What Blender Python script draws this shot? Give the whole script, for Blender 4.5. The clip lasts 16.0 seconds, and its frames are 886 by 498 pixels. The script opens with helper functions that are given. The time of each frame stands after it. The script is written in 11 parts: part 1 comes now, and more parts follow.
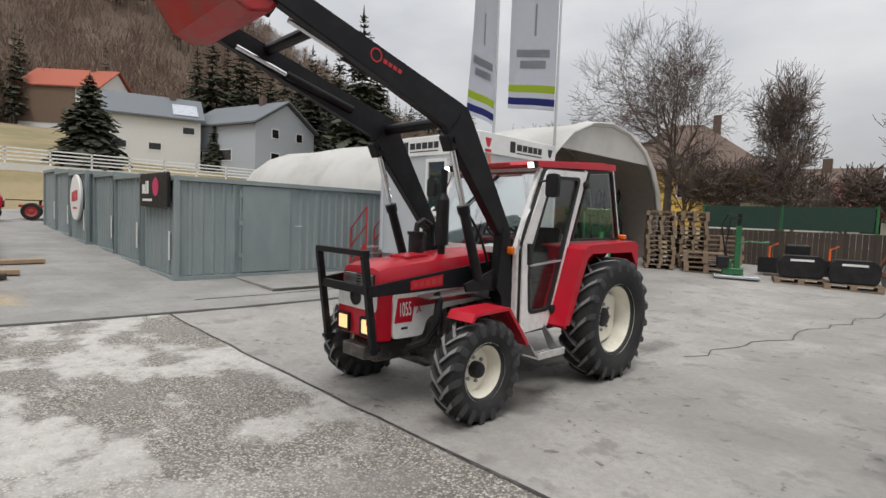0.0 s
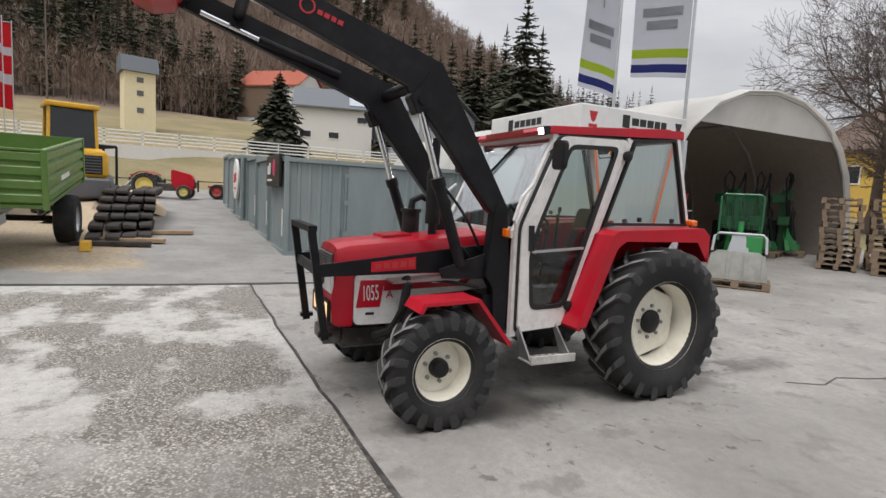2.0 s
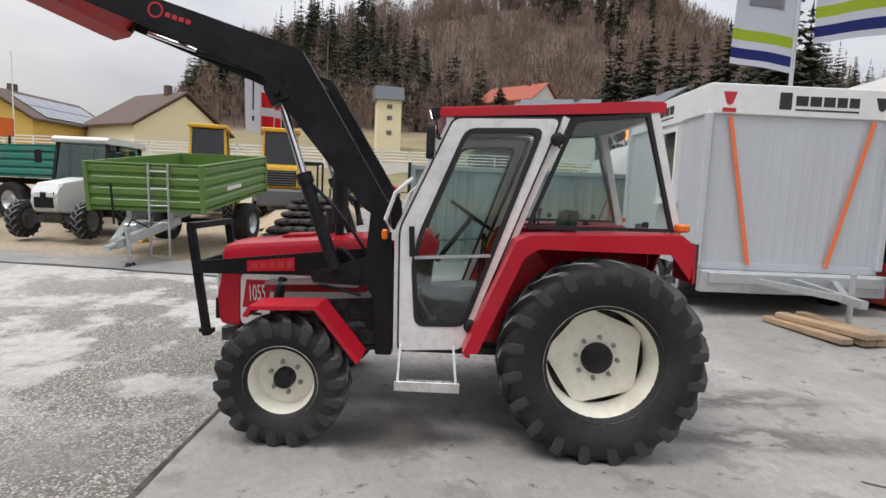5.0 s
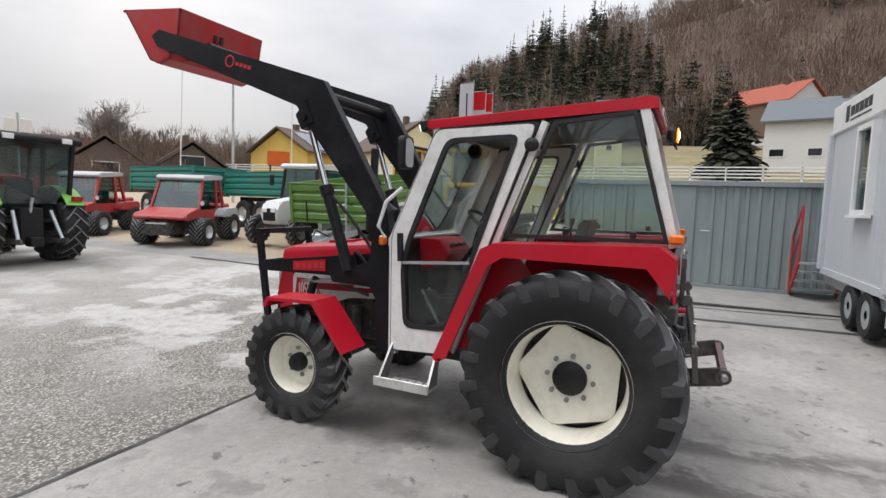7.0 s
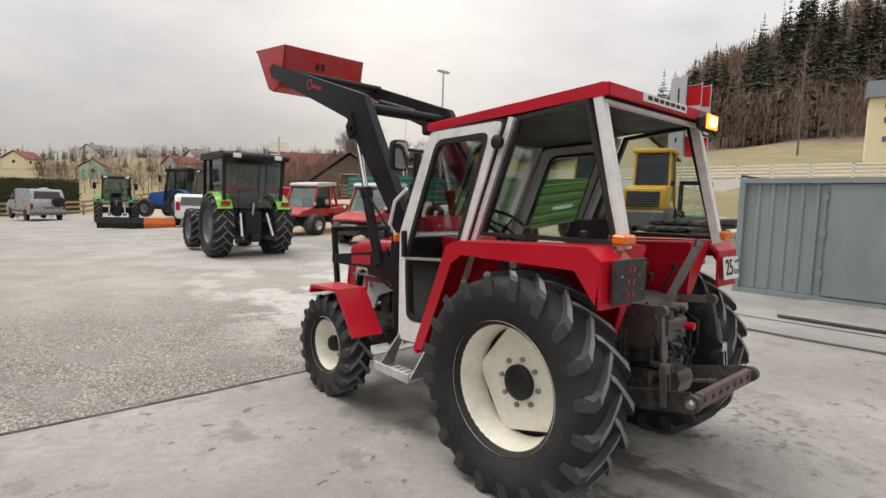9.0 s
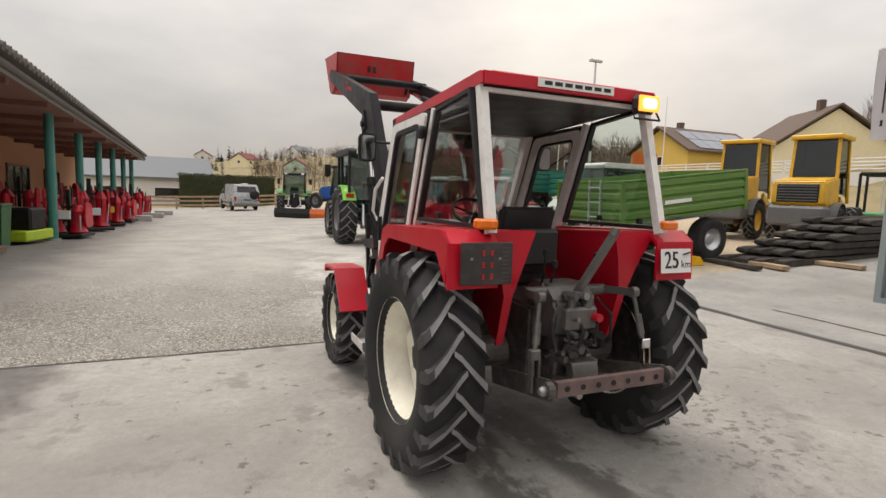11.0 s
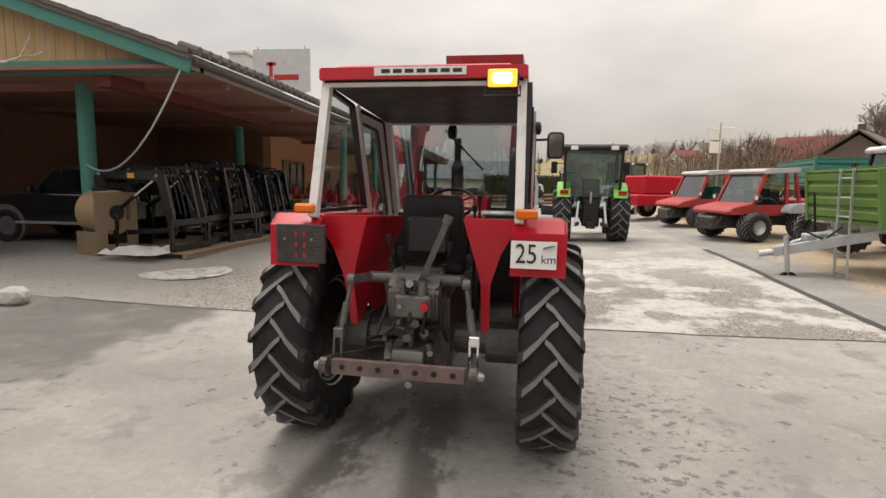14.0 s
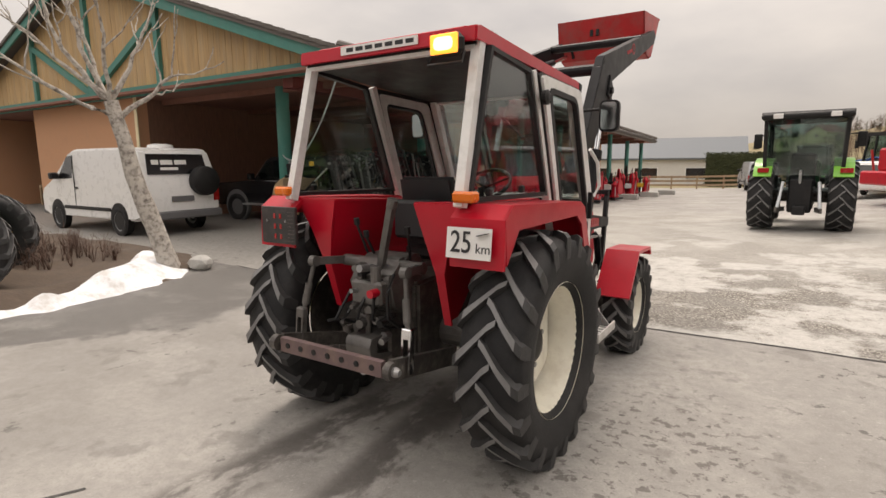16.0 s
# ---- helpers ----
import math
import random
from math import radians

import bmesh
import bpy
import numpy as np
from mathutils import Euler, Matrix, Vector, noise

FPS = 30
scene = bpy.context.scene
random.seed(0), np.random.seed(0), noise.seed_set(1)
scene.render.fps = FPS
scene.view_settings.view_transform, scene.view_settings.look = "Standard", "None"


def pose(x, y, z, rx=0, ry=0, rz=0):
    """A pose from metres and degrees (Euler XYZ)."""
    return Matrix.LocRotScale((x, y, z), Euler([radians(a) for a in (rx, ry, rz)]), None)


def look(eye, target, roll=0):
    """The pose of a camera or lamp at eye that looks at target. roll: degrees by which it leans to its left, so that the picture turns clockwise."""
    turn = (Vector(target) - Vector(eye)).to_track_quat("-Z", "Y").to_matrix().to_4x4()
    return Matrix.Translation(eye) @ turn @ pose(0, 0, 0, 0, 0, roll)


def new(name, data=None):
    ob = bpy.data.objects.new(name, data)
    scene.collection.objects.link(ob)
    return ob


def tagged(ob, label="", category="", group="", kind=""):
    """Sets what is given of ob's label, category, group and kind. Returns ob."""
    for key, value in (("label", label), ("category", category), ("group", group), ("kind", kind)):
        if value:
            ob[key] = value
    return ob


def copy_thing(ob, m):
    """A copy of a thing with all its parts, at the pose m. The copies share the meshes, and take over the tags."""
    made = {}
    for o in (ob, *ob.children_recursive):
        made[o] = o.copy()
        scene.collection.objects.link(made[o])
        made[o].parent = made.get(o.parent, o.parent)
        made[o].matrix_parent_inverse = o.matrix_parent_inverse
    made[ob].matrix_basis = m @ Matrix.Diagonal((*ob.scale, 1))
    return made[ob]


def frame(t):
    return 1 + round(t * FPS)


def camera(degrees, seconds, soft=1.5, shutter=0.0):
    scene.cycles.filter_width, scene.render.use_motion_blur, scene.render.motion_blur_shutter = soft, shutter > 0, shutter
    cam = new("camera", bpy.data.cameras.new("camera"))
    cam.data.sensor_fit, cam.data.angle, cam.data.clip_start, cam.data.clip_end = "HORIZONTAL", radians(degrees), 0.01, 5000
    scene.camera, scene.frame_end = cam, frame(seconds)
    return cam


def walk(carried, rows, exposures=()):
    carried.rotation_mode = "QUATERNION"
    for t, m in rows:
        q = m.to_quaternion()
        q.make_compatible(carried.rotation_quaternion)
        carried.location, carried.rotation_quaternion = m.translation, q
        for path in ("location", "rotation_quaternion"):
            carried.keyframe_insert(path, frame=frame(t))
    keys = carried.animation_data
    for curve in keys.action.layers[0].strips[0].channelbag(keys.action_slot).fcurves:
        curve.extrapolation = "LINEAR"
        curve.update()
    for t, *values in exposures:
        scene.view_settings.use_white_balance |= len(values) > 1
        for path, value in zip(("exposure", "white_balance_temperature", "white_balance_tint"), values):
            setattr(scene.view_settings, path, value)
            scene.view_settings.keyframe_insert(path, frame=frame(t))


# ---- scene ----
cam = camera(79.6, 16.0)
METRES, EYE, TILT, LEAN, TURN = 13.5, 1.69, -3.56, -2.17, 45.0
ROWS = [
    (0.0, 0.0, 0.0, 0.0, 0.0, 0.0, -0.0),
    (0.5, 0.021, 0.01, -0.0013, 3.65, -0.3, -0.61),
    (1.0, 0.0502, 0.0252, -0.002, 8.78, -0.75, -1.34),
    (1.5, 0.0782, 0.0398, -0.003, 13.27, -1.32, -1.76),
    (2.0, 0.108, 0.0607, -0.0023, 18.16, -1.75, -2.07),
    (2.5, 0.1353, 0.0777, -0.0026, 22.16, -2.16, -2.18),
    (3.0, 0.1601, 0.1003, -0.0023, 26.31, -2.3, -2.3),
    (3.5, 0.1824, 0.1198, -0.0015, 29.99, -2.22, -2.45),
    (4.0, 0.2078, 0.145, 0.0001, 34.49, -2.01, -2.72),
    (6.5, 0.3121, 0.2625, 0.004, 61.42, -1.71, -4.26),
    (7.0, 0.3299, 0.2883, 0.0051, 68.4, -1.64, -4.56),
    (7.5, 0.3438, 0.311, 0.0064, 74.28, -1.65, -4.79),
    (8.0, 0.3527, 0.3414, 0.0078, 81.28, -1.76, -5.07),
    (8.5, 0.3616, 0.3706, 0.0095, 86.63, -2.25, -5.27),
    (9.0, 0.3603, 0.4031, 0.0114, 92.13, -3.06, -5.43),
    (11.5, 0.3491, 0.5552, 0.021, 115.41, -5.79, -6.11),
    (12.0, 0.336, 0.5907, 0.0238, 120.91, -6.12, -6.05),
    (12.5, 0.3194, 0.6146, 0.0255, 125.65, -6.42, -5.93),
    (13.0, 0.2969, 0.6443, 0.0281, 131.52, -7.04, -5.69),
    (13.5, 0.2746, 0.6657, 0.0301, 137.09, -7.74, -5.35),
    (14.0, 0.2452, 0.6852, 0.0332, 143.74, -8.76, -4.94),
    (14.5, 0.2212, 0.7002, 0.0356, 149.56, -9.97, -4.44),
    (15.0, 0.1932, 0.7077, 0.0374, 155.83, -10.95, -3.81),
    (15.5, 0.1694, 0.7152, 0.0379, 161.05, -11.76, -3.18),
    (16.0, 0.1419, 0.7156, 0.0385, 166.78, -12.08, -2.57),
]
EXPOSURES = [(0, -0.06, 6400, 11), (3.5, 0.06, 6350, 13), (6.5, 0.13, 6150, 12), (9, 0.14, 6650, 12), (12.5, 0.18, 7000, 13), (14, 0.25, 7100, 14), (16, 0.22, 7300, 15.5)]
walk(cam, [(t, pose(0, 0, EYE, TILT, LEAN, TURN) @ pose(METRES * x, METRES * y, METRES * z, 90 + pitch, roll, yaw)) for t, x, y, z, yaw, pitch, roll in ROWS], EXPOSURES)

# ---- sky and light: a bright overcast winter afternoon ----
world = bpy.data.worlds.new("overcast_sky")
scene.world = world
world.use_nodes = True
wn, wl = world.node_tree.nodes, world.node_tree.links
sky = wn.new("ShaderNodeTexSky")
sky.sky_type = "NISHITA"
sky.sun_disc = False
sky.sun_elevation, sky.sun_rotation = radians(32), radians(215)
sky.air_density, sky.dust_density, sky.ozone_density = 1.0, 3.0, 1.0
cloud_co = wn.new("ShaderNodeTexCoord")
cloud_map = wn.new("ShaderNodeMapping")
cloud_map.inputs["Scale"].default_value = (1.0, 1.0, 2.6)
cloud_noise = wn.new("ShaderNodeTexNoise")
cloud_noise.inputs["Scale"].default_value = 2.2
cloud_noise.inputs["Detail"].default_value = 6.0
cloud_noise.inputs["Roughness"].default_value = 0.52
cloud_ramp = wn.new("ShaderNodeValToRGB")
cloud_ramp.color_ramp.elements[0].position, cloud_ramp.color_ramp.elements[0].color = 0.32, (5.2, 5.3, 5.5, 1)
cloud_ramp.color_ramp.elements[1].position, cloud_ramp.color_ramp.elements[1].color = 0.66, (7.6, 7.55, 7.4, 1)
sky_mix = wn.new("ShaderNodeMix")
sky_mix.data_type = "RGBA"
sky_mix.inputs[0].default_value = 0.93
wl.new(cloud_co.outputs["Generated"], cloud_map.inputs["Vector"])
wl.new(cloud_map.outputs[0], cloud_noise.inputs["Vector"])
wl.new(cloud_noise.outputs[0], cloud_ramp.inputs[0])
wl.new(sky.outputs[0], sky_mix.inputs[6])
sep = wn.new("ShaderNodeSeparateXYZ")
wl.new(cloud_co.outputs["Generated"], sep.inputs[0])
zen = wn.new("ShaderNodeMapRange")
zen.inputs[1].default_value, zen.inputs[2].default_value, zen.inputs[3].default_value, zen.inputs[4].default_value = 0.0, 1.0, 0.66, 2.4
wl.new(sep.outputs[2], zen.inputs[0])
dull = wn.new("ShaderNodeMapRange")
dull.interpolation_type = "SMOOTHSTEP"
dull.inputs[1].default_value, dull.inputs[2].default_value, dull.inputs[3].default_value, dull.inputs[4].default_value = -0.9, 0.2, 0.88, 1.0
wl.new(sep.outputs[1], dull.inputs[0])
gain = wn.new("ShaderNodeMath")
gain.operation = "MULTIPLY"
wl.new(zen.outputs[0], gain.inputs[0])
wl.new(dull.outputs[0], gain.inputs[1])
lift = wn.new("ShaderNodeVectorMath")
lift.operation = "SCALE"
wl.new(cloud_ramp.outputs[0], lift.inputs[0])
wl.new(gain.outputs[0], lift.inputs["Scale"])
wl.new(lift.outputs[0], sky_mix.inputs[7])
wl.new(sky_mix.outputs[2], wn["Background"].inputs[0])
wn["Background"].inputs[1].default_value = 0.1

sun_data = bpy.data.lights.new("sun", "SUN")
sun_data.energy, sun_data.angle, sun_data.color = 1.75, radians(25), (1.0, 0.97, 0.92)
sun = new("sun", sun_data)
sun.matrix_world = look((0, 0, 30), (-8, 12, 0))

# ---- small mesh kit ----
def part(name, bm, material, parent=None, label="", smooth=False, kind=""):
    me = bpy.data.meshes.new(name)
    bmesh.ops.recalc_face_normals(bm, faces=bm.faces)
    bm.to_mesh(me)
    bm.free()
    if smooth:
        me.polygons.foreach_set("use_smooth", [True] * len(me.polygons))
        me.set_sharp_from_angle(angle=radians(38))
    me.materials.append(material)
    ob = new(name, me)
    if parent is not None:
        ob.parent = parent
    if label:
        ob["label"] = label
    if kind:
        ob["kind"] = kind
    return ob


def thing(name, label, category, x, y, z=None, rz=0.0, group="", kind=""):
    ob = new(name)
    ob.empty_display_size = 0.2
    ob.matrix_basis = pose(x, y, ground_z(x, y) if z is None else z, 0, 0, rz)
    return tagged(ob, label, category, group, kind)


def B():
    return bmesh.new()


def quad_faces(bm, vs, faces):
    for f in faces:
        try:
            bm.faces.new([vs[i] for i in f])
        except ValueError:
            pass


HEX = [(0, 1, 2, 3), (7, 6, 5, 4), (0, 4, 5, 1), (1, 5, 6, 2), (2, 6, 7, 3), (3, 7, 4, 0)]


def hexa(bm, pts):
    vs = [bm.verts.new(p) for p in pts]
    quad_faces(bm, vs, HEX)
    return vs


def box(bm, x0, x1, y0, y1, z0, z1, bev=0.0):
    vs = hexa(bm, [(x0, y0, z0), (x1, y0, z0), (x1, y1, z0), (x0, y1, z0), (x0, y0, z1), (x1, y0, z1), (x1, y1, z1), (x0, y1, z1)])
    if bev > 0:
        es = {e for v in vs for e in v.link_edges}
        bmesh.ops.bevel(bm, geom=list(es), offset=bev, segments=1, affect="EDGES")
    return bm


def beam(bm, p0, p1, w, h, w1=None, h1=None, side=(0, 1, 0)):
    """A straight bar of rectangular section from p0 to p1; w along side, h across it."""
    p0, p1 = Vector(p0), Vector(p1)
    d = (p1 - p0).normalized()
    s = Vector(side)
    s = s - d * s.dot(d)
    if s.length < 1e-4:
        s = Vector((1, 0, 0)) - d * d.x
    s.normalize()
    u = d.cross(s)
    w1, h1 = w1 or w, h1 or h
    pts = []
    for p, ww, hh in ((p0, w, h), (p1, w1, h1)):
        pts += [p - s * ww / 2 - u * hh / 2, p + s * ww / 2 - u * hh / 2, p + s * ww / 2 + u * hh / 2, p - s * ww / 2 + u * hh / 2]
    hexa(bm, pts)
    return bm


def rod(bm, p0, p1, r, r1=None, seg=10):
    p0, p1 = Vector(p0), Vector(p1)
    r1 = r if r1 is None else r1
    d = (p1 - p0).normalized()
    a = Vector((0, 0, 1)) if abs(d.z) < 0.9 else Vector((1, 0, 0))
    s = d.cross(a).normalized()
    u = d.cross(s)
    rings = []
    for p, rr in ((p0, r), (p1, r1)):
        rings.append([bm.verts.new(p + (s * math.cos(2 * math.pi * i / seg) + u * math.sin(2 * math.pi * i / seg)) * rr) for i in range(seg)])
    for i in range(seg):
        j = (i + 1) % seg
        bm.faces.new((rings[0][i], rings[0][j], rings[1][j], rings[1][i]))
    bm.faces.new(rings[0][::-1])
    bm.faces.new(rings[1])
    return bm


def pipe(bm, pts, r, seg=8):
    pts = [Vector(p) for p in pts]
    rings = []
    for i, p in enumerate(pts):
        d = (pts[min(i + 1, len(pts) - 1)] - pts[max(i - 1, 0)]).normalized()
        a = Vector((0.13, 0.21, 0.97)) if abs(d.z) < 0.9 else Vector((0.97, 0.2, 0.1))
        s = d.cross(a).normalized()
        u = d.cross(s)
        rings.append([bm.verts.new(p + (s * math.cos(2 * math.pi * k / seg) + u * math.sin(2 * math.pi * k / seg)) * r) for k in range(seg)])
    for a, b in zip(rings, rings[1:]):
        for i in range(seg):
            j = (i + 1) % seg
            bm.faces.new((a[i], a[j], b[j], b[i]))
    bm.faces.new(rings[0][::-1])
    bm.faces.new(rings[-1])
    return bm


def prism(bm, pts, a0, a1, axis="y", bev=0.0):
    """A flat outline pushed along an axis: y takes (x, z), x takes (y, z), z takes (x, y)."""
    def put(p, a):
        return {"y": (p[0], a, p[1]), "x": (a, p[0], p[1]), "z": (p[0], p[1], a)}[axis]
    lo = [bm.verts.new(put(p, a0)) for p in pts]
    hi = [bm.verts.new(put(p, a1)) for p in pts]
    n = len(pts)
    f0, f1 = bm.faces.new(lo), bm.faces.new(hi[::-1])
    for i in range(n):
        j = (i + 1) % n
        bm.faces.new((lo[i], hi[i], hi[j], lo[j]))
    if bev > 0:
        es = {e for v in lo + hi for e in v.link_edges}
        bmesh.ops.bevel(bm, geom=list(es), offset=bev, segments=2, affect="EDGES")
    return bm


def frame_prism(bm, outer, inner, a0, a1, axis="y"):
    """A ring between two outlines of the same number of corners, pushed along an axis."""
    def put(p, a):
        return {"y": (p[0], a, p[1]), "x": (a, p[0], p[1]), "z": (p[0], p[1], a)}[axis]
    n = len(outer)
    o0, o1 = [bm.verts.new(put(p, a0)) for p in outer], [bm.verts.new(put(p, a1)) for p in outer]
    i0, i1 = [bm.verts.new(put(p, a0)) for p in inner], [bm.verts.new(put(p, a1)) for p in inner]
    for i in range(n):
        j = (i + 1) % n
        bm.faces.new((o0[i], o0[j], i0[j], i0[i]))
        bm.faces.new((o1[i], i1[i], i1[j], o1[j]))
        bm.faces.new((o0[i], o1[i], o1[j], o0[j]))
        bm.faces.new((i0[i], i0[j], i1[j], i1[i]))
    return bm


def inset(pts, d):
    """The outline moved inwards by d."""
    n = len(pts)
    area = sum(pts[i][0] * pts[(i + 1) % n][1] - pts[(i + 1) % n][0] * pts[i][1] for i in range(n))
    sg = 1 if area > 0 else -1
    out = []
    for i in range(n):
        p0, p1, p2 = Vector(pts[i - 1]), Vector(pts[i]), Vector(pts[(i + 1) % n])
        e0, e1 = (p1 - p0).normalized(), (p2 - p1).normalized()
        n0, n1 = Vector((-e0.y, e0.x)) * sg, Vector((-e1.y, e1.x)) * sg
        k = max(0.3, 1 + n0.dot(n1))
        out.append(tuple(p1 + (n0 + n1) * (d / k)))
    return out


def rounded(pts, r, seg=3):
    """The outline with its corners rounded."""
    out = []
    n = len(pts)
    for i in range(n):
        p0, p1, p2 = Vector(pts[i - 1]), Vector(pts[i]), Vector(pts[(i + 1) % n])
        a, b = (p0 - p1), (p2 - p1)
        q = min(r, a.length * 0.45, b.length * 0.45)
        a, b = p1 + a.normalized() * q, p1 + b.normalized() * q
        for k in range(seg + 1):
            t = k / seg
            out.append(tuple((1 - t) ** 2 * a + 2 * t * (1 - t) * p1 + t * t * b))
    return out


def lathe(bm, profile, axis="y", seg=32, c=(0, 0, 0), closed=False, caps=True):
    """Turns (radius, along) pairs about an axis through c."""
    rings = []
    for r, a in profile:
        ring = []
        for i in range(seg):
            w = 2 * math.pi * i / seg
            p = {"y": (r * math.cos(w), a, r * math.sin(w)), "x": (a, r * math.cos(w), r * math.sin(w)), "z": (r * math.cos(w), r * math.sin(w), a)}[axis]
            ring.append(bm.verts.new((p[0] + c[0], p[1] + c[1], p[2] + c[2])))
        rings.append(ring)
    pairs = list(zip(rings, rings[1:])) + ([(rings[-1], rings[0])] if closed else [])
    for a, b in pairs:
        for i in range(seg):
            j = (i + 1) % seg
            bm.faces.new((a[i], a[j], b[j], b[i]))
    if not closed and caps:
        if profile[0][0] > 1e-4:
            bm.faces.new(rings[0][::-1])
        if profile[-1][0] > 1e-4:
            bm.faces.new(rings[-1])
    return bm


def smooth01(a, b, x):
    q = min(1.0, max(0.0, (x - a) / (b - a)))
    return q * q * (3 - 2 * q)


def hill_side(x, y):
    """How much of the wooded hill stands at a place: it dies out to the south and far north."""
    ang = math.degrees(math.atan2(5.5 - y, max(0.1, -x)))
    return (0.62 * smooth01(28, 20, ang) + 0.38 * smooth01(21, -2, ang)) * smooth01(150, 70, y)


def ground_z(x, y):
    """Height of the yard, the verge, the road bank and the hill."""
    dx, dy = x + 3.3, y - 5.16
    r = math.hypot(dx, dy) + 1e-6
    s = smooth01(-0.3, 0.5, (-0.99 * dx + 0.14 * dy) / r)
    q = min(r, 40.0) - 4.5
    fall = -0.02 * min(40.0, max(0.0, -2.0 - y)) * smooth01(-16, -7, x)
    z = fall + (1 - s) * 0.15 * smooth01(3, 10, r) + s * 0.047 * (q + math.sqrt(q * q + 4)) / 2
    west = -x - 34.0
    if west > 0:
        z += 1.3 * smooth01(0, 9, west) + 1.0 * smooth01(10.4, 11.0, west) + 0.17 * min(60.0, max(0.0, west - 14)) * (0.25 + 0.75 * smooth01(32, 22, math.degrees(math.atan2(5.5 - y, -x))))
        n1 = noise.noise(Vector((x * 0.02, y * 0.02, 3.0)))
        n2 = noise.noise(Vector((x * 0.05, y * 0.05, 7.0)))
        side = hill_side(x, y)
        rise = 46.0 * smooth01(66, 142, west) * (0.9 + 0.25 * n1)
        z += rise * side + 2.5 * n2 * smooth01(30, 80, west)
    far = math.hypot(x, y)
    if far > 70:
        ridge = 15.0 * smooth01(100, 330, far) * (1 + 0.6 * noise.noise(Vector((x * 0.008, y * 0.008, 1.0))))
        z += ridge * smooth01(-40, -90, y) * smooth01(60, -20, x)
        z += 0.6 * ridge * smooth01(40, 110, y)
    return z

# ---- materials ----
def mat(name, colour, rough=0.6, metal=0.0, var=0.12, scale=6.0, bump=0.0, bump_scale=60.0, dirt=None, dirt_amount=0.0, dirt_scale=2.5, coat=0.0, rand=0.0, stretch=None, spec=0.5):
    """Principled paint or stuff with a fine grain, a broad change of tone, and dirt in blotches."""
    m = bpy.data.materials.new(name)
    m.use_nodes = True
    n, l = m.node_tree.nodes, m.node_tree.links
    b = n["Principled BSDF"]
    co = n.new("ShaderNodeTexCoord")
    src = co.outputs["Object"]
    if stretch:
        mp = n.new("ShaderNodeMapping")
        mp.inputs["Scale"].default_value = stretch
        l.new(src, mp.inputs["Vector"])
        src = mp.outputs[0]
    no = n.new("ShaderNodeTexNoise")
    no.inputs["Scale"].default_value, no.inputs["Detail"].default_value, no.inputs["Roughness"].default_value = scale, 7.0, 0.62
    l.new(src, no.inputs["Vector"])
    hsv = n.new("ShaderNodeHueSaturation")
    hsv.inputs["Color"].default_value = (*colour, 1)
    mr = n.new("ShaderNodeMapRange")
    mr.inputs[1].default_value, mr.inputs[2].default_value = 0.25, 0.75
    mr.inputs[3].default_value, mr.inputs[4].default_value = 1 - var, 1 + var
    l.new(no.outputs[0], mr.inputs[0])
    val = mr.outputs[0]
    if rand:
        oi = n.new("ShaderNodeObjectInfo")
        geo = n.new("ShaderNodeNewGeometry")
        ad = n.new("ShaderNodeMath")
        ad.operation = "ADD"
        l.new(oi.outputs["Random"], ad.inputs[0])
        l.new(geo.outputs["Random Per Island"], ad.inputs[1])
        r2 = n.new("ShaderNodeMapRange")
        r2.inputs[2].default_value = 2.0
        r2.inputs[3].default_value, r2.inputs[4].default_value = 1 - rand, 1 + rand
        l.new(ad.outputs[0], r2.inputs[0])
        mu = n.new("ShaderNodeMath")
        mu.operation = "MULTIPLY"
        l.new(val, mu.inputs[0])
        l.new(r2.outputs[0], mu.inputs[1])
        val = mu.outputs[0]
    l.new(val, hsv.inputs["Value"])
    out = hsv.outputs[0]
    if dirt:
        dn = n.new("ShaderNodeTexNoise")
        dn.inputs["Scale"].default_value, dn.inputs["Detail"].default_value, dn.inputs["Roughness"].default_value = dirt_scale, 9.0, 0.68
        l.new(src, dn.inputs["Vector"])
        dr = n.new("ShaderNodeMapRange")
        dr.inputs[1].default_value, dr.inputs[2].default_value = 0.46, 0.66
        dr.inputs[3].default_value, dr.inputs[4].default_value = 0.0, dirt_amount
        l.new(dn.outputs[0], dr.inputs[0])
        mx = n.new("ShaderNodeMix")
        mx.data_type = "RGBA"
        mx.inputs[7].default_value = (*dirt, 1)
        l.new(dr.outputs[0], mx.inputs[0])
        l.new(out, mx.inputs[6])
        out = mx.outputs[2]
    l.new(out, b.inputs["Base Color"])
    rr = n.new("ShaderNodeMapRange")
    rr.inputs[1].default_value, rr.inputs[2].default_value = 0.3, 0.7
    rr.inputs[3].default_value, rr.inputs[4].default_value = max(0.03, rough - 0.08), min(1.0, rough + 0.08)
    l.new(no.outputs[0], rr.inputs[0])
    l.new(rr.outputs[0], b.inputs["Roughness"])
    b.inputs["Metallic"].default_value = metal
    b.inputs["Coat Weight"].default_value = coat
    b.inputs["Coat Roughness"].default_value = 0.15
    b.inputs["Specular IOR Level"].default_value = spec
    if bump:
        bn = n.new("ShaderNodeTexNoise")
        bn.inputs["Scale"].default_value, bn.inputs["Detail"].default_value = bump_scale, 5.0
        l.new(src, bn.inputs["Vector"])
        bp = n.new("ShaderNodeBump")
        bp.inputs["Strength"].default_value, bp.inputs["Distance"].default_value = bump, 0.01
        l.new(bn.outputs[0], bp.inputs["Height"])
        l.new(bp.outputs[0], b.inputs["Normal"])
    return m


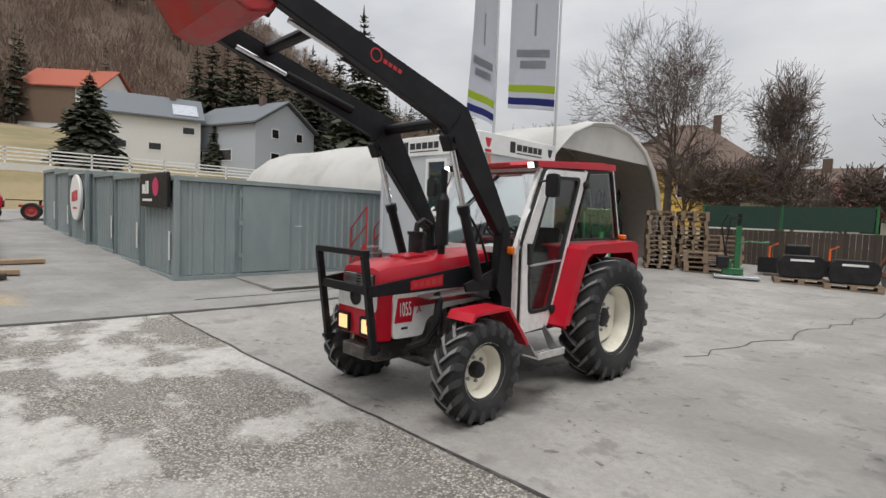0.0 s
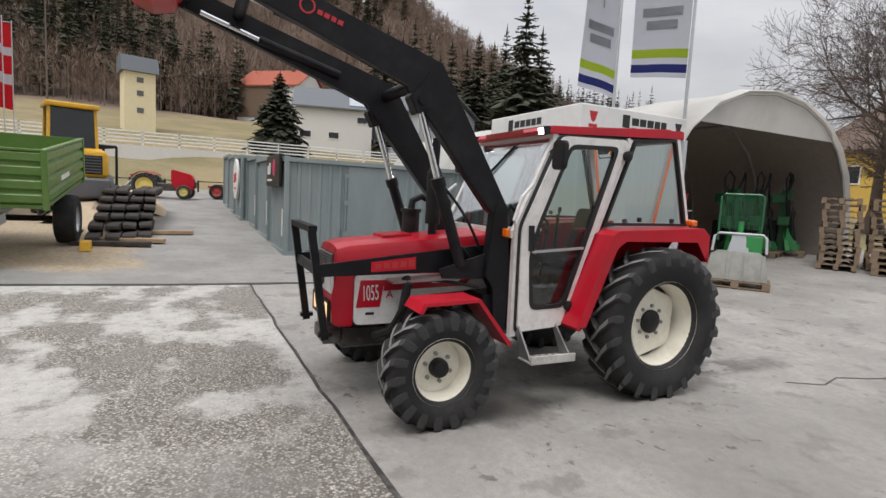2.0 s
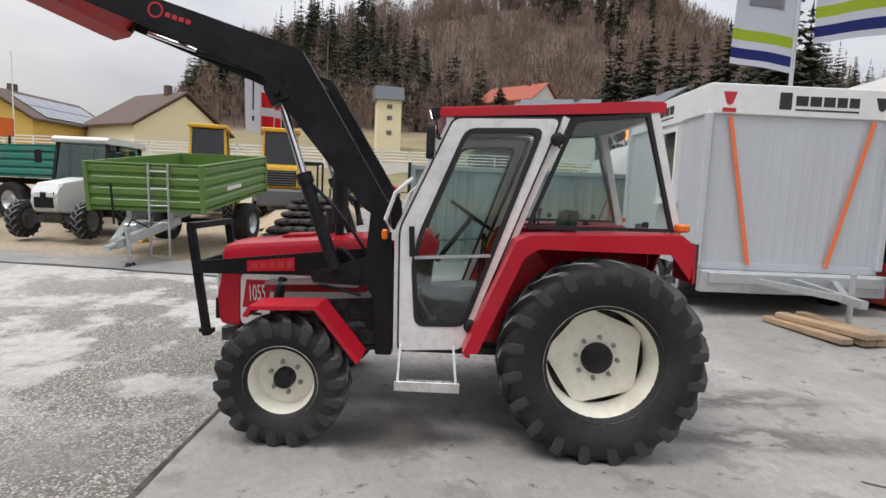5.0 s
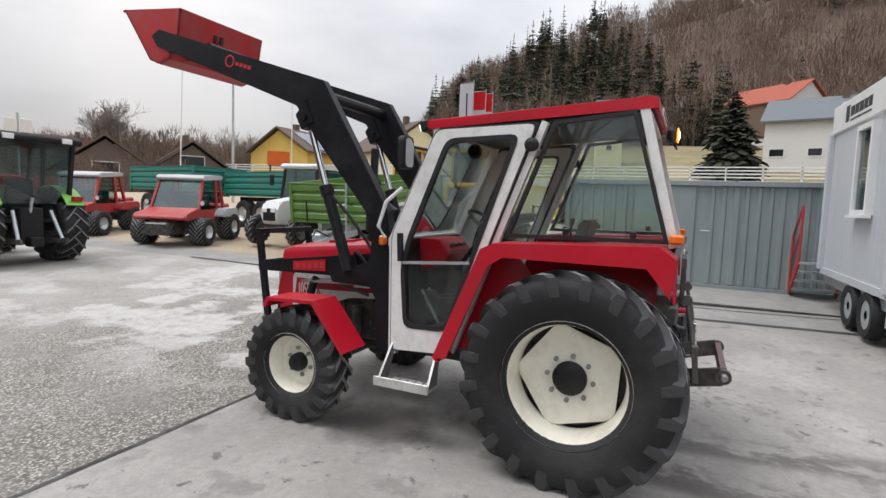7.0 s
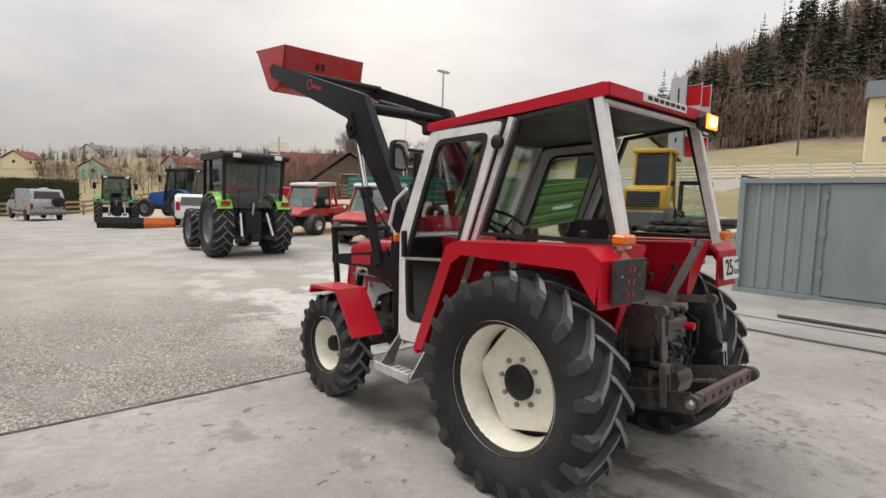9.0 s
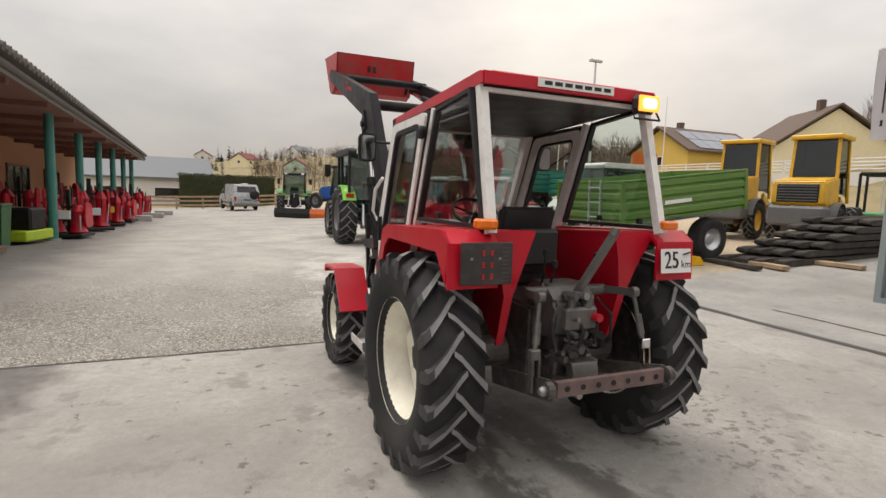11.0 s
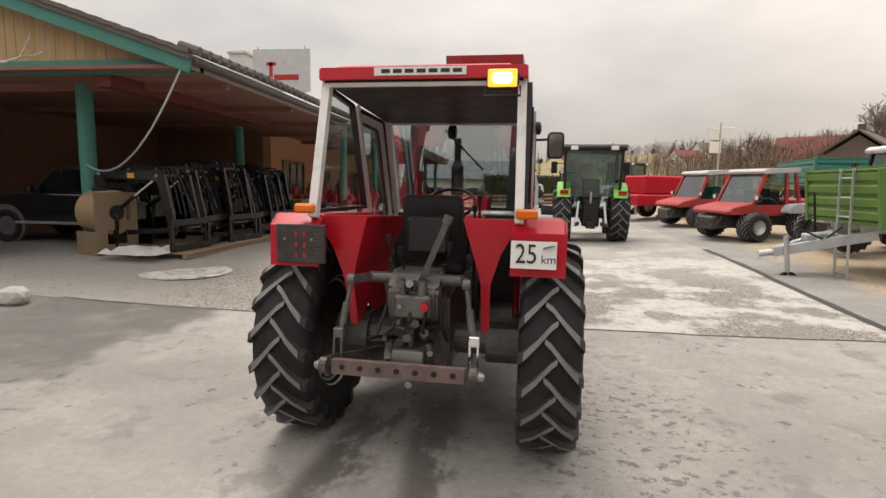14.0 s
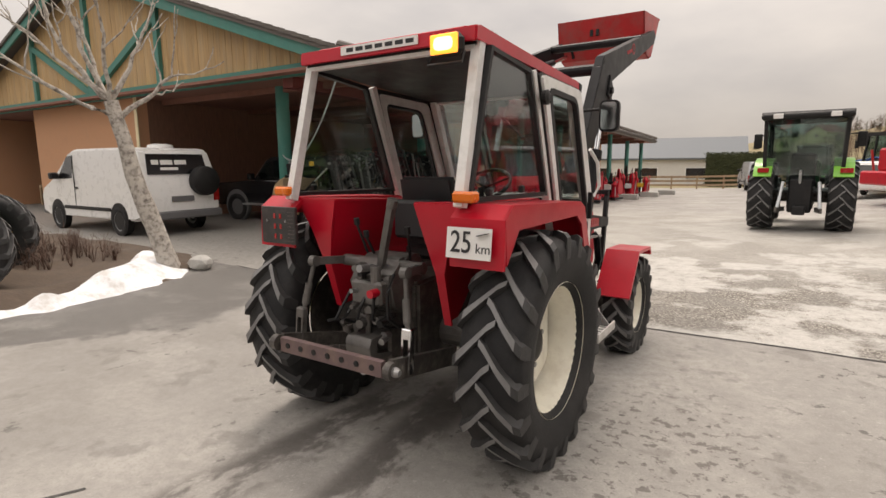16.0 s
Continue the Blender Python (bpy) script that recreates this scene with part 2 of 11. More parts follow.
def glass(name, tint=(0.9, 0.95, 0.93), see=0.8, rough=0.02, gloss=0.03):
    """A thin pane: clear body with a mirror's gloss on it."""
    m = bpy.data.materials.new(name)
    m.use_nodes = True
    n, l = m.node_tree.nodes, m.node_tree.links
    n.remove(n["Principled BSDF"])
    tr = n.new("ShaderNodeBsdfTransparent")
    tr.inputs[0].default_value = (tint[0] * see, tint[1] * see, tint[2] * see, 1)
    gl = n.new("ShaderNodeBsdfGlossy")
    gl.inputs["Roughness"].default_value = rough
    gl.inputs["Color"].default_value = (0.95, 0.97, 1, 1)
    fr = n.new("ShaderNodeLayerWeight")
    pw = n.new("ShaderNodeMath")
    pw.operation = "POWER"
    pw.inputs[1].default_value = 4.0
    l.new(fr.outputs["Facing"], pw.inputs[0])
    ma = n.new("ShaderNodeMath")
    ma.operation = "MULTIPLY_ADD"
    ma.inputs[1].default_value, ma.inputs[2].default_value = 0.5, gloss
    l.new(pw.outputs[0], ma.inputs[0])
    mx = n.new("ShaderNodeMixShader")
    l.new(ma.outputs[0], mx.inputs[0])
    l.new(tr.outputs[0], mx.inputs[1])
    l.new(gl.outputs[0], mx.inputs[2])
    l.new(mx.outputs[0], n["Material Output"].inputs[0])
    return m


def glow(name, colour, strength):
    m = bpy.data.materials.new(name)
    m.use_nodes = True
    b = m.node_tree.nodes["Principled BSDF"]
    b.inputs["Base Color"].default_value = (*colour, 1)
    b.inputs["Emission Color"].default_value = (*colour, 1)
    b.inputs["Emission Strength"].default_value = strength
    return m


MUD = (0.16, 0.13, 0.10)
RED = mat("red_paint", (0.50, 0.006, 0.022), 0.38, var=0.12, dirt=(0.20, 0.02, 0.025), dirt_amount=0.35, dirt_scale=3.0, coat=0.22, spec=0.35)
RED_OLD = mat("faded_red_paint", (0.40, 0.03, 0.03), 0.5, var=0.18, dirt=MUD, dirt_amount=0.4)
BUCKET_RED = mat("bucket_red_paint", (0.42, 0.012, 0.014), 0.45, var=0.15, dirt=(0.16, 0.10, 0.09), dirt_amount=0.45, dirt_scale=4.0)
CREAM = mat("cream_rim_paint", (0.84, 0.81, 0.70), 0.45, var=0.06, dirt=(0.50, 0.44, 0.34), dirt_amount=0.4, dirt_scale=5.0)
WHITE_FRAME = mat("white_cab_paint", (0.76, 0.75, 0.73), 0.42, var=0.06, dirt=(0.42, 0.40, 0.36), dirt_amount=0.35, dirt_scale=14.0)
BLACK = mat("black_paint", (0.010, 0.010, 0.011), 0.5, var=0.3, dirt=(0.035, 0.032, 0.03), dirt_amount=0.45, dirt_scale=4.0, spec=0.35)
LOADER = mat("loader_black_paint", (0.009, 0.009, 0.011), 0.45, var=0.3, dirt=(0.030, 0.028, 0.027), dirt_amount=0.4, dirt_scale=3.0, spec=0.22)
RUBBER = mat("black_rubber", (0.016, 0.016, 0.017), 0.72, var=0.25, bump=0.25, bump_scale=90, dirt=(0.055, 0.052, 0.050), dirt_amount=0.5, dirt_scale=3.0, spec=0.35)
SEAL = mat("black_rubber_seal", (0.012, 0.012, 0.013), 0.6, var=0.2)
STEEL = mat("worn_steel", (0.34, 0.34, 0.34), 0.42, 0.8, var=0.2, dirt=(0.12, 0.10, 0.09), dirt_amount=0.5)
CHROME = mat("chrome_rod", (0.75, 0.76, 0.78), 0.14, 1.0, var=0.05)
MIRROR = mat("aged_mirror_glass", (0.42, 0.43, 0.45), 0.08, 1.0, var=0.05)
GALV = mat("galvanised_steel", (0.52, 0.54, 0.55), 0.42, 0.7, var=0.12, scale=14)
ALU = mat("scuffed_aluminium", (0.62, 0.61, 0.59), 0.45, 0.4, var=0.15, dirt=(0.30, 0.27, 0.24), dirt_amount=0.6, dirt_scale=14)
GREASE = mat("greasy_iron", (0.06, 0.054, 0.050), 0.45, 0.2, var=0.4, dirt=(0.19, 0.17, 0.15), dirt_amount=0.65, dirt_scale=11)
RUST_BAR = mat("rusty_painted_bar", (0.15, 0.10, 0.10), 0.6, 0.2, var=0.25, dirt=(0.24, 0.17, 0.13), dirt_amount=0.5, dirt_scale=10)
GLASS = glass("clear_cab_glass", see=0.95, gloss=0.05)
DARK_GLASS = glass("tinted_vehicle_glass", (0.80, 0.90, 0.88), 0.80, gloss=0.06)
SMOKY_GLASS = glass("smoky_cab_glass", (0.34, 0.38, 0.37), 0.80, gloss=0.06)
WIND = glass("sky_reflecting_windscreen", (0.9, 0.95, 0.95), 0.9, gloss=0.30)
SEAT = mat("black_vinyl", (0.02, 0.02, 0.022), 0.5, var=0.2, bump=0.15, bump_scale=120)
LAMP_ON = glow("headlamp_light", (1.0, 0.58, 0.26), 1.05)
WORK_ON = glow("work_lamp_light", (1.0, 0.33, 0.04), 1.6)
WORK_BULB = glow("work_lamp_bulb", (1.0, 0.72, 0.36), 2.2)
WHITE_LAMP = glow("white_roof_lamp_light", (1.0, 0.95, 0.85), 5.0)
AMBER = mat("amber_lens", (0.75, 0.16, 0.01), 0.25, var=0.05, coat=0.4)
TAIL = mat("red_lens", (0.35, 0.01, 0.01), 0.25, var=0.05, coat=0.4)
SIGN_WHITE = mat("white_sign_plate", (0.76, 0.75, 0.73), 0.5, var=0.04)
INK = mat("black_lettering", (0.02, 0.02, 0.022), 0.6, var=0.05)
INK_WHITE = mat("white_lettering", (0.75, 0.74, 0.72), 0.55, var=0.05)
INK_RED = mat("red_lettering", (0.48, 0.02, 0.03), 0.5, var=0.05)
INK_GREY = mat("grey_lettering", (0.33, 0.34, 0.38), 0.6, var=0.05)
CONTAINER = mat("grey_green_container_paint", (0.24, 0.285, 0.29), 0.5, 0.15, var=0.08, scale=3, dirt=(0.33, 0.34, 0.33), dirt_amount=0.3, dirt_scale=1.5, stretch=(1, 1, 0.35))
OFFICE = mat("light_grey_office_sheet", (0.50, 0.52, 0.545), 0.5, 0.1, var=0.05, scale=3, dirt=(0.36, 0.35, 0.33), dirt_amount=0.25, dirt_scale=1.5, stretch=(1, 1, 0.3))
WHITE = mat("white_gloss_paint", (0.74, 0.74, 0.73), 0.4, var=0.04, dirt=(0.5, 0.48, 0.45), dirt_amount=0.25)
PVC = mat("white_tent_canvas", (0.70, 0.69, 0.66), 0.6, var=0.06, scale=1.0, dirt=(0.42, 0.40, 0.36), dirt_amount=0.5, dirt_scale=0.6)
# dark copy of the tent canvas, with the inner shade put into its colour
PVC_IN = mat("canvas_with_painted_shade", (0.27, 0.235, 0.21), 0.75, var=0.15)
TEAL = mat("teal_green_timber_paint", (0.045, 0.21, 0.175), 0.55, var=0.12, dirt=(0.10, 0.22, 0.19), dirt_amount=0.4)
TEAL_TR = mat("teal_trailer_paint", (0.02, 0.20, 0.16), 0.45, var=0.1, dirt=MUD, dirt_amount=0.3)
GREEN_TR = mat("mid_green_trailer_paint", (0.10, 0.20, 0.035), 0.42, var=0.1, dirt=(0.20, 0.22, 0.12), dirt_amount=0.3, coat=0.15)
GREEN_LIME = mat("bright_green_paint", (0.20, 0.52, 0.06), 0.35, var=0.06, coat=0.3)
GREEN_DK = mat("dark_green_paint", (0.02, 0.12, 0.045), 0.4, var=0.12, coat=0.2)
GREEN_MC = mat("machine_green_paint", (0.03, 0.27, 0.075), 0.42, var=0.1, dirt=MUD, dirt_amount=0.3)
YELLOW = mat("machine_yellow_paint", (0.72, 0.40, 0.012), 0.42, var=0.08, dirt=MUD, dirt_amount=0.3, coat=0.15)
ORANGE = mat("orange_paint", (0.68, 0.14, 0.02), 0.45, var=0.08, dirt=MUD, dirt_amount=0.25)
BLUE = mat("blue_paint", (0.03, 0.12, 0.42), 0.4, var=0.1)
GREY_PLASTIC = mat("grey_plastic", (0.13, 0.13, 0.135), 0.6, var=0.1)
TIMBER = mat("weathered_timber", (0.36, 0.25, 0.15), 0.8, var=0.25, scale=10, dirt=(0.18, 0.14, 0.11), dirt_amount=0.6, rand=0.25, bump=0.2, bump_scale=40)
TIMBER_DK = mat("dark_creosoted_timber", (0.035, 0.028, 0.024), 0.85, var=0.35, dirt=(0.11, 0.095, 0.08), dirt_amount=0.5, rand=0.4, bump=0.3, bump_scale=30)
GABLE_WOOD = mat("ochre_stained_boards", (0.50, 0.33, 0.16), 0.75, var=0.22, scale=3.0, dirt=(0.42, 0.33, 0.22), dirt_amount=0.55, dirt_scale=1.2, stretch=(5, 5, 0.5), rand=0.15)
SOFFIT = mat("brown_stained_soffit", (0.25, 0.115, 0.085), 0.8, var=0.2, scale=5, stretch=(1, 8, 1))
TILE = mat("grey_brown_roof_tile", (0.13, 0.115, 0.105), 0.8, var=0.2, rand=0.25, dirt=(0.2, 0.19, 0.16), dirt_amount=0.3)
TILE_RED = mat("red_roof_tile", (0.36, 0.09, 0.05), 0.8, var=0.2, rand=0.2, stretch=(1, 1, 6))
SLATE = mat("slate_grey_roof", (0.13, 0.145, 0.16), 0.65, var=0.15, stretch=(1, 1, 6))
ORANGE_WALL = mat("apricot_render", (0.56, 0.30, 0.17), 0.9, var=0.08, scale=2.5, bump=0.15, bump_scale=80, dirt=(0.36, 0.24, 0.16), dirt_amount=0.25)
RENDER_WHITE = mat("white_house_render", (0.66, 0.65, 0.62), 0.9, var=0.06)
RENDER_YELLOW = mat("yellow_house_render", (0.62, 0.42, 0.10), 0.9, var=0.08)
CREAM_WALL = mat("cream_render", (0.78, 0.69, 0.46), 0.9, var=0.07)
CONCRETE = mat("pale_concrete", (0.42, 0.41, 0.385), 0.85, var=0.12, dirt=(0.26, 0.25, 0.23), dirt_amount=0.45, bump=0.15)
SNOW = mat("old_snow", (0.80, 0.82, 0.85), 0.7, var=0.05, scale=4, bump=0.5, bump_scale=25, dirt=(0.42, 0.38, 0.33), dirt_amount=0.6, dirt_scale=5)
SOIL = mat("bare_garden_soil", (0.09, 0.065, 0.048), 0.95, var=0.3, bump=0.6, bump_scale=30)
TWIG = mat("brown_twigs", (0.10, 0.06, 0.045), 0.85, var=0.3, rand=0.35)
BARK = mat("grey_brown_bark", (0.15, 0.12, 0.10), 0.9, var=0.3, scale=12, bump=0.4, bump_scale=30)
BARK_PALE = mat("pale_speckled_bark", (0.50, 0.46, 0.41), 0.85, var=0.15, scale=9, dirt=(0.12, 0.10, 0.085), dirt_amount=0.95, dirt_scale=13, bump=0.3)
NEEDLE = mat("dark_fir_needles", (0.062, 0.066, 0.048), 0.9, var=0.25, rand=0.45, spec=0.1)
HEDGE = mat("hedge_leaves", (0.045, 0.055, 0.018), 0.8, var=0.3, rand=0.4)
WOODS = mat("bare_winter_woods", (0.198, 0.148, 0.118), 0.95, var=0.2, rand=0.30, spec=0.05)
CAR_WHITE = mat("white_van_paint", (0.78, 0.78, 0.77), 0.3, var=0.01, dirt=(0.58, 0.57, 0.55), dirt_amount=0.05, coat=0.4)
CAR_BLACK = mat("black_car_paint", (0.012, 0.012, 0.014), 0.2, var=0.1, coat=0.5)
CAR_SILVER = mat("silver_van_paint", (0.42, 0.43, 0.45), 0.3, 0.4, var=0.05, coat=0.4)
FLAG_WHITE = mat("white_flag_cloth", (0.62, 0.63, 0.68), 0.8, var=0.05)
FLAG_LIME = mat("lime_flag_stripe", (0.42, 0.52, 0.05), 0.8, var=0.05)
FLAG_NAVY = mat("navy_flag_stripe", (0.03, 0.04, 0.20), 0.8, var=0.05)
FLAG_RED = mat("red_flag_cloth", (0.60, 0.02, 0.03), 0.8, var=0.06)
BROWN_FAN = mat("tan_varnished_drum", (0.33, 0.235, 0.13), 0.5, 0.2, var=0.12)
PLANK = mat("fresh_pallet_wood", (0.25, 0.18, 0.12), 0.8, var=0.2, scale=9, rand=0.2, dirt=(0.2, 0.16, 0.12), dirt_amount=0.4)
PERF = mat("dark_perforated_plastic", (0.030, 0.026, 0.026), 0.55, var=0.3, dirt=(0.09, 0.07, 0.065), dirt_amount=0.5, dirt_scale=14)
IRON = mat("bare_grey_iron", (0.15, 0.142, 0.135), 0.42, 0.45, var=0.4, dirt=(0.045, 0.038, 0.033), dirt_amount=0.6, dirt_scale=12)
TILE_DKRED = mat("dark_red_roof_tile", (0.19, 0.045, 0.04), 0.8, var=0.2, rand=0.2, stretch=(1, 1, 6))
TILE_BROWN = mat("brown_roof_tile", (0.125, 0.085, 0.065), 0.8, var=0.15, rand=0.15, stretch=(1, 1, 6))
LUG = mat("dusty_tread_rubber", (0.034, 0.034, 0.035), 0.66, var=0.25, bump=0.2, bump_scale=90, dirt=(0.055, 0.053, 0.052), dirt_amount=0.5, dirt_scale=5.0)
LUG_TOP = mat("worn_dusty_tread", (0.19, 0.188, 0.189), 0.7, var=0.3, dirt=(0.19, 0.187, 0.184), dirt_amount=0.6, dirt_scale=6.0)
RAIL_WHITE = mat("white_railing_paint", (0.82, 0.82, 0.82), 0.45, var=0.03)
BROWN_INNER = mat("dark_brown_inner_wall", (0.21, 0.11, 0.075), 0.8, var=0.25, scale=4, stretch=(4, 4, 0.6))
GLOSS_BLACK = mat("glossy_black_steel", (0.006, 0.006, 0.007), 0.30, var=0.3, dirt=(0.06, 0.056, 0.052), dirt_amount=0.2, dirt_scale=6.0, spec=0.4)


def let_light_through(m, colour, amount):
    """Thin cloth: some light comes through to the other side."""
    n, l = m.node_tree.nodes, m.node_tree.links
    tl = n.new("ShaderNodeBsdfTranslucent")
    tl.inputs[0].default_value = (*colour, 1)
    mx = n.new("ShaderNodeMixShader")
    mx.inputs[0].default_value = amount
    l.new(n["Principled BSDF"].outputs[0], mx.inputs[1])
    l.new(tl.outputs[0], mx.inputs[2])
    l.new(mx.outputs[0], n["Material Output"].inputs[0])


let_light_through(PVC, (0.72, 0.68, 0.62), 0.30)
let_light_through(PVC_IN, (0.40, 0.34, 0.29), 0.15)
for m in (FLAG_WHITE, FLAG_LIME, FLAG_NAVY, FLAG_RED):
    let_light_through(m, tuple(m.node_tree.nodes["Hue/Saturation/Value"].inputs["Color"].default_value)[:3], 0.35)

# ---- ground ----
def ground_material():
    m = bpy.data.materials.new("yard_asphalt_concrete_and_grass")
    m.use_nodes = True
    n, l = m.node_tree.nodes, m.node_tree.links
    b = n["Principled BSDF"]
    co = n.new("ShaderNodeTexCoord")
    xyz = n.new("ShaderNodeSeparateXYZ")
    l.new(co.outputs["Object"], xyz.inputs[0])

    def tex(scale, detail=6.0, rough=0.6, stretch=None):
        t = n.new("ShaderNodeTexNoise")
        t.inputs["Scale"].default_value, t.inputs["Detail"].default_value, t.inputs["Roughness"].default_value = scale, detail, rough
        if stretch:
            mp = n.new("ShaderNodeMapping")
            mp.inputs["Scale"].default_value = stretch
            l.new(co.outputs["Object"], mp.inputs["Vector"])
            l.new(mp.outputs[0], t.inputs["Vector"])
        else:
            l.new(co.outputs["Object"], t.inputs["Vector"])
        return t.outputs[0]

    def ramp(v, a, b_, lo=0.0, hi=1.0):
        r = n.new("ShaderNodeMapRange")
        r.interpolation_type = "SMOOTHSTEP"
        r.inputs[1].default_value, r.inputs[2].default_value, r.inputs[3].default_value, r.inputs[4].default_value = a, b_, lo, hi
        l.new(v, r.inputs[0])
        return r.outputs[0]

    def op(kind, a, c=0.0):
        q = n.new("ShaderNodeMath")
        q.operation = kind
        for i, v in enumerate((a, c)):
            if isinstance(v, (int, float)):
                q.inputs[i].default_value = v
            else:
                l.new(v, q.inputs[i])
        return q.outputs[0]

    def mix(f, a, c):
        q = n.new("ShaderNodeMix")
        q.data_type = "RGBA"
        if isinstance(f, (int, float)):
            q.inputs[0].default_value = f
        else:
            l.new(f, q.inputs[0])
        for i, v in ((6, a), (7, c)):
            if isinstance(v, tuple):
                q.inputs[i].default_value = (*v, 1)
            else:
                l.new(v, q.inputs[i])
        return q.outputs[2]

    fine, mid, broad, blot = tex(160, 4, 0.7), tex(14, 8, 0.65), tex(0.9, 8, 0.62), tex(2.3, 9, 0.6)
    wob = op("MULTIPLY", op("SUBTRACT", tex(1.3, 6, 0.6), 0.5), 1.0)
    X, Y = op("ADD", xyz.outputs[0], op("MULTIPLY", wob, 0.05)), op("ADD", xyz.outputs[1], op("MULTIPLY", wob, 0.05))
    Xw, Yw = op("ADD", xyz.outputs[0], op("MULTIPLY", wob, 1.6)), op("ADD", xyz.outputs[1], op("MULTIPLY", wob, 1.6))
    # worn pale asphalt
    base = mix(ramp(broad, 0.35, 0.68), (0.287, 0.273, 0.255), (0.399, 0.381, 0.353))
    base = mix(ramp(mid, 0.35, 0.7, 0.0, 0.45), base, (0.238, 0.228, 0.214))
    base = mix(ramp(tex(60, 4, 0.75), 0.50, 0.62, 0.0, 0.35), base, (0.20, 0.19, 0.175))
    base = mix(ramp(tex(0.35, 7, 0.7), 0.50, 0.66, 0.0, 0.5), base, (0.225, 0.21, 0.195))
    base = mix(ramp(fine, 0.52, 0.7, 0.0, 0.45), base, (0.504, 0.490, 0.462))
    base = mix(ramp(blot, 0.57, 0.64, 0.0, 0.5), base, (0.168, 0.158, 0.147))
    base = mix(ramp(tex(26, 6, 0.7), 0.60, 0.68, 0.0, 0.4), base, (0.52, 0.50, 0.465))
    # exposed-aggregate slab with lime-white worn patches
    vor = n.new("ShaderNodeTexVoronoi")
    vor.inputs["Scale"].default_value = 62.0
    l.new(co.outputs["Object"], vor.inputs["Vector"])
    pebble = n.new("ShaderNodeSeparateColor")
    l.new(vor.outputs["Color"], pebble.inputs[0])
    agg = mix(ramp(pebble.outputs[0], 0.25, 0.95), (0.135, 0.122, 0.105), (0.385, 0.36, 0.32))
    agg = mix(ramp(pebble.outputs[1], 0.86, 0.92, 0.0, 0.8), agg, (0.58, 0.55, 0.50))
    agg = mix(ramp(vor.outputs["Distance"], 0.45, 0.75, 0.0, 0.7), agg, (0.085, 0.076, 0.066))
    agg = mix(ramp(tex(1.7, 8, 0.65), 0.46, 0.60, 0.0, 0.55), agg, (0.20, 0.19, 0.175))
    agg = mix(ramp(mid, 0.42, 0.65, 0.0, 0.25), agg, (0.30, 0.285, 0.26))
    patch = op("MULTIPLY", ramp(op("ADD", tex(0.55, 9, 0.62), op("MULTIPLY", op("SUBTRACT", blot, 0.5), 0.35)), 0.475, 0.555), ramp(tex(7, 9, 0.75), 0.34, 0.52, 0.25, 1.0))
    patch = op("MULTIPLY", op("MULTIPLY", patch, ramp(Yw, -5.0, -1.2, 0.45, 1.0)), ramp(Xw, -2.4, -4.2, 0.10, 1.0))
    agg = mix(ramp(Yw, 0.8, -2.6, 0.0, 0.62), agg, mix(ramp(broad, 0.35, 0.65), (0.33, 0.315, 0.288), (0.45, 0.432, 0.40)))
    agg = mix(op("MULTIPLY", patch, 0.85), agg, mix(ramp(mid, 0.35, 0.7), (0.56, 0.545, 0.515), (0.43, 0.415, 0.39)))
    slab = op("MULTIPLY", op("MULTIPLY", ramp(Y, 2.72, 2.68), ramp(X, -8.42, -8.38)), ramp(Xw, 1.6, 0.6))
    slab = op("MULTIPLY", slab, ramp(Yw, -13.0, -9.0))
    col = mix(slab, base, agg)
    # darker, damp newer asphalt by the planted bed
    damp = op("MULTIPLY", op("MULTIPLY", ramp(Xw, -0.6, -0.2), ramp(Y, 2.66, 2.74)), ramp(op("ADD", op("SUBTRACT", Y, op("MULTIPLY", X, 1.28)), op("MULTIPLY", op("SUBTRACT", blot, 0.5), 2.2)), 5.75, 5.45))
    # shade at the shed canopy, painted in as a darker ground tone
    canopy_shade = op("MULTIPLY", ramp(Xw, 0.6, 1.6), op("MULTIPLY", ramp(Yw, -12, -8), ramp(Y, 2.8, 2.6)))
    col = mix(op("MULTIPLY", canopy_shade, 0.9), col, mix(ramp(mid, 0.35, 0.7), (0.20, 0.19, 0.175), (0.29, 0.275, 0.255)))
    col = mix(op("MULTIPLY", op("MULTIPLY", damp, ramp(tex(1.1, 8, 0.65), 0.34, 0.52, 0.7, 1.0)), 0.92), col, mix(ramp(mid, 0.35, 0.7), (0.085, 0.080, 0.075), (0.145, 0.137, 0.128)))
    trod = op("MULTIPLY", op("MULTIPLY", ramp(Xw, -3.0, -1.2), ramp(Yw, 3.4, 4.6)), ramp(tex(0.8, 7, 0.62), 0.36, 0.56, 0.35, 1.0))
    col = mix(op("MULTIPLY", op("MULTIPLY", trod, op("SUBTRACT", 1.0, damp)), 0.55), col, (0.20, 0.188, 0.172))
    grey = op("MULTIPLY", op("MULTIPLY", ramp(Xw, -4.4, -5.6), ramp(Yw, 4.4, 5.6)), ramp(tex(0.6, 7, 0.62), 0.36, 0.58, 0.3, 1.0))
    col = mix(op("MULTIPLY", grey, 0.42), col, (0.20, 0.188, 0.172))
    # oil and water tracks under and behind the vehicle
    track = op("MULTIPLY", ramp(op("ABSOLUTE", op("SUBTRACT", op("ABSOLUTE", op("ADD", X, 3.46)), op("MULTIPLY", op("SUBTRACT", Y, 3.6), 0.115))), 0.26, 0.10), op("MULTIPLY", ramp(Yw, 4.4, 5.2), ramp(Yw, 8.4, 6.6)))
    track = op("MULTIPLY", track, ramp(tex(3.2, 9, 0.68, (1.0, 0.5, 1)), 0.42, 0.52))
    col = mix(op("MULTIPLY", track, 0.85), col, (0.095, 0.086, 0.078))
    dx, dy = op("ADD", X, 5.0), op("SUBTRACT", Y, 5.4)
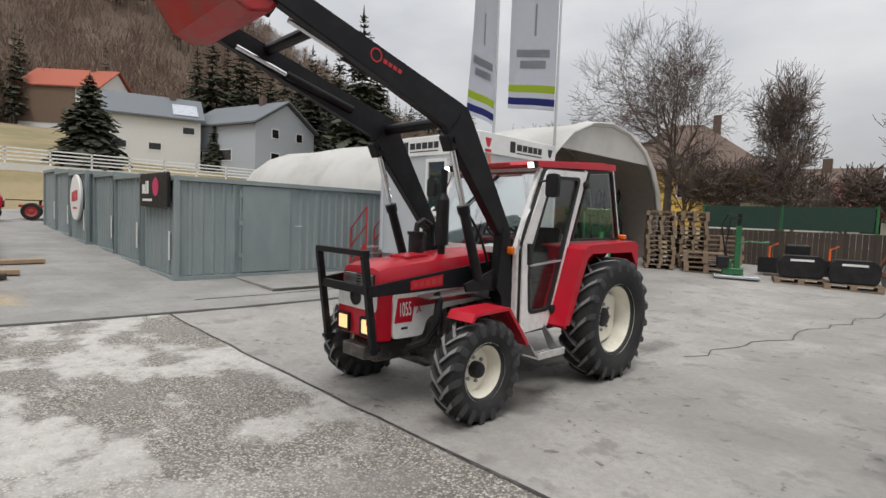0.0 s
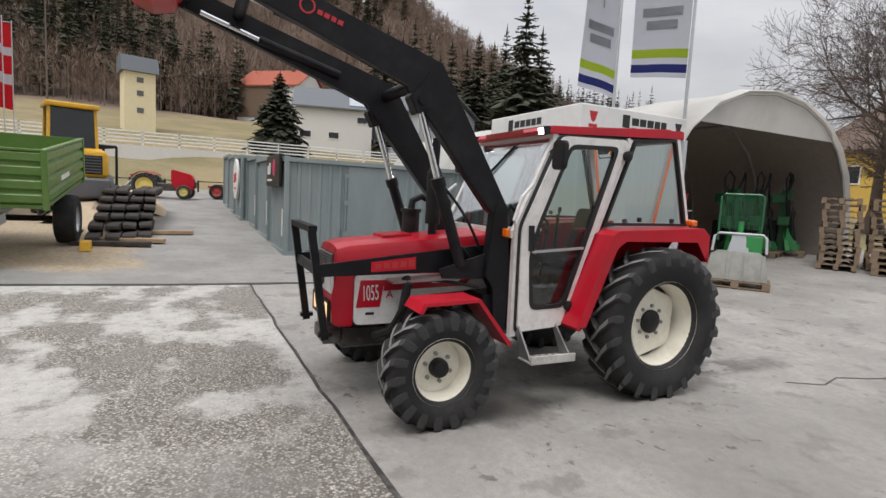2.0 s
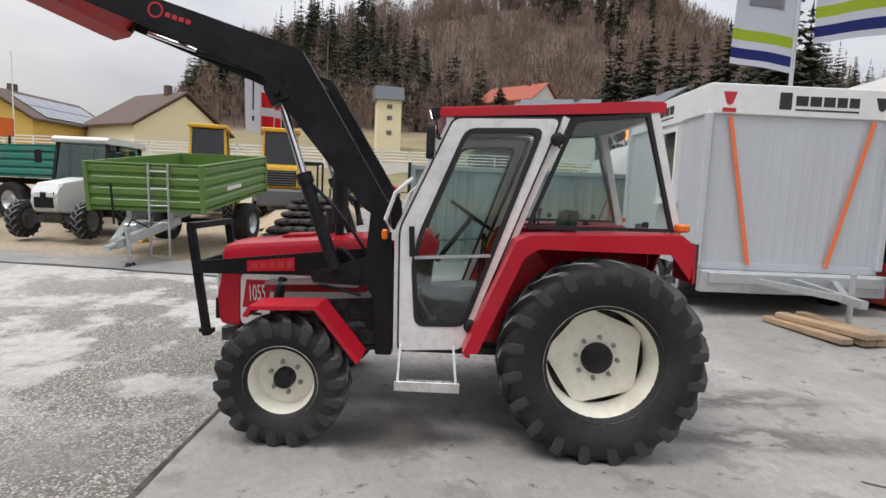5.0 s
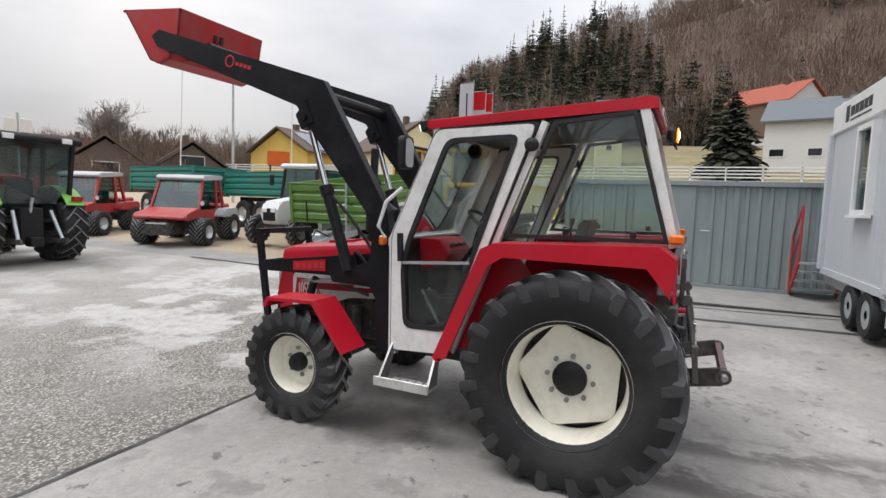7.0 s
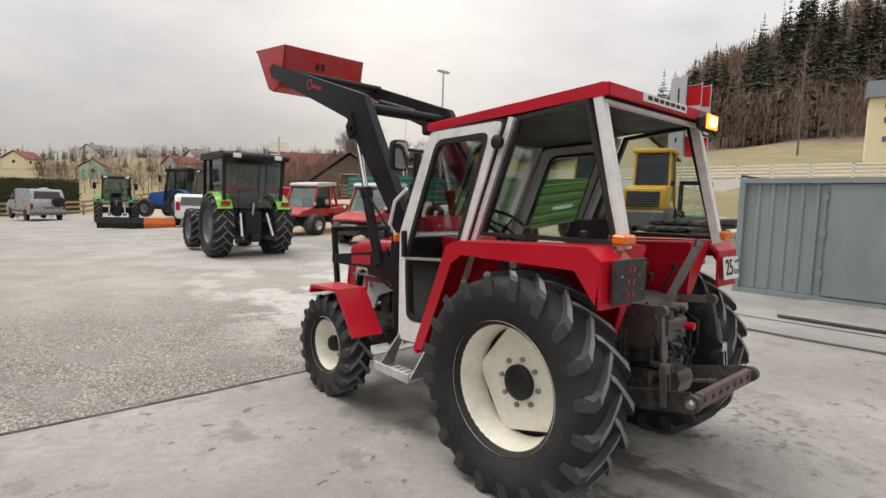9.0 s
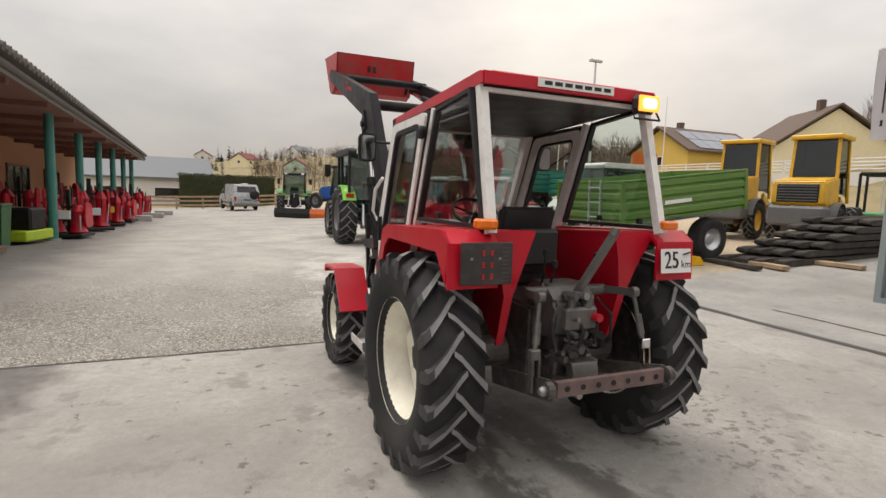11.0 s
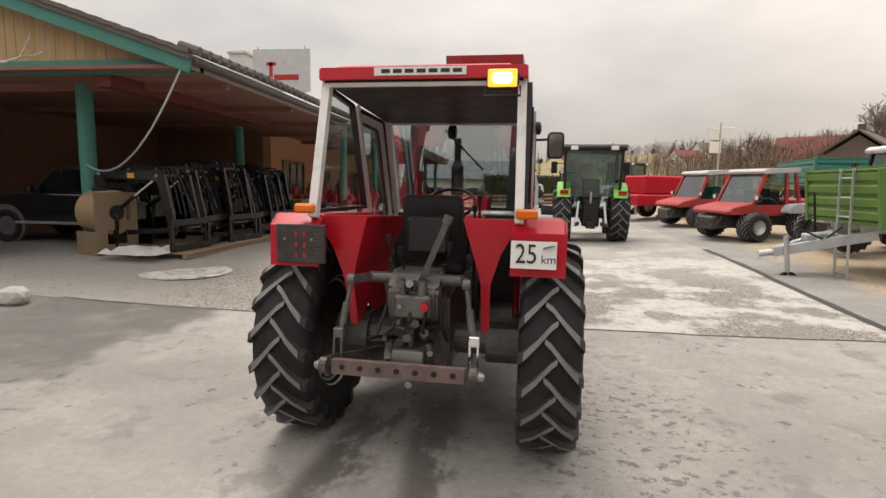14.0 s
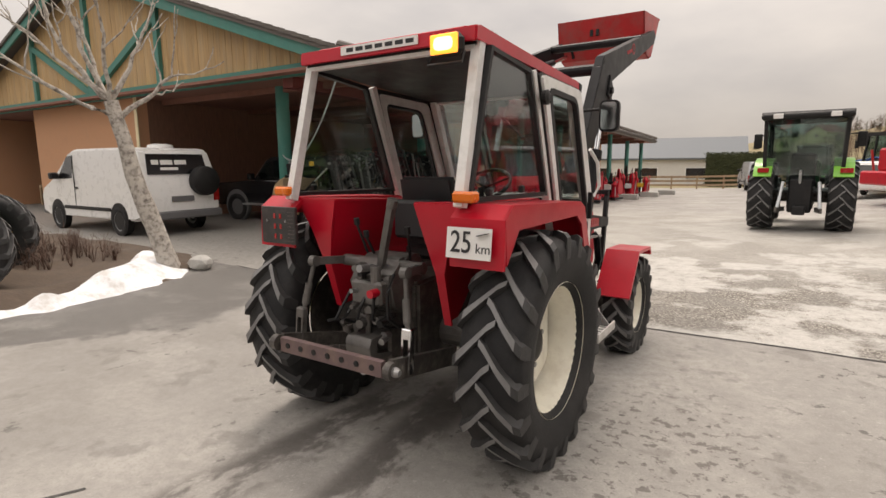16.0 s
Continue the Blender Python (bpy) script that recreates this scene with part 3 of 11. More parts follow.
    near = ramp(op("ADD", op("MULTIPLY", dx, dx), op("MULTIPLY", op("MULTIPLY", dy, dy), 0.35)), 0.9, 0.1)
    col = mix(op("MULTIPLY", op("MULTIPLY", near, ramp(tex(12, 9, 0.68), 0.54, 0.59)), 0.7), col, (0.10, 0.088, 0.082))
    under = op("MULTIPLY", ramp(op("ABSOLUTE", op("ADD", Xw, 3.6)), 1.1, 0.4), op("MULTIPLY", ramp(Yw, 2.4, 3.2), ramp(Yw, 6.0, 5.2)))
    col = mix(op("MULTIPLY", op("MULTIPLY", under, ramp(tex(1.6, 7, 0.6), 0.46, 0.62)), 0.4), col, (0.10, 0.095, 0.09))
    ox, oy = op("ADD", X, 3.0), op("SUBTRACT", Y, 3.95)
    oil = ramp(op("ADD", op("ADD", op("MULTIPLY", ox, ox), op("MULTIPLY", op("MULTIPLY", oy, oy), 0.8)), op("MULTIPLY", op("SUBTRACT", blot, 0.5), 0.35)), 0.20, 0.05)
    col = mix(op("MULTIPLY", oil, 0.75), col, (0.075, 0.068, 0.062))
    spots = op("MULTIPLY", ramp(tex(6.0, 10, 0.66), 0.605, 0.64), ramp(tex(0.7, 3, 0.5), 0.42, 0.55))
    col = mix(op("MULTIPLY", spots, op("SUBTRACT", 0.75, op("MULTIPLY", slab, 0.6))), col, (0.09, 0.085, 0.08))
    # asphalt beyond the drain, then sand and sawdust
    bey = ramp(X, -8.38, -8.44)
    col = mix(op("MULTIPLY", bey, 0.55), col, mix(ramp(broad, 0.35, 0.65), (0.21, 0.207, 0.20), (0.27, 0.265, 0.255)))
    sand = op("MULTIPLY", ramp(Xw, -9.2, -10.0), ramp(Yw, 1.3, 0.6))
    sand = op("MULTIPLY", sand, ramp(tex(5, 8, 0.65), 0.30, 0.46))
    col = mix(sand, col, mix(ramp(mid, 0.35, 0.7), (0.46, 0.37, 0.26), (0.33, 0.26, 0.18)))
    # dry grass on the verge, brown leaf litter under the woods, meadows far off
    grass = mix(ramp(tex(0.25, 8, 0.65), 0.35, 0.65), (0.30, 0.235, 0.13), (0.20, 0.175, 0.085))
    grass = mix(ramp(mid, 0.4, 0.7, 0.0, 0.5), grass, (0.14, 0.115, 0.06))
    hill = mix(ramp(tex(0.12, 9, 0.65), 0.35, 0.65), (0.125, 0.090, 0.068), (0.175, 0.127, 0.096))
    grass = mix(ramp(Xw, -84, -96), grass, hill)
    out = op("MAXIMUM", ramp(Xw, -33.2, -34.4), op("MAXIMUM", ramp(Yw, -43, -45), op("MAXIMUM", ramp(Yw, 21, 22), ramp(Xw, 32, 34))))
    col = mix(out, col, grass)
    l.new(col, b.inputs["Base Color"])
    l.new(op("SUBTRACT", ramp(mid, 0.3, 0.7, 0.74, 0.92), op("MULTIPLY", op("MAXIMUM", damp, track), 0.28)), b.inputs["Roughness"])
    b.inputs["Specular IOR Level"].default_value = 0.35
    bp = n.new("ShaderNodeBump")
    bp.inputs["Strength"].default_value, bp.inputs["Distance"].default_value = 0.5, 0.008
    l.new(op("ADD", op("MULTIPLY", fine, 0.6), op("MULTIPLY", mid, 0.8)), bp.inputs["Height"])
    l.new(bp.outputs[0], b.inputs["Normal"])
    return m


def build_ground():
    cx, cy, seg = -3.3, 5.0, 160
    radii = [0.0]
    while radii[-1] < 2600:
        radii.append(max(radii[-1] + 0.55, radii[-1] * 1.045))
    verts, faces = [(cx, cy, ground_z(cx, cy))], []
    for r in radii[1:]:
        for i in range(seg):
            a = 2 * math.pi * i / seg
            x, y = cx + r * math.cos(a), cy + r * math.sin(a)
            verts.append((x, y, ground_z(x, y)))
    for i in range(seg):
        faces.append((0, 1 + i, 1 + (i + 1) % seg))
    for k in range(len(radii) - 2):
        o, q = 1 + k * seg, 1 + (k + 1) * seg
        for i in range(seg):
            j = (i + 1) % seg
            faces.append((o + i, q + i, q + j, o + j))
    me = bpy.data.meshes.new("ground")
    me.from_pydata(verts, [], faces)
    me.polygons.foreach_set("use_smooth", [True] * len(me.polygons))
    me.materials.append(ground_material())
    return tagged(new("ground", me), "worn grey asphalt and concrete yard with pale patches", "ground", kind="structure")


build_ground()


def strip(name, p0, p1, w, lift, material, label, step=0.35, wobble=0.015, kind="structure"):
    """A narrow flat band that follows the ground, with uneven edges."""
    rnd = random.Random(hash((round(p0[0] * 10), round(p1[1] * 10))) % 1000)
    bm = B()
    p0, p1 = Vector(p0), Vector(p1)
    n = max(2, int((p1 - p0).length / step))
    d = (p1 - p0).normalized()
    s = Vector((-d.y, d.x))
    rows = []
    for i in range(n + 1):
        c = p0 + (p1 - p0) * (i / n) + s * rnd.uniform(-wobble, wobble)
        row = []
        for k in (-0.5, 0.5):
            q = c + s * (k * w * rnd.uniform(0.75, 1.25))
            row.append(bm.verts.new((q.x, q.y, ground_z(q.x, q.y) + lift)))
        rows.append(row)
    for a, b in zip(rows, rows[1:]):
        bm.faces.new((a[0], a[1], b[1], b[0]))
    return tagged(part(name, bm, material), label, "ground joint", kind=kind)


TAR = mat("dark_tar_joint", (0.035, 0.033, 0.031), 0.8, var=0.35, scale=20, dirt=(0.16, 0.15, 0.14), dirt_amount=0.6, dirt_scale=6)
DRAIN = mat("cast_iron_drain_grate", (0.06, 0.058, 0.056), 0.7, 0.3, var=0.3, scale=25)
strip("trim", (1.9, 2.7), (-8.35, 2.7), 0.035, 0.005, TAR, "dark tar-filled joint between two concrete slabs")
strip("trim", (-8.42, -4.2), (-8.42, 9.0), 0.13, 0.006, DRAIN, "long dark drain channel across the yard", wobble=0.006)
strip("trim", (-9.3, 3.4), (-9.3, 9.4), 0.05, 0.005, TAR, "dark joint at the foot of the container apron")
strip("trim", (-2.5, 7.0), (-0.8, 14.6), 0.022, 0.005, TAR, "fine wandering crack in the asphalt", wobble=0.16)

# ---- the red tractor ----
def tyre_mesh(R, width, rim_r, lug_h=0.036, seg=48):
    bm = B()
    h = width / 2
    Rc = R - lug_h
    prof = [(rim_r - 0.012, -h * 0.66), (rim_r + 0.03, -h * 0.84), (rim_r + (Rc - rim_r) * 0.5, -h * 0.99), (Rc - 0.055, -h * 0.97), (Rc - 0.012, -h * 0.86), (Rc, -h * 0.45), (Rc + 0.004, 0)]
    prof = prof + [(r, -a) for r, a in prof[-2::-1]]
    lathe(bm, prof + [(rim_r - 0.02, h * 0.3), (rim_r - 0.02, -h * 0.3)], "y", seg, closed=True)
    for f in bm.faces:
        f.smooth = True
    return bm


LUG_MESHES = {}


def add_lugs(parent, R, width, lugs, lug_h=0.036):
    """Chevron lugs round a tyre, each a piece of its own on one shared mesh a side."""
    h = width / 2
    sweep = 1.02 * width / R
    for side in (-1, 1):
        key = (R, width, side)
        if key not in LUG_MESHES:
            bm = B()
            rows = []
            for t, ww, top in ((-0.16, 0.020, R - 0.004), (0.04, 0.023, R), (0.45, 0.025, R), (0.84, 0.031, R - 0.006), (1.0, 0.034, R - 0.026), (1.06, 0.028, R - 0.085)):
                y = side * (-0.03 * h + min(t, 1.0) * h * 1.01 + (0.004 if t > 1 else 0))
                a, da = sweep * (0.55 * t * (1.18 - 0.18 * t) if t > 0 else 0.35 * t), ww / R
                low = top - lug_h * 1.5
                rows.append([bm.verts.new((rr * math.cos(aa), y, rr * math.sin(aa))) for aa, rr in ((a - da * 1.25, low), (a - da * 0.8, top), (a + da * 0.8, top), (a + da * 1.25, low))])
            for p, q in zip(rows, rows[1:]):
                for k in range(3):
                    bm.faces.new((p[k], p[k + 1], q[k + 1], q[k]))
            bm.faces.new(rows[0])
            bm.faces.new(rows[-1][::-1])
            bmesh.ops.recalc_face_normals(bm, faces=bm.faces)
            me = bpy.data.meshes.new("lug")
            bm.to_mesh(me)
            bm.free()
            me.materials.append(LUG)
            me.materials.append(LUG_TOP)
            for k in (1, 4, 7):
                me.polygons[k].material_index = 1
            LUG_MESHES[key] = me
        for i in range(lugs):
            o = new("lug", LUG_MESHES[key])
            o.parent = parent
            o.rotation_euler = (0, -2 * math.pi * (i + (0.5 if side > 0 else 0)) / lugs, 0)


def wheel(parent, name, x, y, z, R, width, rim_r, lugs, side, hub_r, hub_out, disc, slots, rim_mat, bolts=8, spin=0.0, lug_h=0.036, hub_mat=None):
    """A wheel about the y axis; side +1 shows its dish to +y. Sub-parts: rim and hub, bolts on the rim's disc."""
    w = part("wheel", tyre_mesh(R, width, rim_r, lug_h), RUBBER, parent, "black rubber tyre with deep chevron lugs")
    add_lugs(w, R, width, lugs, lug_h)
    w.location = (x, y, z)
    w.rotation_euler = (0, spin, 0)
    h = width / 2
    bm = B()
    d = disc * side
    pr = [(rim_r + 0.012, side * h * 0.80), (rim_r + 0.018, side * h * 0.72), (rim_r - 0.010, side * h * 0.64), (rim_r - 0.022, side * h * 0.45), (rim_r - 0.040, d + side * 0.03), (rim_r - 0.046, d - side * 0.03), (rim_r - 0.03, -side * h * 0.5), (rim_r + 0.015, -side * h * 0.8)]
    lathe(bm, pr, "y", 44, caps=False)
    rim = part("rim", bm, rim_mat, w, "cream-painted steel rim", smooth=True)
    # dished disc; flats on its edge leave dark gaps to the rim
    bm = B()
    rows = []
    seg = 60
    for f, off in ((1.0, -0.012), (1.0, 0.0), (0.86, 0.004), (0.0, 0.012)):
        ring = []
        for i in range(seg):
            a = 2 * math.pi * i / seg
            r = rim_r - 0.044
            if slots:
                q = (a - 0.35) % (2 * math.pi / slots) - math.pi / slots
                r = min(r, (rim_r - 0.044) * 0.865 / math.cos(q))
            r = (hub_r * 0.9) + (r - hub_r * 0.9) * f
            ring.append(bm.verts.new((r * math.cos(a), d + side * off, r * math.sin(a))))
        rows.append(ring)
    for p, q in zip(rows, rows[1:]):
        for i in range(seg):
            j = (i + 1) % seg
            bm.faces.new((p[i], p[j], q[j], q[i]))
    bm.faces.new(rows[-1])
    part("disc", bm, rim_mat, w, "cream wheel disc bolted to the hub", smooth=True)
    bm = B()
    lathe(bm, [(rim_r - 0.03, d - side * 0.06), (0.001, d - side * 0.06)], "y", 32)
    part("drum", bm, GREASE, w, "dark brake drum behind the disc")
    bm = B()
    lathe(bm, [(hub_r, d), (hub_r, d + side * hub_out * 0.7), (hub_r * 0.82, d + side * hub_out), (hub_r * 0.4, d + side * hub_out * 1.12), (0.001, d + side * hub_out * 1.14)], "y", 24)
    part("hub", bm, hub_mat or GREASE, w, "greasy dark hub cap", smooth=True)
    for i in range(bolts):
        a = 2 * math.pi * (i + 0.5) / bolts
        bm = B()
        rr = hub_r + 0.035
        rod(bm, (rr * math.cos(a), d, rr * math.sin(a)), (rr * math.cos(a), d + side * 0.028, rr * math.sin(a)), 0.016, seg=6)
        part("bolt", bm, STEEL, w)
    return w


def text_mesh(body, size, material, name, parent, m, depth=0.002, label=""):
    cu = bpy.data.curves.new("lettering", "FONT")
    cu.body, cu.size, cu.extrude, cu.align_x, cu.align_y = body, size, depth, "CENTER", "CENTER"
    ob = new("lettering", cu)
    dg = bpy.context.evaluated_depsgraph_get()
    me = bpy.data.meshes.new_from_object(ob.evaluated_get(dg))
    bpy.data.objects.remove(ob)
    me.name = name
    me.materials.clear()
    me.materials.append(material)
    o = new(name, me)
    o.parent = parent
    o.matrix_basis = m
    if label:
        o["label"] = label
    return o


def slab_plate(p, n, up, w, h, d):
    """Corners of a plate centred on p, facing n."""
    p, n, up = Vector(p), Vector(n).normalized(), Vector(up)
    s = up.cross(n).normalized()
    u = n.cross(s)
    return [p + s * (a * w / 2) + u * (b * h / 2) + n * c for c in (0, d) for a, b in ((-1, -1), (1, -1), (1, 1), (-1, 1))]


TR = thing("tractor", "red and white farm tractor with cab and raised black loader", "tractor", -3.6, 5.398, 0.0, -91.3)
WB = 2.066


def build_tractor():
    T = TR
    # wheels
    for s in (1, -1):
        wheel(T, "rear", 0, s * 0.80, 0.645, 0.668, 0.365, 0.372, 20, s, 0.105, 0.05, -0.05, 5, CREAM, 8, spin=0.3 if s > 0 else 0.9, hub_mat=BLACK)
        wheel(T, "front", WB, s * 0.80, 0.424, 0.440, 0.255, 0.232, 18, s, 0.070, 0.085, -0.045, 0, CREAM, 6, spin=0.2, lug_h=0.03, hub_mat=BLACK)
    # rear axle, gearbox and engine
    bm = B()
    rod(bm, (0, -0.62, 0.645), (0, 0.62, 0.645), 0.10, seg=16)
    rod(bm, (0, -0.62, 0.645), (0, -0.40, 0.645), 0.15, seg=16)
    rod(bm, (0, 0.40, 0.645), (0, 0.62, 0.645), 0.15, seg=16)
    part("rear_axle", bm, IRON, T, "grey oily rear axle tubes")
    bm = B()
    prism(bm, [(-0.32, 0.52), (-0.32, 1.0), (0.35, 1.02), (1.2, 0.95), (1.2, 0.5), (0.3, 0.48)], -0.19, 0.19, bev=0.02)
    part("gearbox", bm, GREASE, T, "oily cast gearbox housing")
    bm = B()
    box(bm, 1.2, 2.25, -0.20, 0.20, 0.50, 0.98, 0.02)
    engine = part("engine", bm, GREASE, T, "oily dark engine block")
    for i in range(6):
        bm = B()
        box(bm, 1.3 + i * 0.15, 1.40 + i * 0.15, -0.235, 0.235, 0.60 + 0.03 * (i % 2), 0.90)
        part("cylinder_rib", bm, GREASE, engine)
    bm = B()
    rod(bm, (1.35, 0.22, 0.66), (1.75, 0.24, 0.66), 0.055)
    part("starter_motor", bm, GREASE, engine)
    bm = B()
    rod(bm, (1.9, 0.24, 0.55), (1.9, 0.24, 0.8), 0.045)
    part("oil_filter", bm, GREASE, engine)
    bm = B()
    box(bm, 1.7, 2.62, -0.14, 0.14, 0.42, 0.60, 0.02)
    beam(bm, (WB, -0.68, 0.424), (WB, 0.68, 0.424), 0.14, 0.12, side=(1, 0, 0))
    rod(bm, (WB, -0.70, 0.424), (WB, -0.58, 0.424), 0.12, seg=14)
    rod(bm, (WB, 0.58, 0.424), (WB, 0.70, 0.424), 0.12, seg=14)
    rod(bm, (WB, -0.2, 0.44), (WB, 0.2, 0.44), 0.13, seg=14)
    rod(bm, (WB + 0.16, -0.62, 0.42), (WB + 0.16, 0.62, 0.42), 0.018)
    rod(bm, (1.0, 0.06, 0.5), (WB, 0.12, 0.42), 0.03)
    part("front_axle", bm, GREASE, T, "dark driven front axle")
    # bonnet: red cover, white side panels, nose
    bm = B()
    cs = [(2.71, 0.245, 1.05, 1.185), (2.695, 0.262, 1.04, 1.235), (2.60, 0.272, 1.03, 1.262), (2.2, 0.278, 1.02, 1.30), (1.8, 0.282, 1.02, 1.335), (1.36, 0.29, 1.02, 1.37)]
    rows = []
    for x, w, zb, zt in cs:
        rows.append([bm.verts.new(p) for p in ((x, -w, zb), (x, -w, zt - 0.06), (x, -w * 0.93, zt - 0.018), (x, -w * 0.72, zt), (x, 0, zt + 0.012), (x, w * 0.72, zt), (x, w * 0.93, zt - 0.018), (x, w, zt - 0.06), (x, w, zb))])
    for a, b in zip(rows, rows[1:]):
        for k in range(8):
            bm.faces.new((a[k], a[k + 1], b[k + 1], b[k]))
    bm.faces.new(rows[0])
    bm.faces.new(rows[-1][::-1])
    part("bonnet", bm, RED, T, "glossy red bonnet cover", smooth=True)
    bm = B()
    prism(bm, [(2.05, 1.315), (2.30, 1.295), (2.30, 1.318), (2.05, 1.338)], -0.13, 0.13, bev=0.006)
    part("bonnet_hatch", bm, RED, T)
    for s in (1, -1):
        bm = B()
        prism(bm, rounded([(2.56, 0.64), (2.56, 1.03), (1.36, 1.03), (1.36, 0.90), (1.95, 0.86), (2.18, 0.78), (2.22, 0.64)], 0.05), s * 0.262, s * 0.283)
        part("side_panel", bm, WHITE_FRAME, T, "white lower engine side panel")
        bm = B()
        prism(bm, [(2.33, 0.90), (2.33, 0.985), (1.55, 1.00), (1.62, 0.925)], s * 0.283, s * 0.287)
        part("side_stripe", bm, RED, T, "red decal stripe with the maker's mark left as a plain band")
        bm = B()
        prism(bm, [(1.92, 0.955), (1.90, 0.985), (1.66, 0.99), (1.68, 0.96)], s * 0.287, s * 0.289)
        part("maker_mark", bm, INK_WHITE, T, "white plain maker's mark")
        bm = B()
        prism(bm, [(2.545, 0.775), (2.515, 0.985), (2.325, 0.985), (2.355, 0.775)], s * 0.283, s * 0.287)
        part("number_plate_decal", bm, RED, T, "red model number field")
        text_mesh("1055", 0.17, INK_WHITE, "model_number", T, Matrix.Translation((2.435, s * 0.2885, 0.882)) @ Euler((radians(90), 0, 0 if s < 0 else math.pi)).to_matrix().to_4x4() @ Matrix(((0.40, -0.10, 0, 0), (0, 1, 0, 0), (0, 0, 1, 0), (0, 0, 0, 1))), label="white model number 1055")
        text_mesh("A", 0.085, INK_RED, "model_letter", T, Matrix.Translation((2.28, s * 0.2885, 0.87)) @ Euler((radians(90), 0, 0 if s < 0 else math.pi)).to_matrix().to_4x4(), label="red letter A")
        bm = B()
        box(bm, 2.40, 2.47, min(s * 0.283, s * 0.286), max(s * 0.283, s * 0.286), 0.715, 0.735)
        part("small_mark", bm, INK, T)
    bm = B()
    prism(bm, rounded([(2.56, 0.62), (2.56, 1.06), (2.70, 1.06), (2.735, 0.86), (2.72, 0.64)], 0.03), -0.275, 0.275, bev=0.012)
    part("nose", bm, RED, T, "red lower nose panel", smooth=True)
    for q in (1, -1):
        bm = B()
        box(bm, 2.712, 2.726, q * 0.12 - 0.085, q * 0.12 + 0.085, 1.075, 1.18, 0.006)
        part("grille_screen", bm, STEEL, T, "pale wire screen in the bonnet front")
    bm = B()
    box(bm, 2.69, 2.712, -0.225, 0.225, 1.055, 1.19, 0.008)
    part("grille", bm, BLACK, T, "black radiator grille")
    for k in range(5):
        bm = B()
        box(bm, 2.722, 2.73, -0.21, 0.21, 1.07 + k * 0.024, 1.08 + k * 0.024)
        part("grille_slat", bm, STEEL, T)
    bm = B()
    box(bm, 2.715, 2.742, -0.27, 0.27, 0.885, 1.045, 0.006)
    part("emblem_panel", bm, WHITE_FRAME, T, "pale front panel behind the emblem")
    bm = B()
    lathe(bm, [(0.075, 2.742), (0.075, 2.752), (0.055, 2.755), (0.052, 2.745), (0.001, 2.745)], "x", 24, (0, 0, 0.985))
    part("emblem", bm, BLACK, T, "round dark emblem ring with a plain face")
    for s in (1, -1):
        bm = B()
        box(bm, 2.725, 2.752, s * 0.17 - 0.075, s * 0.17 + 0.075, 0.685, 0.815, 0.01)
        hl = part("headlamp", bm, LAMP_ON, T, "glowing rectangular headlamp")
        bm = B()
        frame_prism(bm, [(s * 0.17 - 0.088, 0.672), (s * 0.17 + 0.088, 0.672), (s * 0.17 + 0.088, 0.828), (s * 0.17 - 0.088, 0.828)], [(s * 0.17 - 0.072, 0.69), (s * 0.17 + 0.072, 0.69), (s * 0.17 + 0.072, 0.81), (s * 0.17 - 0.072, 0.81)], 2.73, 2.758, "x")
        part("bezel", bm, BLACK, T)
    # front guard
    for s in (1, -1):
        bm = B()
        beam(bm, (2.79, s * 0.335, 0.56), (2.905, s * 0.335, 1.36), 0.04, 0.055)
        beam(bm, (2.74, s * 0.335, 0.60), (2.84, s * 0.335, 0.60), 0.05, 0.03)
        part("guard_bar", bm, LOADER, T, "black bent tube of the front guard")
        bm = B()
        hexa(bm, [(2.88, s * 0.345, 1.03), (2.88, s * 0.37, 1.03), (1.50, s * 0.425, 1.07), (1.50, s * 0.40, 1.07), (2.88, s * 0.345, 1.115), (2.88, s * 0.37, 1.115), (1.50, s * 0.425, 1.285), (1.50, s * 0.40, 1.285)])
        part("loader_side_rail", bm, LOADER, T, "long black loader rail along the bonnet")
        bm = B()
        hexa(bm, [(1.62, s * 0.30, 1.02), (2.32, s * 0.30, 0.985), (2.32, s * 0.47, 0.985), (1.62, s * 0.49, 1.02), (1.62, s * 0.30, 1.045), (2.32, s * 0.30, 1.0), (2.32, s * 0.47, 1.0), (1.62, s * 0.49, 1.045)])
        part("loader_tray", bm, STEEL, T, "grey steel plate beside the bonnet")
        bm = B()
        hexa(bm, [(2.47, s * 0.3885, 1.065), (2.47, s * 0.3925, 1.065), (2.12, s * 0.4065, 1.085), (2.12, s * 0.4025, 1.085), (2.47, s * 0.3885, 1.14), (2.47, s * 0.3925, 1.14), (2.12, s * 0.4065, 1.18), (2.12, s * 0.4025, 1.18)])
        lab = part("rail_label", bm, RED, T, "red label on the loader rail, lettering unreadable")
        for q in range(5):
            bm = B()
            x0 = 2.44 - q * 0.066
            yy = s * (0.3928 + (2.47 - x0) * 0.04)
            hexa(bm, [(x0, yy, 1.088 + q * 0.004), (x0, yy + s * 0.002, 1.088 + q * 0.004), (x0 - 0.045, yy + s * 0.004, 1.09 + q * 0.004), (x0 - 0.045, yy + s * 0.002, 1.09 + q * 0.004), (x0, yy, 1.125 + q * 0.007), (x0, yy + s * 0.002, 1.125 + q * 0.007), (x0 - 0.045, yy + s * 0.004, 1.128 + q * 0.007), (x0 - 0.045, yy + s * 0.002, 1.128 + q * 0.007)])
            part("label_bar", bm, RED_OLD, lab)
    bm = B()
    beam(bm, (2.90, -0.355, 1.375), (2.90, 0.355, 1.375), 0.06, 0.045, side=(1, 0, 0))
    part("guard_cross_bar", bm, LOADER, T)
    bm = B()
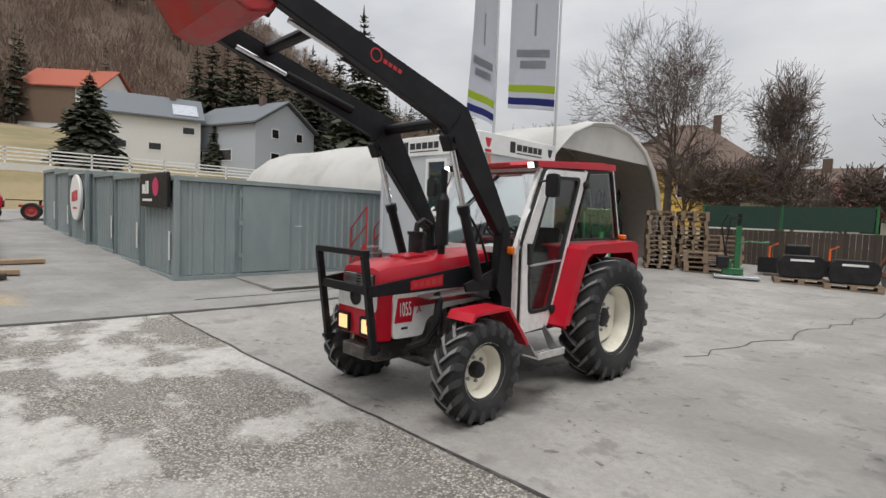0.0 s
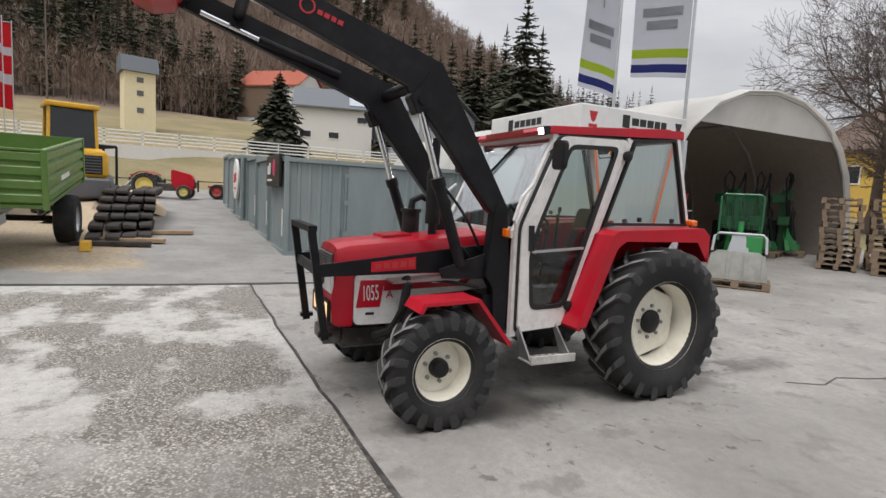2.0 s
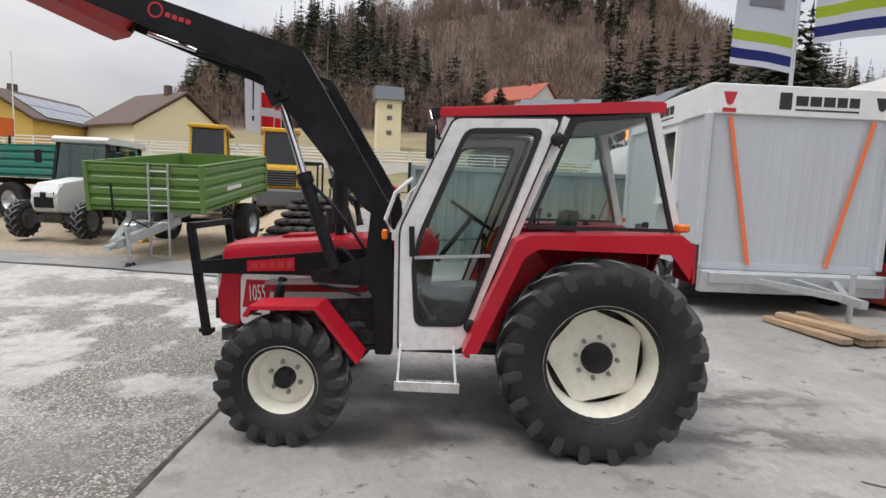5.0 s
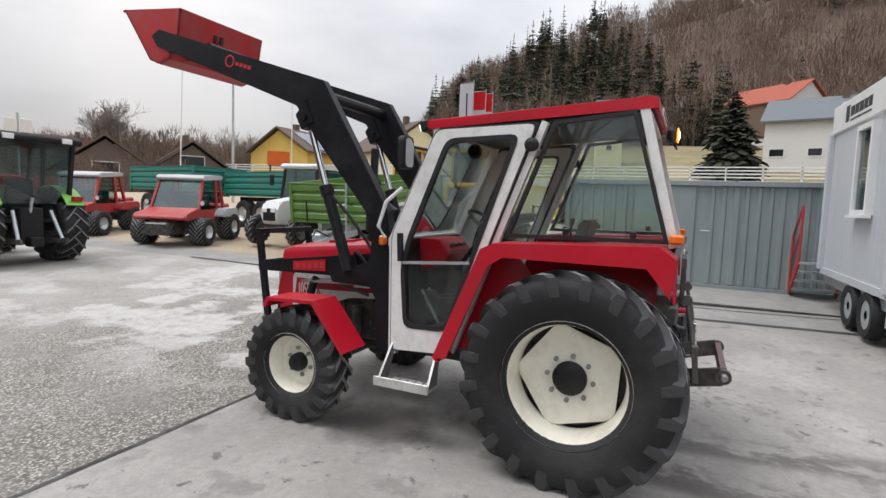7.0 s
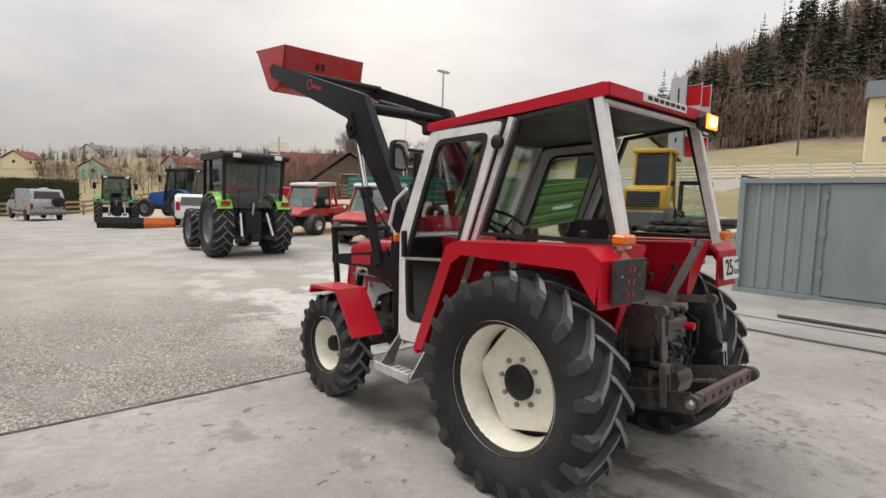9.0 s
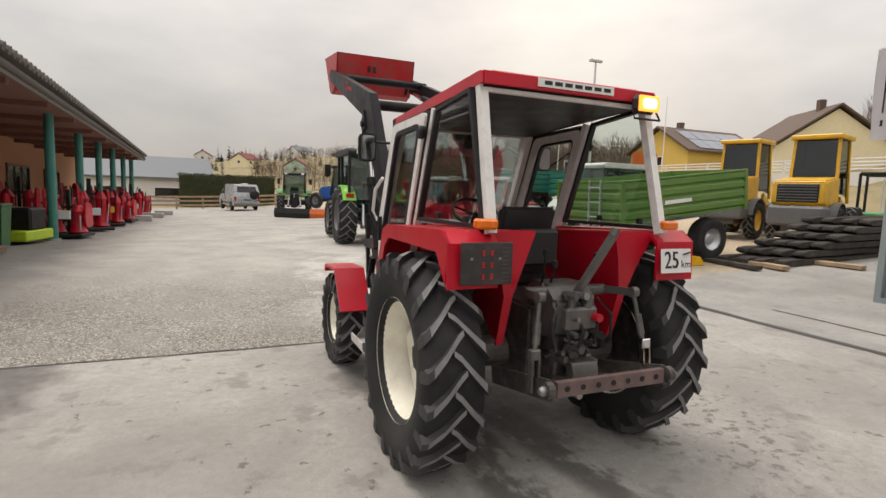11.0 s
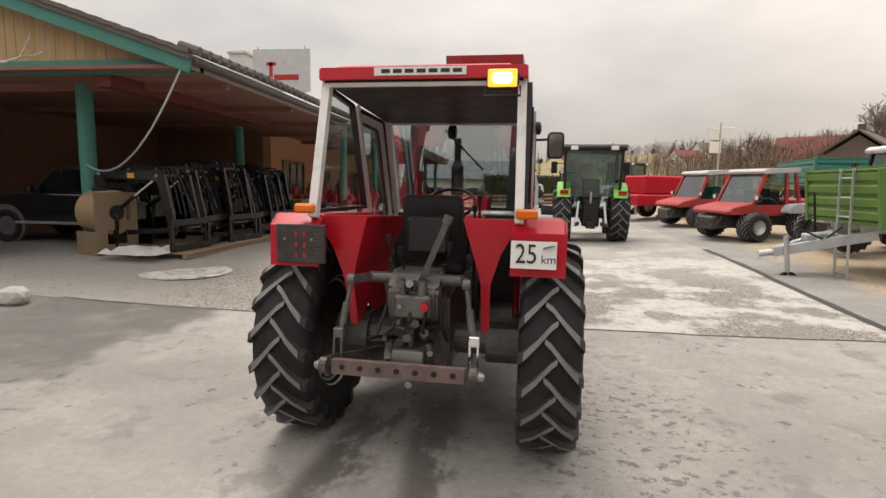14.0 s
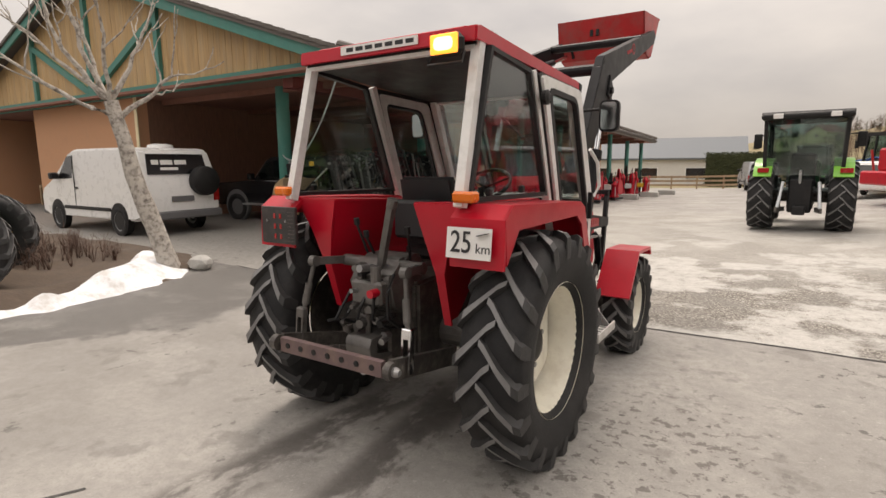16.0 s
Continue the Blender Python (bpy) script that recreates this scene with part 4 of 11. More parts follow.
    beam(bm, (2.868, -0.316, 1.08), (2.868, 0.316, 1.08), 0.03, 0.07, side=(1, 0, 0))
    part("guard_cross_bar", bm, LOADER, T)
    bm = B()
    box(bm, 2.62, 2.76, -0.16, 0.16, 0.47, 0.58, 0.01)
    part("front_bracket", bm, GREASE, T)
    # front mudguards
    for s in (1, -1):
        bm = B()
        top = [(2.30, 0.865), (2.26, 0.93), (1.83, 0.945), (1.55, 0.60)]
        low = [(2.27, 0.855), (2.245, 0.905), (1.845, 0.92), (1.575, 0.585)]
        prism(bm, top + low[::-1], s * 0.655, s * 0.935)
        part("front_mudguard", bm, RED, T, "red angular front mudguard")
        bm = B()
        rod(bm, (2.05, s * 0.80, 0.90), (2.0, s * 0.55, 0.60), 0.02)
        part("mudguard_bracket", bm, GREASE, T)
        bm = B()
        pipe(bm, [(2.20, s * 0.42, 1.02), (2.20, s * 0.46, 0.98), (2.24, s * 0.47, 0.78), (2.30, s * 0.42, 0.62), (2.4, s * 0.3, 0.55)], 0.035)
        part("loader_brace", bm, LOADER, T, "black loader brace to the front axle")
    # loader: towers, arms, rams, bucket
    for s in (1, -1):
        y = s * 0.50 + 0.03
        bm = B()
        prism(bm, [(1.385, 0.54), (1.50, 0.54), (1.515, 0.95), (1.60, 1.05), (1.55, 1.62), (1.44, 1.62), (1.37, 1.05), (1.385, 0.95)], y - 0.05, y + 0.05, bev=0.008)
        beam(bm, (1.5, s * 0.2, 0.80), (1.5, y, 0.80), 0.16, 0.18, side=(1, 0, 0))
        prism(bm, [(1.585, 1.02), (1.95, 1.03), (1.98, 1.10), (1.585, 1.22)], y - 0.012, y + 0.012)
        part("loader_tower", bm, LOADER, T, "black loader tower with pivot plates")
        bm = B()
        prism(bm, [(1.435, 1.60), (1.50, 1.50), (1.60, 1.56), (2.235, 2.31), (2.25, 2.36), (2.145, 2.55), (2.06, 2.57), (1.99, 2.505)], y - 0.045, y + 0.045, bev=0.006)
        prism(bm, [(1.99, 2.505), (2.05, 2.60), (2.15, 2.63), (3.90, 3.165), (4.00, 3.12), (3.93, 3.02), (2.30, 2.42), (2.235, 2.31), (2.10, 2.40)], y - 0.040, y + 0.040, bev=0.006)
        arm = part("loader_arm", bm, LOADER, T, "black cranked loader arm raised high")
        bm = B()
        lathe(bm, [(0.052, y + s * 0.0405), (0.052, y + s * 0.043), (0.040, y + s * 0.043), (0.040, y + s * 0.0405)], "y", 24, (3.02, 0, 2.815), closed=True)
        part("arm_mark", bm, INK_RED, arm, "orange-red plain ring mark on the arm")
        for q in range(4):
            bm = B()
            beam(bm, (2.955 - q * 0.045, y + s * 0.0418, 2.79 - q * 0.013), (2.922 - q * 0.045, y + s * 0.0418, 2.78 - q * 0.013), 0.0025, 0.030)
            part("arm_mark", bm, INK_RED, arm)
        bm = B()
        prism(bm, [(2.12, 2.28), (2.24, 2.22), (2.30, 2.34), (2.20, 2.46)], y - 0.06, y + 0.06, bev=0.006)
        rod(bm, (2.21, y - 0.08, 2.32), (2.21, y + 0.08, 2.32), 0.03)
        part("ram_bracket", bm, LOADER, T)
        bm = B()
        rod(bm, (2.21, y, 2.32), (2.02, y, 1.74), 0.027, seg=14)
        part("ram_rod", bm, CHROME, T, "bright chrome ram rod", smooth=True)
        bm = B()
        rod(bm, (2.025, y, 1.755), (1.80, y, 1.13), 0.045, seg=14)
        rod(bm, (2.035, y, 1.785), (2.01, y, 1.715), 0.056, seg=14)
        part("ram_barrel", bm, LOADER, T, "black ram barrel", smooth=True)
        # bucket ram along the upper arm
        bm = B()
        rod(bm, (2.55, s * 0.42, 2.62), (3.2, s * 0.42, 2.80), 0.035, seg=12)
        part("tilt_barrel", bm, LOADER, T)
        bm = B()
        rod(bm, (3.2, s * 0.42, 2.80), (3.62, s * 0.42, 2.93), 0.02, seg=12)
        part("tilt_rod", bm, CHROME, T, smooth=True)
    bm = B()
    rod(bm, (2.12, -0.5, 2.50), (2.12, 0.5, 2.50), 0.05, seg=12)
    part("loader_cross_tube", bm, LOADER, T, "black cross tube between the arms")
    bm = B()
    rod(bm, (3.35, -0.5, 2.97), (3.35, 0.5, 2.97), 0.045, seg=12)
    part("loader_cross_tube", bm, LOADER, T, "black cross tube between the arms")
    prof_o = [(3.64, 3.33), (3.70, 3.02), (3.80, 2.90), (3.93, 2.865), (4.05, 2.91), (4.40, 3.40)]
    prof_i = [(3.66, 3.33), (3.72, 3.028), (3.813, 2.918), (3.93, 2.885), (4.035, 2.925), (4.38, 3.40)]
    bm = B()
    prism(bm, prof_o + prof_i[::-1], -0.455, 0.545)
    for yy in (-0.455, 0.53):
        prism(bm, prof_o, yy, yy + 0.015)
    beam(bm, (4.39, -0.455, 3.39), (4.39, 0.545, 3.39), 0.05, 0.02, side=(1, 0, 0))
    part("bucket", bm, BUCKET_RED, T, "red loader bucket tipped level, scuffed underneath")
    for s in (1, -1):
        bm = B()
        prism(bm, [(3.66, 3.05), (3.74, 2.92), (3.98, 3.02), (3.95, 3.16), (3.86, 3.18)], s * 0.38 - 0.012, s * 0.38 + 0.012)
        part("bucket_bracket", bm, LOADER, T)
    for q in (0.05, 0.12):
        bm = B()
        box(bm, 3.655, 3.69, q, q + 0.035, 3.14, 3.21)
        part("bucket_hook", bm, BLACK, T)
    # exhaust and air intake
    bm = B()
    rod(bm, (1.86, 0.10, 1.30), (1.86, 0.10, 1.42), 0.035)
    rod(bm, (1.86, 0.10, 1.42), (1.86, 0.10, 1.84), 0.062, seg=16)
    rod(bm, (1.86, 0.10, 1.84), (1.86, 0.10, 1.90), 0.062, 0.034, seg=16)
    rod(bm, (1.86, 0.10, 1.90), (1.855, 0.10, 2.12), 0.034, seg=12)
    part("exhaust", bm, BLACK, T, "black upright exhaust silencer", smooth=True)
    bm = B()
    rod(bm, (1.95, -0.16, 1.30), (1.95, -0.16, 1.50), 0.075, seg=16)
    rod(bm, (1.95, -0.16, 1.50), (1.95, -0.16, 1.53), 0.09, seg=16)
    pipe(bm, [(1.95, -0.16, 1.53), (1.94, -0.16, 1.60), (1.86, -0.16, 1.64), (1.78, -0.15, 1.60), (1.74, -0.14, 1.40)], 0.03)
    part("air_intake", bm, BLACK, T, "black air intake bowl", smooth=True)
    # hoses
    for k, (a, b, c) in enumerate((((1.62, 0.44, 1.10), (1.85, 0.50, 1.42), (1.80, 0.40, 1.15)), ((1.60, 0.46, 1.25), (1.75, 0.52, 1.52), (1.98, 0.54, 1.72)), ((1.58, -0.44, 1.10), (1.85, -0.50, 1.42), (1.80, -0.40, 1.15)), ((1.62, 0.52, 0.95), (1.92, 0.50, 1.02), (2.1, 0.40, 1.0)))):
        bm = B()
        a, b, c = Vector(a), Vector(b), Vector(c)
        pipe(bm, [(1 - t) ** 2 * a + 2 * t * (1 - t) * b * 1.0 + t * t * c for t in [i / 10 for i in range(11)]], 0.012, 6)
        part("hydraulic_hose", bm, BLACK, T)
    # cab: floor, bulkhead, posts, doors, panes, roof
    HW = 0.62
    bm = B()
    box(bm, 0.10, 1.33, -0.60, 0.60, 0.58, 0.63)
    prism(bm, [(1.30, 0.60), (1.36, 1.05), (1.38, 1.40), (1.34, 1.40), (1.30, 1.05), (1.26, 0.60)], -0.60, 0.60)
    part("cab_floor", bm, BLACK, T, "dark cab floor and bulkhead")
    for s in (1, -1):
        door = [(1.325, 0.605), (1.335, 1.10), (1.34, 1.44), (1.01, 2.18), (0.318, 2.205), (0.895, 0.63)]
        pane = [(1.215, 0.79), (1.25, 1.21), (1.205, 1.42), (0.925, 2.11), (0.432, 2.13), (0.885, 0.80)]
        y0, y1 = s * (HW + 0.005), s * (HW + 0.045)
        part("door_gasket", frame_prism(B(), rounded(inset(door, -0.014), 0.05), rounded(inset(door, 0.012), 0.05), s * (HW - 0.01), s * (HW + 0.028)), SEAL, T, "black rubber gasket round the door")
        d = part("door", frame_prism(B(), rounded(door, 0.05), rounded(pane, 0.07), y0, y1), WHITE_FRAME, T, "white steel cab door frame")
        part("door_seal", frame_prism(B(), rounded(inset(pane, -0.012), 0.07), rounded(inset(pane, 0.020), 0.06), y0 + s * 0.012, y1 + s * 0.005), SEAL, d, "black rubber window seal")
        g = part("door_pane", prism(B(), rounded(inset(pane, 0.010), 0.07), s * (HW + 0.022), s * (HW + 0.027)), GLASS, d, "clear door pane")
        g.visible_shadow = False
        bm = B()
        beam(bm, (1.24, s * (HW + 0.052), 1.25), (0.73, s * (HW + 0.052), 1.285), 0.014, 0.02)
        part("door_grab_rail", bm, GALV, d, "thin metal bar across the door pane")
        bm = B()
        beam(bm, (1.255, s * (HW + 0.06), 1.26), (1.265, s * (HW + 0.06), 1.46), 0.03, 0.035)
        part("door_handle", bm, BLACK, d)
        for hx, hz in ((0.335, 2.07), (0.845, 0.80)):
            bm = B()
            lathe(bm, [(0.042, s * (HW + 0.045)), (0.045, s * (HW + 0.075)), (0.02, s * (HW + 0.085)), (0.001, s * (HW + 0.085))], "y", 16, (hx, 0, hz))
            part("hinge", bm, BLACK, d)
        # rear quarter window
        quad = [(0.215, 2.22), (-0.275, 2.27), (-0.50, 1.49), (0.50, 1.475)]
        part("quarter_window_frame", frame_prism(B(), quad, inset(quad, 0.024), s * (HW - 0.02), s * (HW + 0.02)), SEAL, T, "black framed rear quarter window")
        g = part("quarter_pane", prism(B(), inset(quad, 0.03), s * (HW - 0.003), s * (HW + 0.003)), GLASS, T, "clear quarter pane")
        g.visible_shadow = False
        for a, b, w in (((-0.315, s * 0.585, 2.29), (-0.525, s * 0.60, 1.47), 0.055), ((0.268, s * 0.612, 2.22), (0.548, s * 0.612, 1.48), 0.042), ((1.015, s * 0.58, 2.19), (1.365, s * 0.595, 1.40), 0.055)):
            bm = B()
            beam(bm, a, b, 0.05, w)
            part("cab_post", bm, WHITE_FRAME, T, "white cab post")
        bm = B()
        beam(bm, (0.548, s * 0.612, 1.48), (0.862, s * 0.612, 0.64), 0.05, 0.042)
        part("cab_post", bm, WHITE_FRAME, T, "white cab post")
        bm = B()
        beam(bm, (1.355, s * 0.60, 1.42), (1.34, s * 0.60, 0.56), 0.05, 0.055)
        part("cab_post", bm, WHITE_FRAME, T, "white cab post")
        bm = B()
        for kx in (-0.30, 0.10):
            box(bm, kx - 0.02, kx + 0.02, min(s * 0.625, s * 0.655), max(s * 0.625, s * 0.655), 1.515, 1.555, 0.006)
        part("window_catch", bm, BLACK, T)
        bm = B()
        pipe(bm, [(1.40, s * 0.66, 1.42), (1.44, s * 0.69, 1.50), (1.38, s * 0.69, 1.68), (1.27, s * 0.66, 1.78)], 0.014)
        part("grab_handle", bm, WHITE, T, "white curved grab handle")
        # mirrors
        bm = B()
        pipe(bm, [(1.10, s * 0.63, 2.05), (1.16, s * 0.78, 2.06), (1.15, s * 0.86, 2.04)], 0.011)
        part("mirror_arm", bm, BLACK, T)
        bm = B()
        prism(bm, rounded([(s * 0.76, 1.90), (s * 0.90, 1.90), (s * 0.90, 2.12), (s * 0.76, 2.12)], 0.04), 1.13, 1.18, "x", bev=0.006)
        mi = part("mirror", bm, BLACK, T, "black door mirror head")
        bm = B()
        prism(bm, rounded([(s * 0.775, 1.915), (s * 0.885, 1.915), (s * 0.885, 2.105), (s * 0.775, 2.105)], 0.03), 1.124, 1.128, "x")
        part("mirror_face", bm, MIRROR, mi, "silvered mirror glass")
        # steps
        bm = B()
        hexa(bm, [(1.305, s * 0.62, 0.66), (1.322, s * 0.62, 0.66), (1.322, s * 0.66, 0.66), (1.305, s * 0.66, 0.66), (1.305, s * 0.72, 0.42), (1.322, s * 0.72, 0.42), (1.322, s * 0.86, 0.42), (1.305, s * 0.86, 0.42)])
        part("step_hanger", bm, STEEL, T)
        bm = B()
        hexa(bm, [(0.945, s * 0.62, 0.66), (0.962, s * 0.62, 0.66), (0.962, s * 0.66, 0.66), (0.945, s * 0.66, 0.66), (0.918, s * 0.72, 0.42), (0.935, s * 0.72, 0.42), (0.935, s * 0.86, 0.42), (0.918, s * 0.86, 0.42)])
        part("step_hanger", bm, STEEL, T)
        bm = B()
        box(bm, 0.91, 1.328, min(s * 0.70, s * 0.885), max(s * 0.70, s * 0.885), 0.40, 0.418, 0.005)
        box(bm, 0.905, 1.332, min(s * 0.876, s * 0.89), max(s * 0.876, s * 0.89), 0.40, 0.468, 0.004)
        step = part("step", bm, ALU, T, "worn bright metal cab step")
        for q in range(6):
            bm = B()
            box(bm, 0.94 + q * 0.064, 0.952 + q * 0.064, min(s * 0.72, s * 0.87), max(s * 0.72, s * 0.87), 0.418, 0.423)
            part("tread_rib", bm, STEEL, step)
        # side lamps by the bonnet
        bm = B()
        box(bm, 1.43, 1.47, min(s * 0.56, s * 0.64), max(s * 0.56, s * 0.64), 1.36, 1.43, 0.01)
        part("indicator", bm, AMBER, T, "amber indicator lens")
        # rear mudguard
        top = [(0.87, 0.63), (0.895, 0.66), (0.585, 1.405), (0.50, 1.445), (-0.46, 1.485), (-0.55, 1.42), (-0.56, 1.18)]
        low = [(0.845, 0.635), (0.87, 0.66), (0.565, 1.385), (0.49, 1.42), (-0.45, 1.46), (-0.535, 1.40), (-0.545, 1.18)]
        bm = B()
        prism(bm, top + low[::-1], min(s * 0.56, s * 0.86), max(s * 0.56, s * 0.86))
        prism(bm, [(0.585, 1.405), (0.50, 1.445), (-0.46, 1.485), (-0.55, 1.42), (-0.53, 1.20), (-0.40, 1.36), (0.44, 1.36), (0.53, 1.30), (0.80, 0.66), (0.893, 0.66)], min(s * 0.845, s * 0.862), max(s * 0.845, s * 0.862))
        part("rear_mudguard", bm, RED, T, "red flat-topped rear mudguard")
        bm = B()
        prism(bm, [(0.50, 1.43), (0.57, 1.40), (0.865, 0.66), (0.42, 0.66), (0.30, 1.20)], min(s * 0.545, s * 0.558), max(s * 0.545, s * 0.558))
        part("cab_side_panel", bm, RED, T, "red panel beside the seat")
        bm = B()
        hexa(bm, [(0.46, s * 0.285, 1.424), (-0.47, s * 0.285, 1.475), (-0.42, s * 0.388, 1.10), (0.38, s * 0.388, 1.10), (0.46, s * 0.297, 1.424), (-0.47, s * 0.297, 1.475), (-0.42, s * 0.40, 1.10), (0.38, s * 0.40, 1.10)])
        prism(bm, [(0.38, 1.10), (-0.42, 1.10), (-0.33, 0.80), (-0.22, 0.81), (-0.10, 0.93), (0.38, 1.03)], min(s * 0.388, s * 0.40), max(s * 0.388, s * 0.40))
        part("mudguard_inner_panel", bm, RED, T, "red folded inner panel of the mudguard")
        bm = B()
        hexa(bm, [(-0.33, s * 0.388, 0.79), (-0.33, s * 0.435, 0.79), (-0.42, s * 0.445, 1.10), (-0.42, s * 0.388, 1.10), (-0.342, s * 0.388, 0.79), (-0.342, s * 0.435, 0.79), (-0.432, s * 0.445, 1.10), (-0.432, s * 0.388, 1.10)])
        hexa(bm, [(-0.42, s * 0.388, 1.10), (-0.42, s * 0.445, 1.10), (-0.45, s * 0.50, 1.28), (-0.45, s * 0.342, 1.28), (-0.432, s * 0.388, 1.10), (-0.432, s * 0.445, 1.10), (-0.462, s * 0.50, 1.28), (-0.462, s * 0.342, 1.28)])
        hexa(bm, [(-0.45, s * 0.342, 1.28), (-0.45, s * 0.50, 1.28), (-0.47, s * 0.61, 1.48), (-0.47, s * 0.285, 1.475), (-0.462, s * 0.342, 1.28), (-0.462, s * 0.50, 1.28), (-0.482, s * 0.61, 1.48), (-0.482, s * 0.285, 1.475)])
        part("mudguard_rear_panel", bm, RED, T, "red tapering rear flange of the mudguard")
        bm = B()
        prism(bm, [(0.52, 1.425), (-0.465, 1.482), (-0.465, 1.468), (0.52, 1.41)], min(s * 0.28, s * 0.60), max(s * 0.28, s * 0.60))
        part("mudguard_top", bm, RED, T)
        bm = B()
        box(bm, -0.58, -0.50, min(s * 0.58, s * 0.70), max(s * 0.58, s * 0.70), 1.495, 1.55, 0.012)
        part("rear_indicator", bm, AMBER, T, "amber rear indicator lens")
    # windscreen and rear header
    bm = B()
    beam(bm, (1.38, -0.6, 1.385), (1.38, 0.6, 1.385), 0.05, 0.06, side=(1, 0, 0))
    part("windscreen_sill", bm, WHITE_FRAME, T)
    bm = B()
    beam(bm, (1.04, -0.6, 2.19), (1.04, 0.6, 2.19), 0.05, 0.05, side=(1, 0, 0))
    part("windscreen_header", bm, WHITE_FRAME, T, "white windscreen header bar")
    bm = B()
    hexa(bm, [(1.385, -0.57, 1.41), (1.385, 0.57, 1.41), (1.055, 0.56, 2.17), (1.055, -0.56, 2.17), (1.391, -0.57, 1.412), (1.391, 0.57, 1.412), (1.061, 0.56, 2.172), (1.061, -0.56, 2.172)])
    g = part("windscreen", bm, WIND, T, "flat windscreen reflecting the sky")
    g.visible_shadow = False
    bm = B()
    beam(bm, (1.09, 0.10, 2.13), (1.24, -0.22, 1.80), 0.012, 0.02)
    part("wiper", bm, BLACK, T)
    bm = B()
    prism(bm, [(1.11, 2.195), (1.14, 2.215), (1.10, 2.258), (-0.35, 2.352), (-0.39, 2.348), (-0.395, 2.270), (-0.36, 2.288), (1.02, 2.200)], -0.615, 0.615, bev=0.008)
    prism(bm, [(1.04, 2.25), (1.02, 2.272), (-0.32, 2.372), (-0.37, 2.340)], -0.52, 0.52, bev=0.008)
    part("roof", bm, RED, T, "red cab roof with a raised middle", smooth=True)
    bm = B()
    prism(bm, [(1.03, 2.178), (1.03, 2.192), (-0.36, 2.280), (-0.36, 2.266)], -0.59, 0.59)
    part("headlining", bm, BLACK, T, "dark headlining")
    bm = B()
    beam(bm, (-0.335, -0.58, 2.262), (-0.335, 0.58, 2.262), 0.04, 0.035, side=(1, 0, 0))
    part("rear_header", bm, WHITE_FRAME, T)
    bm = B()
    box(bm, -0.402, -0.395, -0.27, 0.27, 2.295, 2.342)
    nm = part("name_plate", bm, SIGN_WHITE, T, "white maker's plate on the roof edge")
    for k in range(7):
        bm = B()
        box(bm, -0.4035, -0.402, -0.245 + k * 0.07, -0.245 + k * 0.07 + 0.052, 2.308, 2.330)
        part("plate_mark", bm, INK, nm, "plain dark bar in place of lettering")
    bm = B()
    hexa(bm, slab_plate((1.155, 0, 2.225), (1, 0, -0.3), (0, 0, 1), 0.62, 0.045, 0.004))
    part("front_name_band", bm, RED_OLD, T)
    for s in (1, -1):
        bm = B()
        prism(bm, [(1.10, 2.19), (1.155, 2.175), (1.175, 2.245), (1.10, 2.255)], s * 0.575 - 0.045, s * 0.575 + 0.045, bev=0.008)
        lb = part("roof_lamp", bm, BLACK, T, "black roof lamp with a bright lens")
        bm = B()
        hexa(bm, slab_plate((1.1665, s * 0.575, 2.21), (1, 0, -0.28), (0, 0, 1), 0.066, 0.052, 0.003))
        part("lens", bm, WHITE_LAMP, lb, "bright white lens")
    # rear work lamp
    bm = B()
    box(bm, -0.47, -0.40, -0.57, -0.39, 2.20, 2.315, 0.03)
    wl_ = part("work_lamp", bm, BLACK, T, "square rear work lamp, lit")
    bm = B()
    box(bm, -0.484, -0.47, -0.56, -0.40, 2.21, 2.305, 0.006)
    part("lens", bm, WORK_ON, wl_, "glowing amber lens")
    bm = B()
    prism(bm, rounded([(-0.535, 2.226), (-0.425, 2.226), (-0.425, 2.289), (-0.535, 2.289)], 0.03), 0.4845, 0.488)
    for v in bm.verts:
        v.co = Vector((-v.co.y, v.co.x, v.co.z))
    part("bulb", bm, WORK_BULB, wl_, "bright yellow-white bulb glow")
    bm = B()
    box(bm, -0.491, -0.4882, -0.515, -0.445, 2.238, 2.278, 0.001)
    part("bulb_glare", bm, WHITE_LAMP, wl_, "white-hot middle of the lens")
    bm = B()
    pipe(bm, [(-0.44, -0.575, 2.22), (-0.47, -0.58, 2.165), (-0.47, -0.38, 2.165), (-0.44, -0.385, 2.22)], 0.007, 6)
    part("lamp_bracket", bm, BLACK, wl_)
    # number plate board and speed sign
    bm = B()
    box(bm, -0.60, -0.575, 0.50, 0.80, 1.205, 1.43, 0.004)
    bd = part("lamp_board", bm, PERF, T, "perforated dark number plate board")
    for k in range(3):
        for q in range(2):
            bm = B()
            box(bm, -0.603, -0.60, 0.618 + q * 0.05, 0.634 + q * 0.05, 1.235 + k * 0.062, 1.265 + k * 0.062)
            part("plate_mark", bm, TAIL, bd)
    for i in range(5):
        for k in range(9):
            bm = B()
            rod(bm, (-0.5995, 0.515 + i * 0.011, 1.225 + k * 0.022), (-0.6015, 0.515 + i * 0.011, 1.225 + k * 0.022), 0.0038, seg=6)
            part("hole", bm, GREASE, bd)
    for q in (0.58, 0.745):
        bm = B()
        rod(bm, (-0.60, q, 1.345), (-0.606, q, 1.345), 0.008, seg=8)
        part("screw", bm, STEEL, bd)
    bm = B()
    hexa(bm, slab_plate((-0.585, -0.685, 1.305), (-1, 0, 0.12), (0, 0, 1), 0.245, 0.150, 0.006))
    sg = part("speed_sign", bm, SIGN_WHITE, T, "white sign reading 25 km")
    rot = Matrix(((0, 0, -1), (-1, 0, 0), (0, 1, 0))).to_4x4()
    tilt = Matrix.Rotation(radians(7), 4, "Y")
